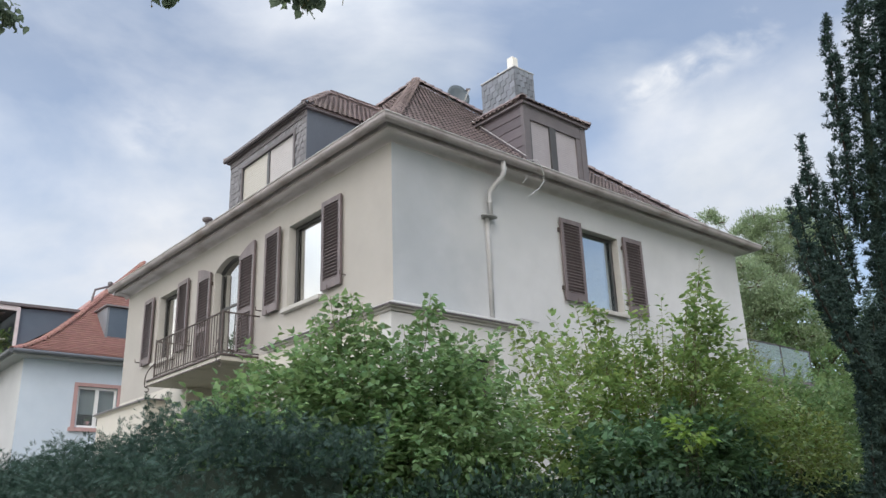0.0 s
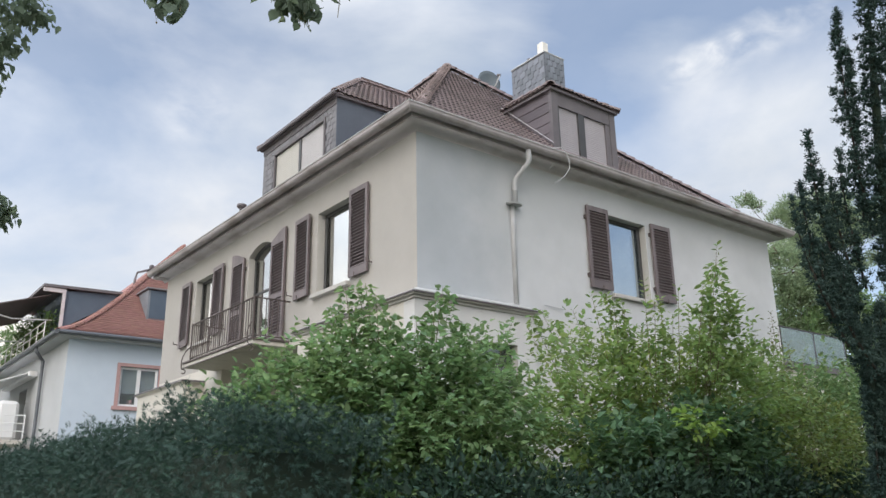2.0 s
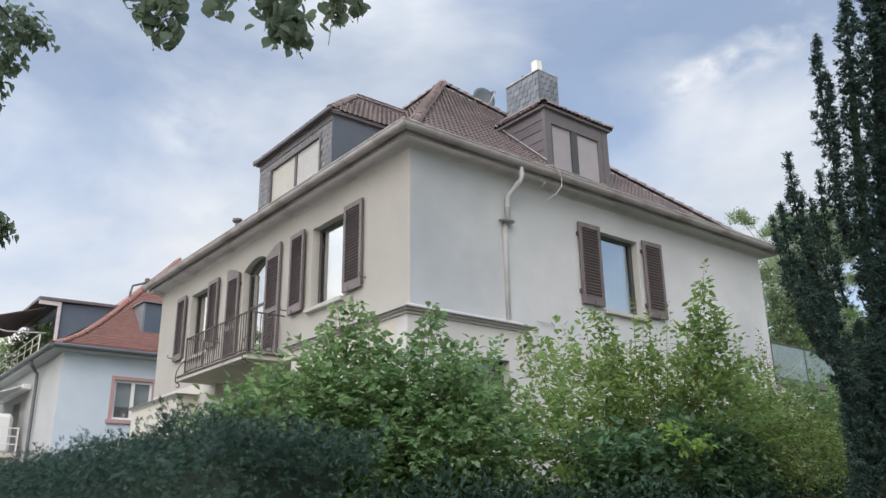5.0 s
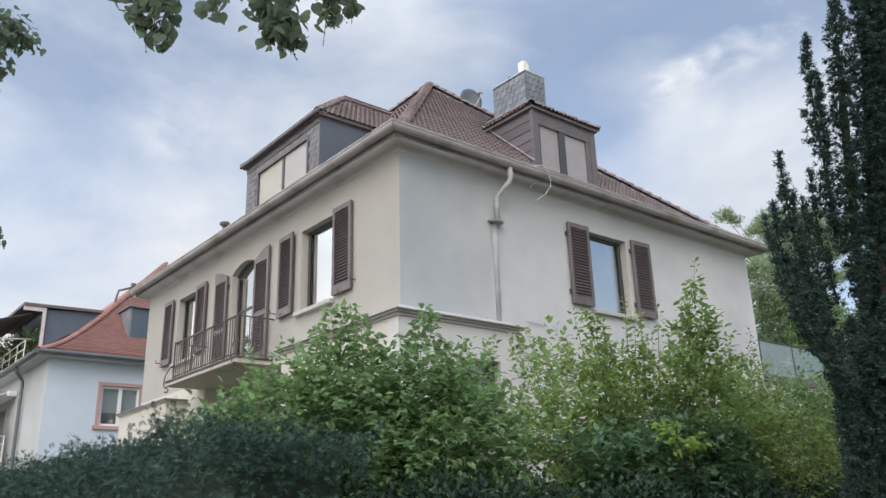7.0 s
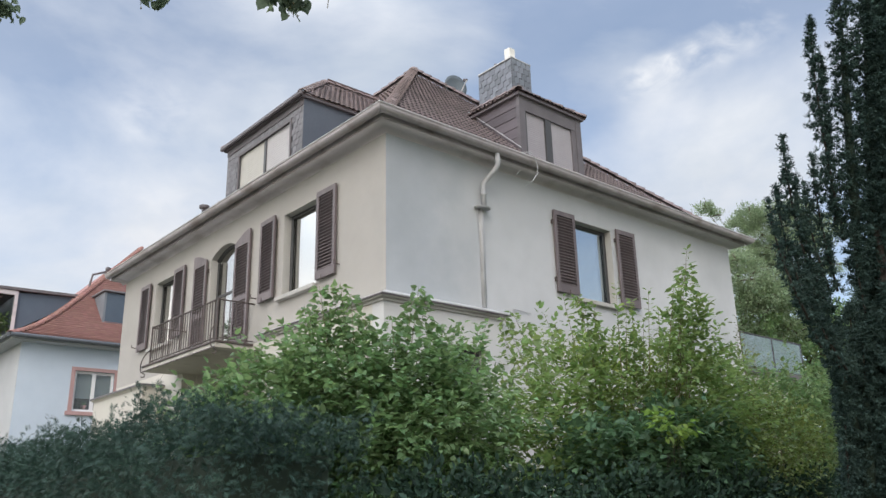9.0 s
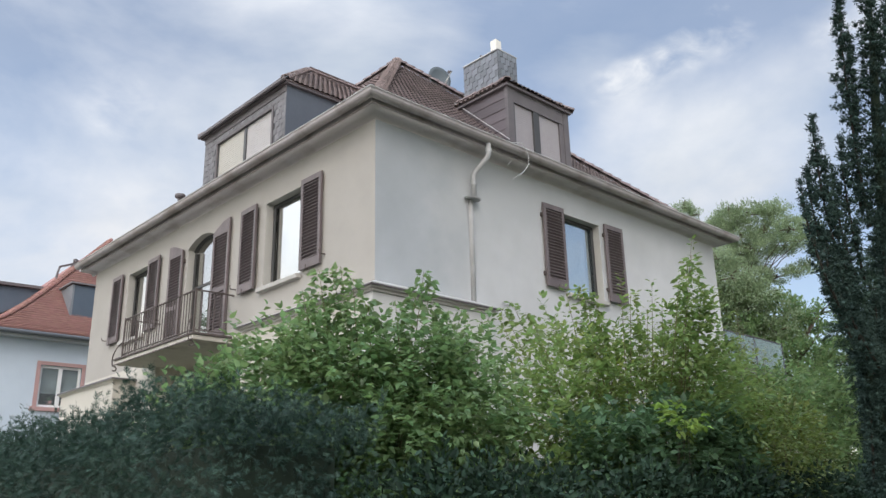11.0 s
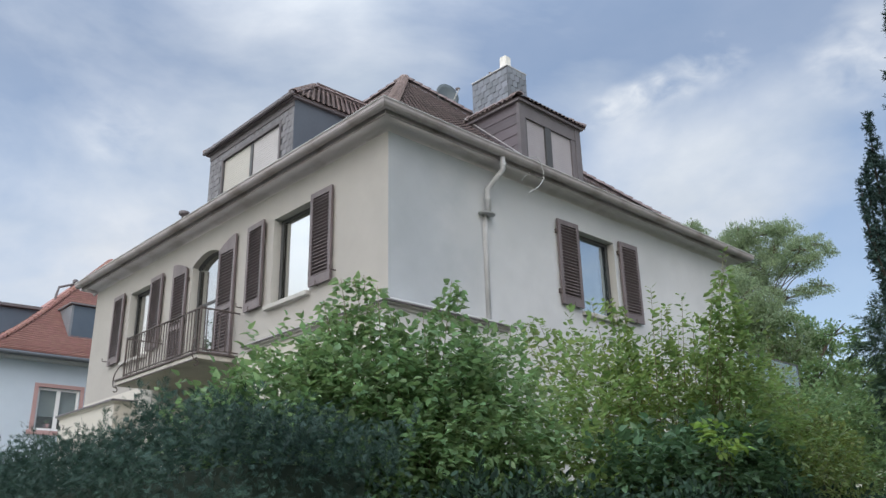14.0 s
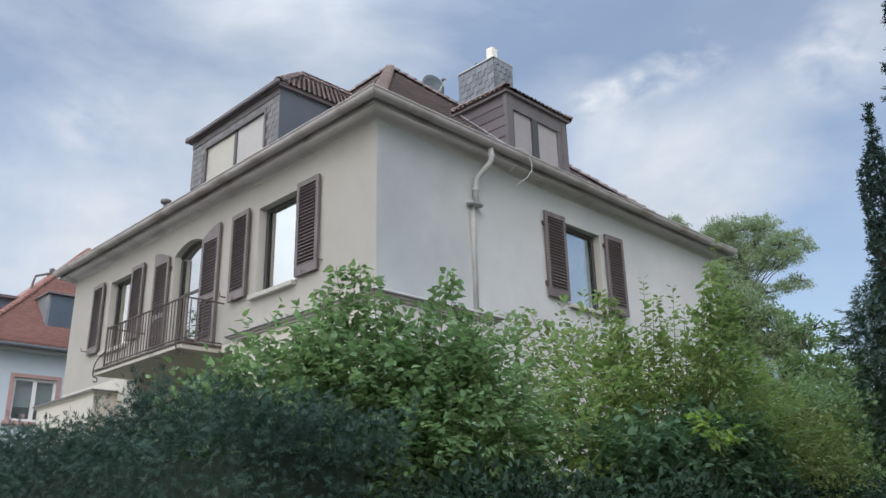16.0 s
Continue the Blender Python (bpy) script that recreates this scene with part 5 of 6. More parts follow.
# lower balcony of the neighbour
lb = part("balcony", bm_box(-1.35, -0.305, 3.5, 9.5, 3.9, 4.05, 0.01), concrete, nb_house, "small balcony with white railing and a covered chair")
lb.data.transform(nm)
nb_part("balcony_front", bm_box(-1.35, -1.25, 3.5, 9.5, 3.2, 3.898), red_trim, lb)
for z in (4.35, 4.62, 4.90):
    nb_part("rail", bm_tube([(-0.31, 3.52, z), (-1.32, 3.52, z), (-1.32, 9.4, z)], 0.02, 6), frame_white, lb)
for x, y in ((-1.32, 3.52), (-0.34, 3.52), (-1.32, 5.4), (-1.32, 7.4)):
    nb_part("post", bm_box(x - 0.02, x + 0.02, y - 0.02, y + 0.02, 4.05, 4.92), frame_white, lb)
cov = bm_box(-1.15, -0.45, 4.0, 5.6, 4.055, 5.45, 0.12)
fc = part("furniture_cover", cov, frame_white, None)
fc.data.transform(nm)
tagged(fc, "pale plastic cover over balcony furniture", "furniture cover")
aw2 = thing("awning", "folded white awning over the lower balcony", "awning", (NX - 0.4, NY + 5, 6.6))
nb_part("cassette", bm_box(-0.32, -0.01, 4.0, 9.0, 6.35, 6.55, 0.03), frame_white, aw2)
bm = bmesh.new()
vs = [bm.verts.new(p) for p in ((-0.3, 4.1, 6.5), (-0.3, 9, 6.5), (-1.5, 9, 6.05), (-1.5, 4.1, 6.05), (-0.3, 4.1, 6.46), (-0.3, 9, 6.46), (-1.5, 9, 6.01), (-1.5, 4.1, 6.01))]
for f in ((0, 1, 2, 3), (7, 6, 5, 4), (0, 4, 5, 1), (1, 5, 6, 2), (2, 6, 7, 3), (3, 7, 4, 0)):
    bm.faces.new([vs[i] for i in f])
nb_part("cloth", bm, frame_white, aw2)
# bent pipe hood on the neighbour's hip
hood = part("chimney", bm_tube([(2.01, 22.0, 10.2), (2.02, 22.0, 10.45), (2.09, 22.0, 10.79), (2.60, 22.0, 11.0)], 0.045, 8), trim_dark, nb_house, "dark pipe with bent hood on the roof hip")
part("hood", bm_tube([(2.50, 22.0, 10.6), (2.53, 22.0, 10.9), (2.60, 22.0, 11.02)], 0.04, 8), trim_dark, hood)
part("hood_cap", bm_tube([(2.62, 22.0, 11.0), (2.64, 22.0, 11.06), (2.65, 22.0, 11.16), (2.65, 22.0, 11.2)], [0.05, 0.10, 0.10, 0.04], 10), trim_dark, hood)

# ---- ground ----
def sheet(name, x0, x1, y0, y1, z, mat, label, cat, nx=2, ny=2, amp=0.0):
    X, Y = np.meshgrid(np.linspace(x0, x1, nx), np.linspace(y0, y1, ny))
    Z = np.full_like(X, z) + amp * np.sin(X * 1.7 + 0.6 * np.sin(Y)) * np.cos(Y * 1.3)
    V = np.stack([X.ravel(), Y.ravel(), Z.ravel()], 1)
    Fx = [(j * nx + i, j * nx + i + 1, (j + 1) * nx + i + 1, (j + 1) * nx + i) for j in range(ny - 1) for i in range(nx - 1)]
    return tagged(obj(name, np_mesh(name, V, Fx), mat), label, cat, kind="structure")


sheet("ground", -900, 900, -900, 900, -0.06, lawn, "grass and garden ground reaching to the horizon", "ground", 25, 25)
sheet("garden_bed", -5.6, 11.5, -5.4, -0.05, -0.02, soil, "dark garden soil under the shrubs", "soil", 40, 20, 0.025)
sheet("pavement", -8.8, -5.7, -60, 60, 0.0, paving, "grey paved footpath beside the hedge", "pavement", 2, 60)
part_k = part("kerb", bm_box(-8.95, -8.8, -60, 60, -0.13, 0.005, 0.01), concrete)
tagged(part_k, "pale concrete kerb along the road", "kerb", kind="structure")
sheet("road", -15, -8.95, -60, 60, -0.045, asphalt, "dark asphalt street", "road", 2, 60)


# ---- plants ----
rng = np.random.default_rng(7)
HEART = (np.array([(0, 0, 0), (-0.31, 0.10, 0.08), (-0.33, 0.44, 0.09), (0, 1.05, -0.14), (0.33, 0.44, 0.09), (0.31, 0.10, 0.08)]), np.array([(0, 3, 2, 1), (0, 5, 4, 3)]))
OVAL = (np.array([(0, 0, 0), (-0.24, 0.30, 0.05), (-0.20, 0.66, 0.04), (0, 1, -0.06), (0.20, 0.66, 0.04), (0.24, 0.30, 0.05)]), np.array([(0, 3, 2, 1), (0, 5, 4, 3)]))
FROND = (np.array([(0, 0, 0), (-0.16, 0.35, 0.02), (-0.10, 0.75, 0.0), (0, 1, -0.05), (0.13, 0.70, 0.0), (0.17, 0.30, 0.02)]), np.array([(0, 3, 2, 1), (0, 5, 4, 3)]))


def fine_spray():
    """Lighter spray of five slim kites along a drooping twig."""
    v, f = [], []
    for y0, ang, ln, w in ((0, 0, 1.0, 0.045), (0.12, 0.6, 0.52, 0.042), (0.20, -0.6, 0.52, 0.042), (0.42, 0.5, 0.44, 0.04), (0.50, -0.5, 0.42, 0.04)):
        dx, dy, b = math.sin(ang), math.cos(ang), len(v)
        for q, o in ((0, 0), (0.5, -1), (1, 0), (0.5, 1)):
            v.append((dx * ln * q + dy * w * o, y0 * (1 if q else 0.9) + dy * ln * q - dx * w * o, -0.34 * (y0 + dy * ln * q) ** 2))
        f.append((b, b + 1, b + 2, b + 3))
    return np.array(v), np.array(f)


FINE_SPRAY = fine_spray()


def unit(a):
    return a / np.maximum(np.linalg.norm(a, axis=1, keepdims=True), 1e-6)


def leaves(name, P, D, size, shape, mat, parent=None, label="", up=0.45, wild=0.5):
    """A leaf at each point P that grows along D; its blade turned mostly upwards."""
    n = len(P)
    D = unit(D + rng.normal(0, wild, (n, 3)))
    up_v = unit(np.array([0, 0, 1.0]) * up + rng.normal(0, 0.5, (n, 3)))
    S = unit(np.cross(D, up_v))
    U = np.cross(S, D)
    sz = size * rng.uniform(0.6, 1.25, n)
    T, Fq = shape
    V = P[:, None] + sz[:, None, None] * (T[None, :, :1] * S[:, None] + T[None, :, 1:2] * D[:, None] + T[None, :, 2:] * U[:, None])
    Fx = (Fq[None] + np.arange(n)[:, None, None] * len(T)).reshape(-1, 4)
    return tagged(obj(name, np_mesh(name, V.reshape(-1, 3), Fx), mat, parent, label), kind="stuff")


def blob(c, r, n, shell=0.55):
    """Points in an uneven ellipsoid, denser towards its skin, with the outward direction."""
    d = unit(rng.normal(0, 1, (n, 3)))
    lump = 1 + 0.16 * np.sin(3.1 * d[:, 0] + 5 * d[:, 2] + c[0] * 7) + 0.14 * np.sin(7 * d[:, 1] - 4 * d[:, 0] + c[1] * 5)
    q = (shell + (1 - shell) * rng.random(n) ** 0.6) * lump
    return np.array(c) + d * q[:, None] * np.array(r), d


def shoots(tips, foot, n, length, spread=0.05):
    """Leaf points along upright shoots: from tip downwards by length."""
    P, D = [], []
    for x, y, z in tips:
        t = (np.arange(n) / n) ** 1.15 + rng.uniform(0, 0.03, n)
        a = np.arange(n) * 2.4 + rng.normal(0, 0.4, n)
        sp = spread * (0.25 + 1.1 * t)
        lean = np.array(foot) - np.array((x, y, z))
        lean = lean / np.linalg.norm(lean)
        c = np.array((x, y, z)) + lean * (t * length)[:, None]
        o = np.stack([np.cos(a), np.sin(a), 0.35 - 0.5 * rng.random(n)], 1)
        P.append(c + o * sp[:, None] * 0.6)
        D.append(o + np.array((0, 0, 0.15)))
    return np.concatenate(P), np.concatenate(D)


def stems(bm, foot, tips, r0=0.014, r1=0.002):
    for x, y, z in tips:
        f = Vector(foot) + Vector((random.uniform(-0.15, 0.15), random.uniform(-0.15, 0.15), 0))
        m1 = f.lerp(Vector((x, y, z)), 0.35) + Vector((random.uniform(-0.12, 0.12), random.uniform(-0.12, 0.12), 0.15))
        m2 = f.lerp(Vector((x, y, z)), 0.7) + Vector((random.uniform(-0.08, 0.08), random.uniform(-0.08, 0.08), 0.12))
        bm_tube([f, m1, m2, (x, y, z)], [r0, r0 * 0.75, r0 * 0.45, r1], 6, bm)
    return bm


def twig_leaves(blobs, per, k=9, length=0.30, reach=0.86):
    """Leaves set alternately along short twigs that grow outwards and upwards in the blobs."""
    P, D = [], []
    for c, r in blobs:
        n = max(6, int(per * r[0] * r[2] / k))
        d = unit(rng.normal(0, 1, (n, 3)))
        lump = 1 + 0.18 * np.sin(3.1 * d[:, 0] + 5 * d[:, 2] + c[0] * 7) + 0.16 * np.sin(7 * d[:, 1] - 4 * d[:, 0] + c[1] * 5)
        q = (0.15 + 0.85 * rng.random(n) ** 0.38) * lump * reach
        p = np.array(c) + d * q[:, None] * np.array(r)
        g = unit(d * 0.7 + np.array((0, 0, 0.45)) + rng.normal(0, 0.35, (n, 3)))
        s_ = unit(np.cross(g, np.array((0, 0, 1.0)) + rng.normal(0, 0.2, (n, 3))))
        ln = length * rng.uniform(0.6, 1.3, n)
        for i in range(k):
            f = (i + 0.5) / k
            w_ = s_ * (1 if i % 2 else -1)
            P.append(p + g * (ln * f)[:, None] - np.array((0, 0, 1.0)) * (0.18 * ln * f * f)[:, None] + rng.normal(0, 0.012, (n, 3)))
            D.append(g * (0.25 + 0.9 * f) + w_ * (1.0 - 0.5 * f) + np.array((0, 0, -0.32)))
    return np.concatenate(P), np.concatenate(D)


def wand(tip, foot, length, step):
    """Leaf points in opposite pairs along a thin bare shoot, each pair turned against the last."""
    tip, lean = np.array(tip), np.array(foot) - np.array(tip)
    lean = lean / np.linalg.norm(lean) * np.array((0.35, 0.35, 1))
    P, D = [], []
    a = rng.random() * 3.1
    for i in range(int(length / step)):
        a += 1.57 + rng.normal(0, 0.25)
        for q in (0, 3.14):
            o = np.array((math.cos(a + q), math.sin(a + q), 0.55 - 0.5 * i * step / length))
            P.append(tip + lean * i * step + rng.normal(0, 0.006, 3) + o * 0.012)
            D.append(o)
    return P, D


def shrub(name, label, blobs, tips, foot, leaf, shape, mat, per=2600, shoot_n=60, shoot_len=0.9, spread=0.10, k=9, length=0.30, up=1.4, bare=False, wands=(), columns=()):
    """Twiggy blobs of leaves; tips: leafy shoots; columns: dense shoots (tip, length, spread, leaves); wands: thin shoots (tip, length)."""
    t = thing(name, label, "shrub", foot)
    ends = list(tips) + [c[0] for c in columns] + [w_[0] for w_ in wands] + [(c[0] + random.uniform(-0.5, 0.5) * r[0], c[1] + random.uniform(-0.3, 0.5) * r[1], c[2] + 0.3 * r[2]) for c, r in blobs for _ in range(4)]
    part("stem", stems(bmesh.new(), foot, ends, 0.005 if bare else 0.014), dark_bark if bare else twig_green, t, "", True)
    P, D = twig_leaves(blobs, per, k, length)
    sets = [shoots(tips, foot, shoot_n, shoot_len, spread)] if tips else []
    sets += [shoots([c[0]], (0.5 * (foot[0] + c[0][0]), 0.5 * (foot[1] + c[0][1]), 0.0), c[3], c[1], c[2]) for c in columns]
    if sets:
        p2, d2 = np.concatenate([q[0] for q in sets]), np.concatenate([q[1] for q in sets])
        leaves("shoot_leaves", p2, d2 * np.array((1, 1, 0.4)) + np.array((0, 0, -0.35)), leaf * 1.1, shape, mat, t, "", 0.8, 0.35)
    if wands:
        sets = [wand(w_[0], (0.3 * foot[0] + 0.7 * w_[0][0], 0.3 * foot[1] + 0.7 * w_[0][1], 0.0), w_[1], leaf * 0.72) for w_ in wands]
        leaves("wand_leaves", np.array(sum([q[0] for q in sets], [])), np.array(sum([q[1] for q in sets], [])), leaf * 0.95, shape, mat, t, "", 1.6, 0.15)
    leaves("foliage", P, D, leaf, shape, mat, t, "", up, 0.3)
    return t


def tufts(P, D, k, length, spread, fan=0.8):
    """k leaf points for each tuft that starts at P and grows along D."""
    n = len(P)
    D = unit(D)
    t = rng.random((n, k, 1))
    o = rng.normal(0, 1, (n, k, 3))
    Q = P[:, None] + D[:, None] * t * length + o * spread * (1.1 - 0.6 * t)
    E_ = D[:, None] * (0.5 + t) + o * fan * 0.6
    return Q.reshape(-1, 3), E_.reshape(-1, 3)


# tall clipped conifer hedge along the footpath
def hedge(name, label, boxes, n, leaf, shape, mat, core, up=0.3, category="hedge", k_tuft=12, length=0.14, spread=0.05, rise=0.35):
    t = thing(name, label, category, (boxes[0][0], boxes[0][2], 0))
    P, D = [], []
    bmc = bmesh.new()
    area = [2 * ((b[1] - b[0]) + (b[3] - b[2])) * b[5] + (b[1] - b[0]) * (b[3] - b[2]) for b in boxes]
    for b, ar in zip(boxes, area):
        x0, x1, y0, y1, z0, z1 = b
        # added dark box in place of the hedge's shaded inside
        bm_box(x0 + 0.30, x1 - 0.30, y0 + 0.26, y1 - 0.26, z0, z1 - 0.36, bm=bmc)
        k = int(n * ar / sum(area))
        wts = np.array([(y1 - y0) * z1, 0.08 * (y1 - y0) * z1, (x1 - x0) * z1, 0.08 * (x1 - x0) * z1, (x1 - x0) * (y1 - y0)])
        f = rng.choice(5, k, p=wts / wts.sum())
        p = np.stack([rng.uniform(x0, x1, k), rng.uniform(y0, y1, k), rng.uniform(z0 + 0.1, z1, k)], 1)
        nrm = np.zeros((k, 3))
        for i, (ax, v, s) in enumerate(((0, x0, -1), (0, x1, 1), (1, y0, -1), (1, y1, 1), (2, z1, 1))):
            q = f == i
            p[q, ax] = v
            nrm[q, ax] = s
        wave = 0.09 * np.sin(p[:, 0] * 3.1 + p[:, 2] * 2.3) + 0.08 * np.sin(p[:, 1] * 2.7 - p[:, 2] * 3.3 + 1) + 0.05 * np.sin(p[:, 0] * 7 + p[:, 1] * 8)
        # rounded shoulders
        edge = np.clip((p[:, 2] - (z1 - 0.35)) / 0.35, 0, 1) ** 2 * 0.22
        p = p + nrm * (wave - 0.08 - 0.26 * rng.random(k) ** 1.2)[:, None]
        mid = np.array([(x0 + x1) / 2, (y0 + y1) / 2])
        inward = np.sign(mid - p[:, :2]) * np.array([1, 0])
        p[:, :2] += inward * (edge * (np.abs(nrm[:, 2]) < 0.5))[:, None]
        P.append(p)
        D.append(nrm + np.array((0, 0, rise)) + rng.normal(0, 0.35, (k, 3)))
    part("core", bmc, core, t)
    P, D = tufts(np.concatenate(P), np.concatenate(D), k_tuft, length, spread)
    leaves("foliage", P, D, leaf, shape, mat, t, "", up)
    return t


hd = hedge("conifer_hedge", "dark green clipped conifer hedge beside the footpath", [(-5.25, -3.8, -5.0, 9.0, 0, 2.50)], 14000, 0.070, FINE_SPRAY, yew_green, shaded_core, k_tuft=7, length=0.13, spread=0.026, rise=-0.15)
P = np.stack([rng.uniform(-5.2, -4.0, 700), rng.uniform(-4.9, 8, 700), rng.uniform(2.26, 2.36, 700)], 1)
P2, D2 = tufts(P, np.array((0, 0, 1.0)) + rng.normal(0, 0.9, (700, 3)), 4, 0.05, 0.035)
leaves("sprig", P2, D2, 0.07, FINE_SPRAY, yew_green, hd)
hedge("leafy_hedge", "low dark glossy-leaved hedge in front of the shrubs", [(-3.9, 6.2, -5.35, -4.75, 0, 1.96)], 3300, 0.07, OVAL, glossy_green, shaded_core, k_tuft=8, length=0.16, spread=0.07)

# lilac with heart-shaped leaves
lil_tips = [(-3.58, -3.72, 3.78), (-3.46, -3.74, 3.80), (-3.40, -3.80, 3.82), (-3.41, -4.00, 3.67), (-3.67, -3.60, 3.60), (-3.64, -3.62, 3.42), (-3.32, -4.10, 3.47), (-2.82, -4.28, 3.77), (-2.74, -4.28, 3.70), (-2.91, -4.28, 3.62), (-3.09, -4.20, 3.46), (-2.61, -4.30, 3.44), (-3.78, -3.50, 3.30), (-4.15, -3.55, 3.12), (-4.45, -3.60, 2.95)]
lil_wands = [((-2.28, -4.20, 3.49), 0.42), ((-2.17, -4.18, 3.50), 0.34), ((-1.83, -4.05, 3.56), 0.52), ((-1.68, -4.02, 3.60), 0.52), ((-2.45, -4.20, 3.40), 0.30)]
lil_blobs = [((-3.42, -3.78, 2.62), (0.52, 0.55, 0.78)), ((-2.75, -4.20, 2.50), (0.66, 0.55, 0.84)), ((-2.12, -4.08, 2.38), (0.46, 0.5, 0.88)), ((-4.05, -3.5, 2.35), (0.66, 0.65, 0.70)), ((-3.0, -4.0, 1.6), (1.4, 0.6, 0.9)), ((-2.9, -3.4, 2.2), (1.2, 0.35, 1.0))]
shrub("lilac_bush", "lilac bush with dark green heart-shaped leaves", lil_blobs, lil_tips, (-2.9, -3.9, 0.0), 0.070, HEART, lilac_green, 10500, 66, 0.66, 0.17, 8, 0.36, wands=lil_wands)

# light green shrub with tall shoots
shr_columns = [((-0.59, -3.2, 3.97), 0.65, 0.13, 60), ((-0.43, -3.2, 4.06), 0.9, 0.15, 80), ((-0.25, -3.25, 3.95), 0.9, 0.15, 80), ((-0.04, -3.93, 4.18), 0.95, 0.17, 105), ((0.03, -3.98, 4.12), 0.9, 0.16, 80), ((0.16, -4.0, 3.98), 0.8, 0.10, 40), ((0.29, -4.4, 4.05), 0.7, 0.14, 55),
               ((0.89, -4.83, 4.44), 1.1, 0.20, 110), ((1.02, -4.83, 4.55), 1.1, 0.19, 110), ((0.68, -4.83, 4.22), 0.9, 0.17, 70), ((1.22, -4.80, 4.22), 0.9, 0.18, 80), ((1.83, -4.6, 3.76), 0.6, 0.15, 60), ((2.21, -4.6, 3.70), 0.6, 0.15, 60), ((-1.05, -4.05, 3.55), 0.6, 0.13, 40)]
shr_wands = [((0.16, -3.2, 4.12), 0.62), ((0.37, -3.2, 4.00), 0.55), ((0.27, -3.25, 3.92), 0.5), ((-0.03, -3.7, 4.21), 1.1), ((0.20, -3.98, 4.10), 0.6), ((0.12, -4.4, 4.23), 0.85), ((0.40, -4.4, 4.06), 0.6), ((0.87, -4.34, 4.29), 0.8), ((0.95, -4.4, 4.03), 0.6), ((0.62, -4.4, 3.90), 0.5), ((1.06, -4.83, 4.74), 0.45), ((1.5, -4.5, 3.95), 0.5), ((-0.75, -3.3, 3.75), 0.5), ((2.55, -4.3, 3.85), 0.5)]
shr_blobs = [((-1.0, -4.1, 2.45), (0.42, 0.5, 0.88)), ((-0.3, -3.9, 2.72), (0.62, 0.6, 0.92)), ((0.5, -4.0, 2.80), (0.72, 0.6, 0.95)), ((1.2, -4.5, 2.95), (0.72, 0.6, 1.02)), ((0.98, -4.80, 3.55), (0.22, 0.2, 0.5)), ((2.1, -4.3, 2.80), (0.75, 0.6, 0.98)), ((2.9, -4.1, 2.72), (0.7, 0.6, 0.98)), ((0.8, -4.3, 1.8), (1.9, 0.5, 0.9)), ((-1.2, -4.3, 1.8), (0.7, 0.5, 0.8))]
shrub("tall_shrub", "light green leafy shrub with tall upright shoots", shr_blobs, [], (0.6, -4.1, 0.0), 0.088, OVAL, shrub_green, 4350, 140, 1.05, 0.15, 9, 0.34, wands=shr_wands, columns=shr_columns)
shrub("maple_sapling", "low sapling with broad dark green layered leaves", [((0.5, -4.75, 2.28), (0.95, 0.35, 0.50)), ((-0.7, -4.70, 2.15), (0.8, 0.35, 0.50)), ((1.3, -4.80, 2.10), (0.7, 0.33, 0.48))], [], (0.3, -4.6, 0.0), 0.085, HEART, low_green, 4600, k=7, length=0.26, up=1.3)
shrub("young_sprig", "bright green young sprig above the low hedge", [((-0.22, -5.12, 2.50), (0.27, 0.14, 0.05)), ((-0.05, -5.12, 2.44), (0.2, 0.12, 0.05))], [], (-0.2, -4.9, 0.0), 0.085, HEART, sprig_green, 5200, k=6, length=0.2, up=1.3, bare=True)
shrub("yellow_shrub", "yellow-green fine-leaved shrub in the garden", [((2.25, -4.95, 2.32), (0.52, 0.32, 0.58)), ((3.0, -4.9, 2.40), (0.48, 0.35, 0.58)), ((1.65, -4.92, 2.0), (0.42, 0.3, 0.45)), ((3.5, -4.8, 2.1), (0.4, 0.35, 0.5))], [], (2.4, -4.7, 0.0), 0.068, OVAL, shrub_yellow, 4800, k=9, length=0.30)
# added clump: paints the lit middle of the tall shrub
shrub("yellow_shrub", "added foliage in the lit yellow-green of the tall shoots", [((0.42, -3.75, 3.15), (0.55, 0.35, 0.48)), ((1.0, -3.9, 3.15), (0.45, 0.35, 0.42))], [], (0.7, -3.6, 0.0), 0.075, OVAL, shrub_lit_yellow, 4200, k=9, length=0.30)
shrub("slender_shrub", "slender reddish-green shoots beside the garden shrub", [((3.05, -4.3, 2.3), (0.25, 0.2, 0.5))], [], (3.05, -4.25, 0.0), 0.062, OVAL, slender_green, 2500, 46, 1.3, 0.045, 8, 0.25, wands=[((3.02, -4.3, 4.25), 1.1), ((3.16, -4.3, 4.05), 0.9), ((2.92, -4.32, 4.0), 0.8), ((3.40, -4.28, 3.85), 0.7), ((3.9, -4.2, 3.75), 0.6)])
shrub("garden_shrub", "green garden shrub against the house", [((4.9, -3.4, 2.55), (0.9, 0.8, 1.1)), ((6.1, -3.6, 2.75), (1.0, 0.8, 1.15)), ((7.6, -3.4, 2.85), (1.2, 0.9, 1.35)), ((10.0, -2.3, 3.0), (1.3, 0.8, 1.5)), ((5.4, -3.6, 3.22), (0.75, 0.5, 0.55)), ((5.9, -4.35, 2.25), (0.6, 0.35, 0.50))], [(5.3, -3.6, 3.75), (6.0, -3.8, 3.95), (4.6, -3.5, 3.65)], (6.6, -3.3, 0.0), 0.10, OVAL, wood_green, 2600, k=9, length=0.36)


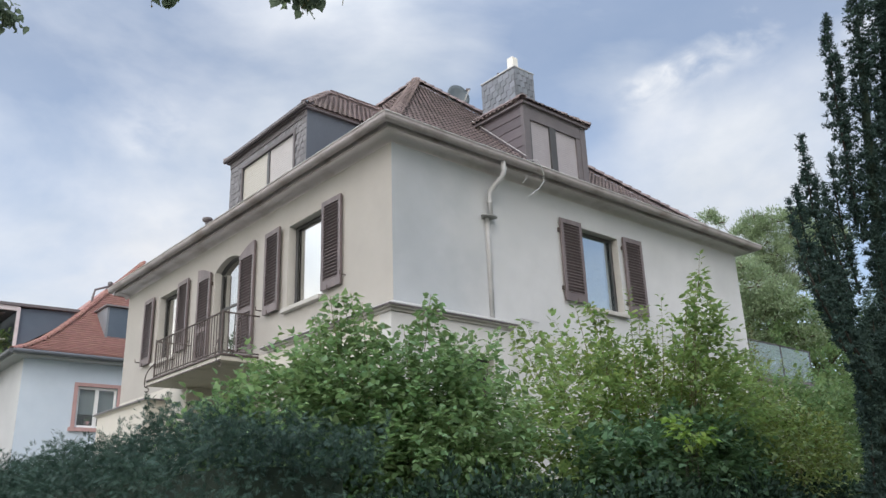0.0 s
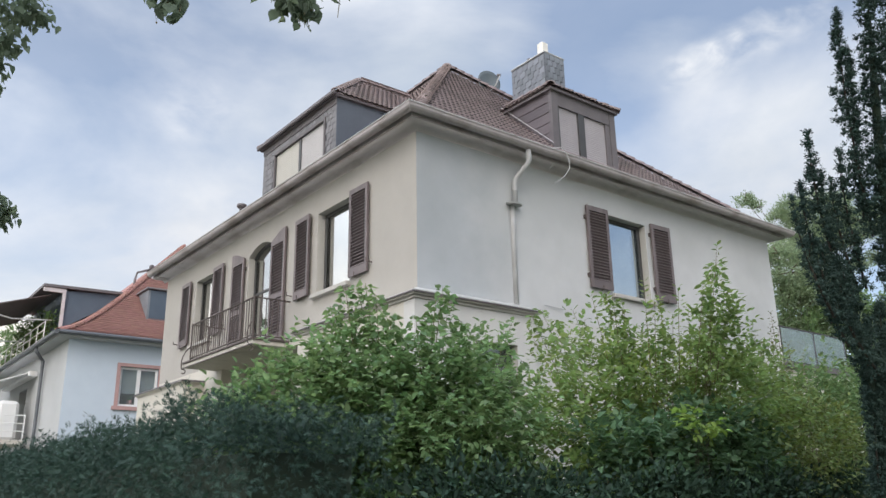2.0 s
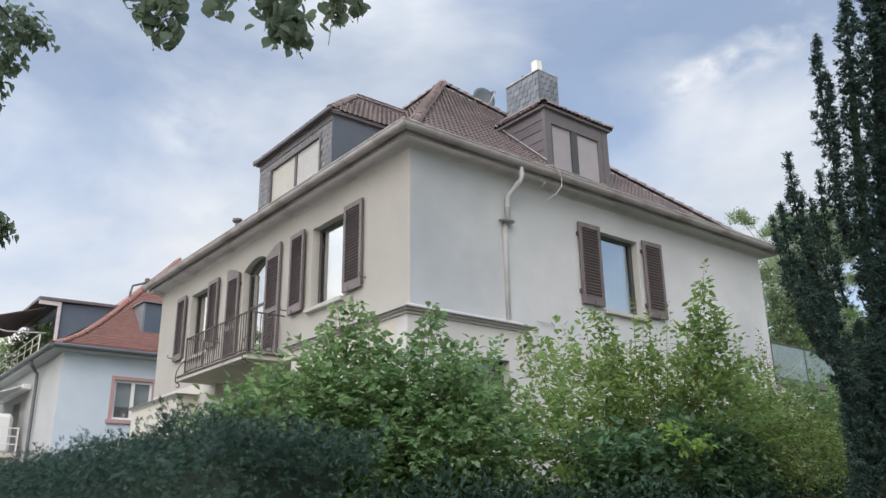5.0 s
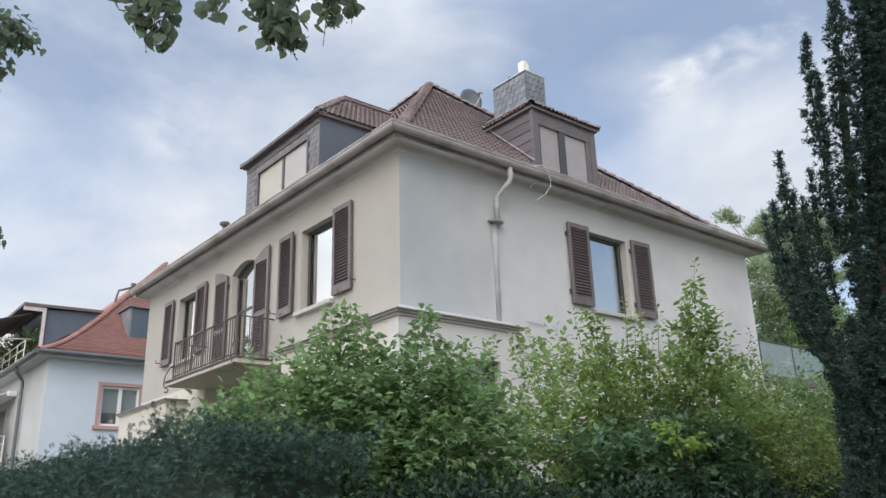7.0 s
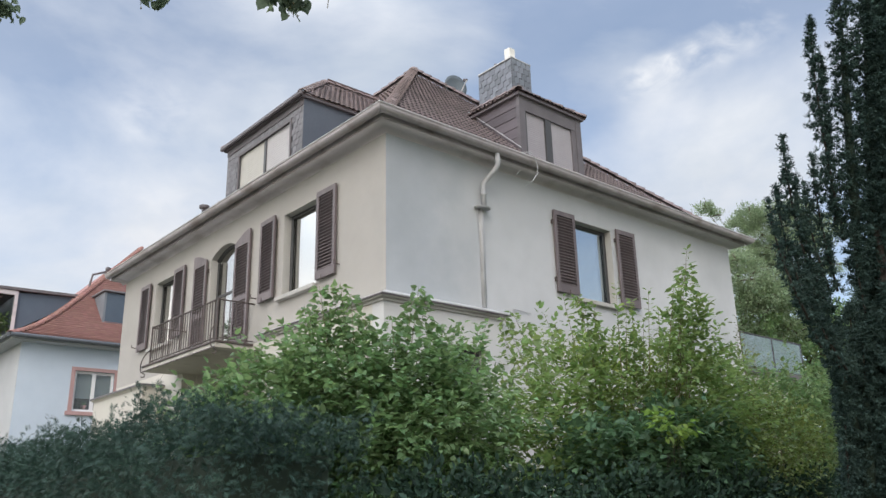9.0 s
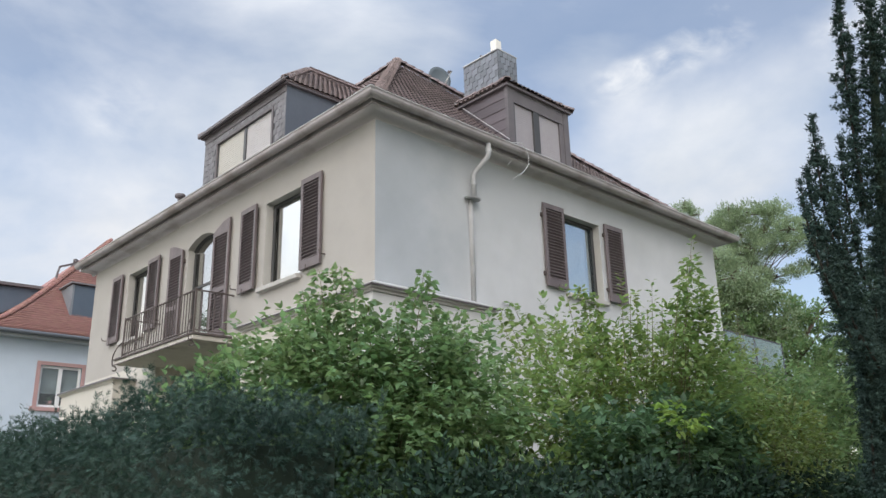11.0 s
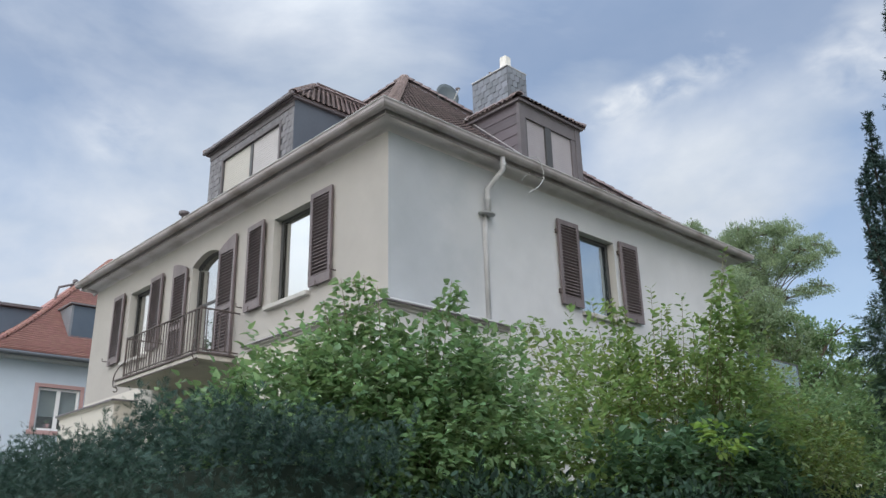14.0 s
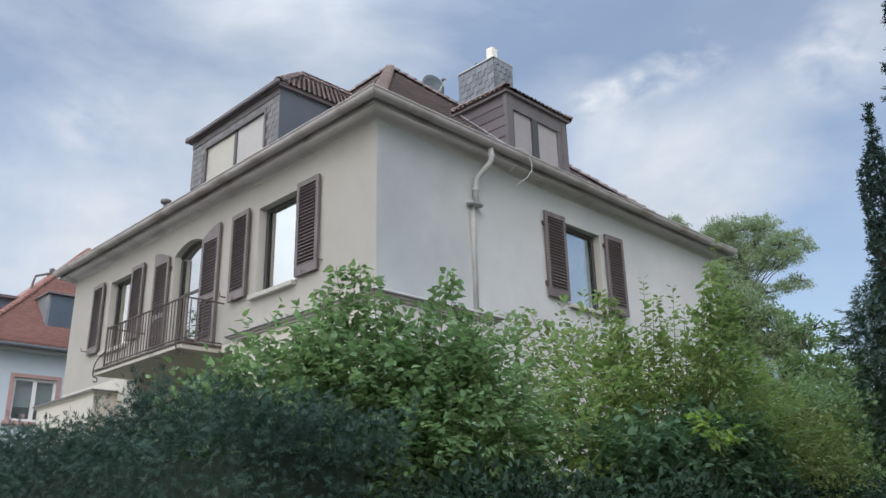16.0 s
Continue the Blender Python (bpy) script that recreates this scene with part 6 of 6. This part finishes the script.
# fastigiate conifer: spires of upswept sprays
def spire(tip, mid, foot, width, n):
    """Clump centres round a bent axis from tip to foot, with the outward direction."""
    t = (rng.random(n) ** 0.85)[:, None]
    tip, mid, foot = np.array(tip), np.array(mid), np.array(foot)
    c = tip * (1 - t) ** 2 + mid * 2 * t * (1 - t) + foot * t ** 2
    a = rng.random(n) * 6.283
    ph = tip[0] * 40
    lump = 1 + 0.26 * np.sin(21 * t[:, 0] + 2 * a + ph) + 0.22 * np.sin(47 * t[:, 0] + a + ph)
    rr = width * np.minimum(1, 0.10 + t[:, 0] * 2.8) * (0.10 + 0.90 * rng.random(n) ** 0.6) * lump
    o = np.stack([np.cos(a), np.sin(a), np.zeros(n)], 1)
    return c + o * rr[:, None], o


NEEDLE = (np.array([(0, 0, 0), (-0.13, 0.5, 0.02), (0, 1, -0.04), (0.13, 0.5, 0.02)]), np.array([(0, 3, 2, 1)]))
BEAD = (np.array([(x, y, z) for x in (-1, 1) for y in (-1, 1) for z in (-1, 1)]) * 0.5, np.array([(0, 1, 3, 2), (4, 6, 7, 5), (0, 4, 5, 1), (2, 3, 7, 6), (0, 2, 6, 4), (1, 5, 7, 3)]))


def conifer(name, label, spires, foot, n, leaf, mat, lift=1.0):
    t = thing(name, label, "tree", foot)
    bm = bmesh.new()
    P, D = [], []
    size = [s[3] * (Vector(s[0]) - Vector(s[2])).length for s in spires]
    for (tip, mid, f, w_), z in zip(spires, size):
        q = [Vector(tip) * (1 - u) ** 2 + Vector(mid) * 2 * u * (1 - u) + Vector(f) * u * u for u in (0, 0.25, 0.5, 0.75, 1)]
        part("limb", bm_tube(q[::-1], [0.012, 0.010, 0.008, 0.006, 0.003], 5), dark_bark, t, "", True)
        # added dark tube in place of the spire's shaded inside
        if w_ > 0.085:
            part("dense_core", bm_tube(q[1:][::-1], [0.3 * w_, 0.36 * w_, 0.3 * w_, 0.1 * w_], 8), shaded_core, t, "", True)
        c, o = spire(tip, mid, f, w_, int(n * z / sum(size)))
        P.append(c); D.append(o)
    part("trunk", bm_tube([foot, Vector(foot) + Vector((-0.1, -0.3, 4.2))], [0.12, 0.05], 8), dark_bark, t, "", True)
    C, O = np.concatenate(P), np.concatenate(D)
    leaves("crown_inner", C, O, 0.022, BEAD, mat, t, "", 0.1, 1.0)
    pick = np.repeat(np.arange(len(C)), 24)
    off = unit(rng.normal(0, 1, (len(pick), 3)) + O[pick] * 0.5 + np.array((0, 0, 0.35)))
    leaves("crown", C[pick] + off * (0.030 * rng.random(len(pick)))[:, None], off, leaf, NEEDLE, mat, t, "", 0.1, 0.4)
    return t


# each spire: tip, length, lean towards the trunk, thickness
side_spires = [(-1.39, -7.33, 4.62, 1.36, 0.39, 0.062), (-1.54, -7.28, 4.16, 1.07, 0.44, 0.042), (-1.66, -7.26, 4.01, 0.90, 0.48, 0.032), (-1.09, -7.60, 5.76, 1.86, 0.33, 0.075), (-0.90, -7.57, 5.50, 1.44, 0.27, 0.040), (-0.98, -7.37, 4.55, 1.11, 0.36, 0.054), (-1.00, -7.27, 4.35, 0.91, 0.40, 0.039), (-1.25, -7.32, 4.33, 1.03, 0.39, 0.033), (-1.24, -7.22, 3.74, 1.04, 0.55, 0.070), (-1.43, -7.21, 3.77, 0.86, 0.50, 0.046), (-1.03, -7.22, 3.66, 0.99, 0.45, 0.072)]
main_columns = [(-0.98, -7.89, 6.36, 2.79, 0.26, 0.116), (-0.77, -8.17, 7.27, 4.04, 0.23, 0.176), (-0.82, -8.42, 7.31, 4.60, 0.20, 0.202), (-0.35, -8.51, 7.25, 4.82, 0.17, 0.270), (-0.78, -8.30, 7.29, 4.28, 0.20, 0.174)]
skirt_spires = [(-0.82, -7.23, 3.60, 1.38, 0.38, 0.097), (-0.38, -7.22, 3.36, 1.51, 0.29, 0.134), (-0.31, -7.40, 3.34, 1.87, 0.25, 0.196), (-0.46, -7.12, 2.97, 1.68, 0.27, 0.098), (-0.21, -7.29, 3.37, 2.33, 0.25, 0.180), (-0.14, -7.46, 3.14, 2.09, 0.22, 0.255), (-0.49, -7.41, 4.02, 1.04, 0.34, 0.065), (-0.63, -7.21, 3.18, 1.70, 0.25, 0.082), (-0.41, -7.30, 3.14, 1.85, 0.24, 0.146), (-0.37, -7.55, 3.49, 2.43, 0.22, 0.203)]


def bent(x, y, z, length, lean, w):
    """Tip, middle and foot of a spire that curves in towards the trunk."""
    back = 0.42 - 0.8 * lean
    return (x, y, z), (x + 0.10 * length, y + 0.09 * length, z - 0.41 * length), (x + lean * length, y + back * length, z - length), w


cyp = [bent(*r[:5], r[5] * 1.05) for r in side_spires] + [bent(*r) for r in main_columns + skirt_spires]
conifer("columnar_conifer", "dark columnar yew with several upswept spires", cyp, (-0.02, -7.2, 0), 15000, 0.030, cypress_green)


def layered_conifer(name, label, foot, height, radius, tiers, mat):
    """Broad conifer of drooping tiers of feathery sprays."""
    t = thing(name, label, "tree", foot)
    f = Vector(foot)
    part("trunk", bm_tube([f, f + Vector((0, 0, height))], [0.14, 0.02], 8), dark_bark, t, "", True)
    P, D = [], []
    bm = bmesh.new()
    for i in range(tiers):
        h = 0.10 + 0.88 * (i + 0.5) / tiers
        z, r = height * h, radius * min(1.0, (1.03 - h) * 3.2)
        for j in range(9):
            a = j * 0.698 + i * 0.9 + rng.normal(0, 0.12)
            rr = r * rng.uniform(0.75, 1.1)
            o = np.array((math.cos(a), math.sin(a), 0.0))
            n = int(30 * rr + 14)
            u = rng.random(n) ** 0.7
            side_ = np.array((-o[1], o[0], 0.0))
            p = np.array(foot) + np.array((0, 0, z)) + o * (u * rr)[:, None] + side_ * (rng.normal(0, 0.14, n) * rr * (0.3 + 0.7 * u))[:, None]
            p[:, 2] += 0.22 * rr * u - 0.26 * rr * u * u + rng.normal(0, 0.035, n)
            P.append(p)
            D.append(o * 1.0 + side_ * rng.normal(0, 0.6, n)[:, None] + np.array((0, 0, 0.05)))
            bm_tube([f + Vector((0, 0, z)), f + Vector((0, 0, z + 0.05 * rr)) + Vector(o) * rr * 0.8], [0.02, 0.004], 4, bm)
    part("branches", bm, dark_bark, t)
    P, D = tufts(np.concatenate(P), np.concatenate(D), 4, 0.18, 0.07)
    leaves("crown", P, D, 0.20, FINE_SPRAY, mat, t, "", 1.2)
    return t


layered_conifer("garden_conifer", "broad garden conifer with layered feathery sprays", (7.8, -5.35, 0), 6.7, 1.35, 22, layer_green)


# trees beyond the garden
def tree(name, label, foot, height, blobs, n, leaf, mat, shape=OVAL, sd=0.28, per=45, girth=0.28, rise=-0.1):
    t = thing(name, label, "tree", foot, "trees beyond the garden" if name == "garden_tree" else "")
    f = Vector(foot)
    bm = bm_tube([f, f + Vector((0.05, 0, height * 0.4)), f + Vector((0.1, 0.1, height * 0.8))], [girth, girth * 0.7, girth * 0.28], 8)
    for c, r in blobs:
        s = f + Vector((0.05, 0.03, min(height * 0.75, max(1.5, c[2] - r[2] * 0.8))))
        bm_tube([s, s.lerp(Vector(c), 0.5) + Vector((0, 0, 0.3)), c], [girth * 0.36, girth * 0.24, girth * 0.1], 6, bm)
        for i in range(5):
            e = Vector(c) + Vector((random.uniform(-0.8, 0.8) * r[0], random.uniform(-0.8, 0.8) * r[1], random.uniform(-0.4, 0.7) * r[2]))
            bm_tube([c, e], [0.035, 0.01], 5, bm)
    part("trunk", bm, bark, t, "", True)
    tot = sum(r[0] * r[2] for c, r in blobs)
    P, D = [], []
    for c, r in blobs:
        k = int(n * r[0] * r[2] / tot)
        # clumps of leaves inside the blob
        cc, dd = blob(c, r, max(8, k // per), 0.35)
        pick = rng.integers(0, len(cc), k)
        P.append(cc[pick] + rng.normal(0, 1, (k, 3)) * np.array((sd, sd, sd * 0.55)) * (0.6 + 0.2 * r[0]))
        D.append(dd[pick])
    leaves("crown", np.concatenate(P), np.concatenate(D) + np.array((0, 0, rise)), leaf, shape, mat, t)
    return t


pine_b = [((19.0, 3.35, 11.49), (0.56, 0.51, 0.5)), ((19.7, 2.92, 11.64), (0.75, 0.67, 0.46)), ((20.4, 2.4, 11.67), (0.71, 0.64, 0.42)), ((19.4, 3.19, 10.88), (0.82, 0.74, 0.5)), ((20.0, 2.56, 10.98), (0.88, 0.79, 0.46)), ((19.0, 1.29, 10.5), (0.58, 0.53, 0.33)), ((19.7, 0.94, 10.73), (0.51, 0.46, 0.25)), ((20.4, 0.96, 10.59), (0.3, 0.27, 0.16)), ((19.4, 2.77, 10.18), (0.96, 0.87, 0.45)), ((20.0, 1.96, 10.29), (0.78, 0.7, 0.34)),
          ((19.0, 1.06, 9.98), (0.5, 0.45, 0.26)), ((19.7, 3.9, 10.28), (0.83, 0.75, 0.51)), ((20.4, 1.35, 9.49), (0.47, 0.43, 0.2)), ((19.4, 1.5, 9.09), (0.5, 0.45, 0.2)), ((20.0, 2.44, 9.23), (0.6, 0.54, 0.2)), ((19.0, 2.42, 9.19), (0.33, 0.3, 0.22)), ((19.7, 5.52, 12.66), (0.37, 0.33, 0.31)), ((20.4, 5.39, 12.51), (0.33, 0.29, 0.22)), ((19.4, 3.98, 11.42), (0.53, 0.47, 0.37)), ((20.0, 3.49, 9.82), (0.88, 0.79, 0.46)), ((19.2, 3.7, 8.6), (1.1, 1.0, 0.6))]
tree("pine_tree", "light green pine with layered open branches", (19.7, 3.4, 0), 11.2, pine_b, 50000, 0.085, pine_green, FROND, 0.15, 60, 0.06, 0.7)
tree("garden_tree", "leafy green tree beyond the terrace", (17.2, 1.0, 0), 7.2, [((16.3, 1.9, 7.3), (0.9, 0.9, 0.6)), ((17.2, 1.1, 7.1), (0.9, 0.9, 0.7)), ((18.0, 0.4, 7.2), (0.76, 0.76, 0.53)), ((16.8, 0.7, 5.7), (1.4, 1.4, 1.0)), ((15.7, 1.7, 5.8), (1.1, 1.1, 1.0)), ((17.8, -0.2, 5.7), (0.9, 0.9, 0.9)), ((16.8, 0.3, 4.2), (1.9, 1.6, 1.1))], 19000, 0.13, wood_green, OVAL, 0.2, 60)
tree("garden_tree", "yellowish green tree behind the house corner", (15.9, 2.6, 0), 7.6, [((15.6, 1.99, 8.3), (0.71, 0.71, 0.56)), ((16.1, 1.41, 7.68), (0.84, 0.84, 0.6)), ((16.1, 2.22, 7.3), (0.9, 0.9, 0.7)), ((16.6, 1.28, 6.57), (0.98, 0.98, 0.64)), ((15.6, 2.3, 9.0), (0.49, 0.49, 0.42)), ((15.4, 3.0, 6.4), (1.1, 1.1, 0.9)), ((15.8, 2.4, 5.5), (1.3, 1.2, 0.9))], 27000, 0.092, pine_green, OVAL, 0.2, 60, 0.16)
tree("garden_tree", "dense green tree at the garden's far side", (14.0, -3.6, 0), 5.0, [((13.6, -3.2, 4.3), (1.3, 1.2, 0.9)), ((14.8, -3.4, 4.1), (1.4, 1.2, 1.0)), ((12.6, -3.0, 3.2), (1.5, 1.3, 1.2)), ((14.3, -3.6, 2.8), (2.0, 1.5, 1.2))], 17000, 0.12, wood_green, OVAL, 0.18, 60)

tree("street_tree", "leafy street tree mirrored in the front windows", (-9.3, 25.0, 0), 8.0, [((-9.2, 24.6, 9.3), (1.5, 1.7, 1.9)), ((-8.6, 26.4, 7.4), (2.0, 2.0, 1.8)), ((-9.6, 23.4, 7.0), (1.8, 1.8, 1.6))], 7000, 0.17, linden_green)

# street linden: the trunk stands beside the footpath, its twigs hang over it
linden = thing("linden_tree", "street linden with drooping leafy twigs overhead", "tree", (-9.9, -3.2, 0))
crown_b = [((-9.6, -2.0, 8.6), (1.6, 1.8, 1.1)), ((-10.4, -3.0, 9.0), (1.6, 1.6, 1.1)), ((-8.6, -0.8, 7.4), (1.3, 1.3, 1.3))]
bm = bm_tube([(-9.9, -3.2, 0), (-9.85, -3.2, 2.6), (-9.7, -3.1, 5.0), (-9.6, -3.0, 8.0)], [0.24, 0.19, 0.14, 0.05], 10)
bm_tube([(-9.75, -3.1, 4.4), (-8.6, -4.6, 5.4), (-7.2, -6.3, 5.5), (-5.6, -7.2, 5.1), (-5.2, -7.3, 4.75)], [0.09, 0.06, 0.035, 0.015, 0.006], 7, bm)
bm_tube([(-9.7, -3.1, 5.0), (-8.2, -2.0, 7.0), (-7.0, -1.7, 7.3), (-6.5, -1.7, 6.9)], [0.08, 0.05, 0.03, 0.008], 7, bm)
bm_tube([(-9.75, -3.1, 4.2), (-8.0, -2.0, 5.2), (-6.9, -1.7, 5.0), (-6.55, -1.7, 4.7)], [0.06, 0.04, 0.02, 0.006], 7, bm)
for c, r in crown_b:
    bm_tube([(-9.7, -3.1, 5.5), c], [0.08, 0.03], 6, bm)
part("trunk", bm, bark, linden, "", True)
Pc, Dc = zip(*[blob(c, r, int(520 * r[0] * r[2]), 0.3) for c, r in crown_b])
leaves("crown", np.concatenate(Pc), np.concatenate(Dc) + np.array((0, 0, -0.5)), 0.11, HEART, linden_green, linden)
clump = [((-6.45, -1.40, 7.05), (0.38, 0.3, 0.24), 260), ((-6.18, -1.40, 6.98), (0.20, 0.2, 0.10), 70), ((-6.52, -1.40, 6.60), (0.20, 0.25, 0.32), 170), ((-6.55, -1.40, 6.25), (0.16, 0.2, 0.14), 60), ((-6.56, -1.40, 6.02), (0.13, 0.2, 0.16), 60), ((-6.36, -1.40, 4.72), (0.22, 0.2, 0.18), 110), ((-6.22, -1.40, 4.66), (0.12, 0.15, 0.12), 45)]
Pc, Dc = zip(*[blob(c, r, k, 0.2) for c, r, k in clump])
leaves("twig_leaves", np.concatenate(Pc), np.concatenate(Dc) * 0.4 + np.array((0.2, 0, -0.8)), 0.095, HEART, linden_green, linden, "", 0.2)
# twigs close overhead, with leaves of their own
LV = [(0, 0.06, 0.02), (-0.20, -0.02, 0.05), (-0.43, 0.14, 0.06), (-0.50, 0.40, 0.05), (-0.38, 0.68, 0.03), (-0.14, 0.90, -0.02), (0.02, 1.08, -0.10), (0.14, 0.88, -0.02), (0.40, 0.66, 0.03), (0.52, 0.38, 0.05), (0.43, 0.12, 0.06), (0.20, -0.02, 0.05), (0, 0.5, -0.02)]
leaf_me = np_mesh("leaf", LV, [(0, 12, 2, 1), (12, 4, 3, 2), (12, 6, 5, 4), (12, 8, 7, 6), (12, 10, 9, 8), (0, 11, 10, 12)])
leaf_me.materials.append(linden_green)
twigs = [((-6.49, -6.43, 4.80), (-6.34, -6.49, 4.28), 106, 0.16), ((-6.09, -6.57, 4.86), (-6.09, -6.57, 4.50), 24, 0.07), ((-5.82, -6.69, 4.80), (-5.71, -6.75, 4.35), 106, 0.16), ((-5.50, -6.87, 4.90), (-5.46, -6.90, 4.54), 60, 0.12)]
bm = bmesh.new()
side = Vector((0.78, -0.62, 0))
for a, b, k, sp in twigs:
    a, b = Vector(a), Vector(b)
    bm_tube([a + Vector((0, 0, 0.5)), a, a.lerp(b, 0.5) + Vector((0.02, 0.02, 0)), b], [0.008, 0.006, 0.004, 0.002], 5, bm)
    for i in range(k):
        f = random.random() ** 0.8
        q = a.lerp(b, f) + side * random.uniform(-1, 1) * sp * (1.0 - 0.75 * f) + Vector((random.uniform(-0.07, 0.07), random.uniform(-0.09, 0.09), random.uniform(-0.04, 0.04)))
        o = obj("leaf", leaf_me, None, linden)
        s = random.uniform(0.050, 0.082)
        o.matrix_basis = Matrix.LocRotScale(q, Euler((radians(random.uniform(-120, -45)), radians(random.uniform(-35, 35)), random.uniform(0, 6.28))), (s, s, s))
    for i in range(k // 5):
        q = a.lerp(b, random.uniform(0.5, 1.0)) + side * random.uniform(-0.5, 0.5) * sp
        e = q + Vector((random.gauss(0, 0.03), random.gauss(0, 0.03), -0.08))
        bm_tube([q, e], 0.0012, 3, bm)
        bm_tube([e + Vector((0, 0, 0.006)), e, e - Vector((0, 0, 0.006))], [0.002, 0.006, 0.002], 5, bm)
bm_tube([(-5.53, -6.86, 4.8), (-5.53, -6.87, 4.5), (-5.54, -6.86, 4.33)], 0.0022, 4, bm)
part("twig", bm, twig_green, linden)
LEAF = (np.array(LV), np.array([(0, 12, 2, 1), (12, 4, 3, 2), (12, 6, 5, 4), (12, 8, 7, 6), (12, 10, 9, 8), (0, 11, 10, 12)]))
P = []
for a, b, k, sp in twigs:
    f = rng.random(int(k * 1.1))[:, None] ** 0.8
    P.append(np.array(a) * (1 - f) + np.array(b) * f + np.array(side) * rng.uniform(-1.25, 1.25, f.shape) * sp * (1.0 - 0.7 * f) + rng.normal(0, 0.045, (len(f), 3)))
P = np.concatenate(P)
leaves("twig_foliage", P, rng.normal(0, 0.6, P.shape) + np.array((0, 0, -0.7)), 0.068, LEAF, linden_green, linden, "", 0.2)

# potted greenery on the neighbour's roof terrace
shrub("terrace_plant", "leafy potted greenery behind the terrace railing", [((NX + 0.1, NY + 3.6, 8.05), (0.3, 0.8, 0.6)), ((NX + 0.1, NY + 5.2, 8.2), (0.35, 1.0, 0.75)), ((NX + 0.1, NY + 7.2, 8.3), (0.35, 1.2, 0.8)), ((NX + 0.1, NY + 9.6, 8.4), (0.4, 1.5, 0.95)), ((NX + 0.1, NY + 12.4, 8.5), (0.4, 1.5, 1.0))], [], (NX + 0.1, NY + 6.4, 7.3), 0.13, OVAL, wood_green, 3400)

# ---- roof tiles, last ----
near = sorted(range(len(POSES_B)), key=lambda i: (POSES_B[i].translation - Vector((1.5, 0.5, 8.5))).length)
own = set(near[:300])
for i in near[:300]:
    o = obj("tile", tile_data, None, roof)
    o.matrix_basis = POSES_B[i]
joined_tiles("tile_field", [p for i, p in enumerate(POSES_B) if i not in own] + POSES_A, tile_brown, roof, "rows of brown pantiles")
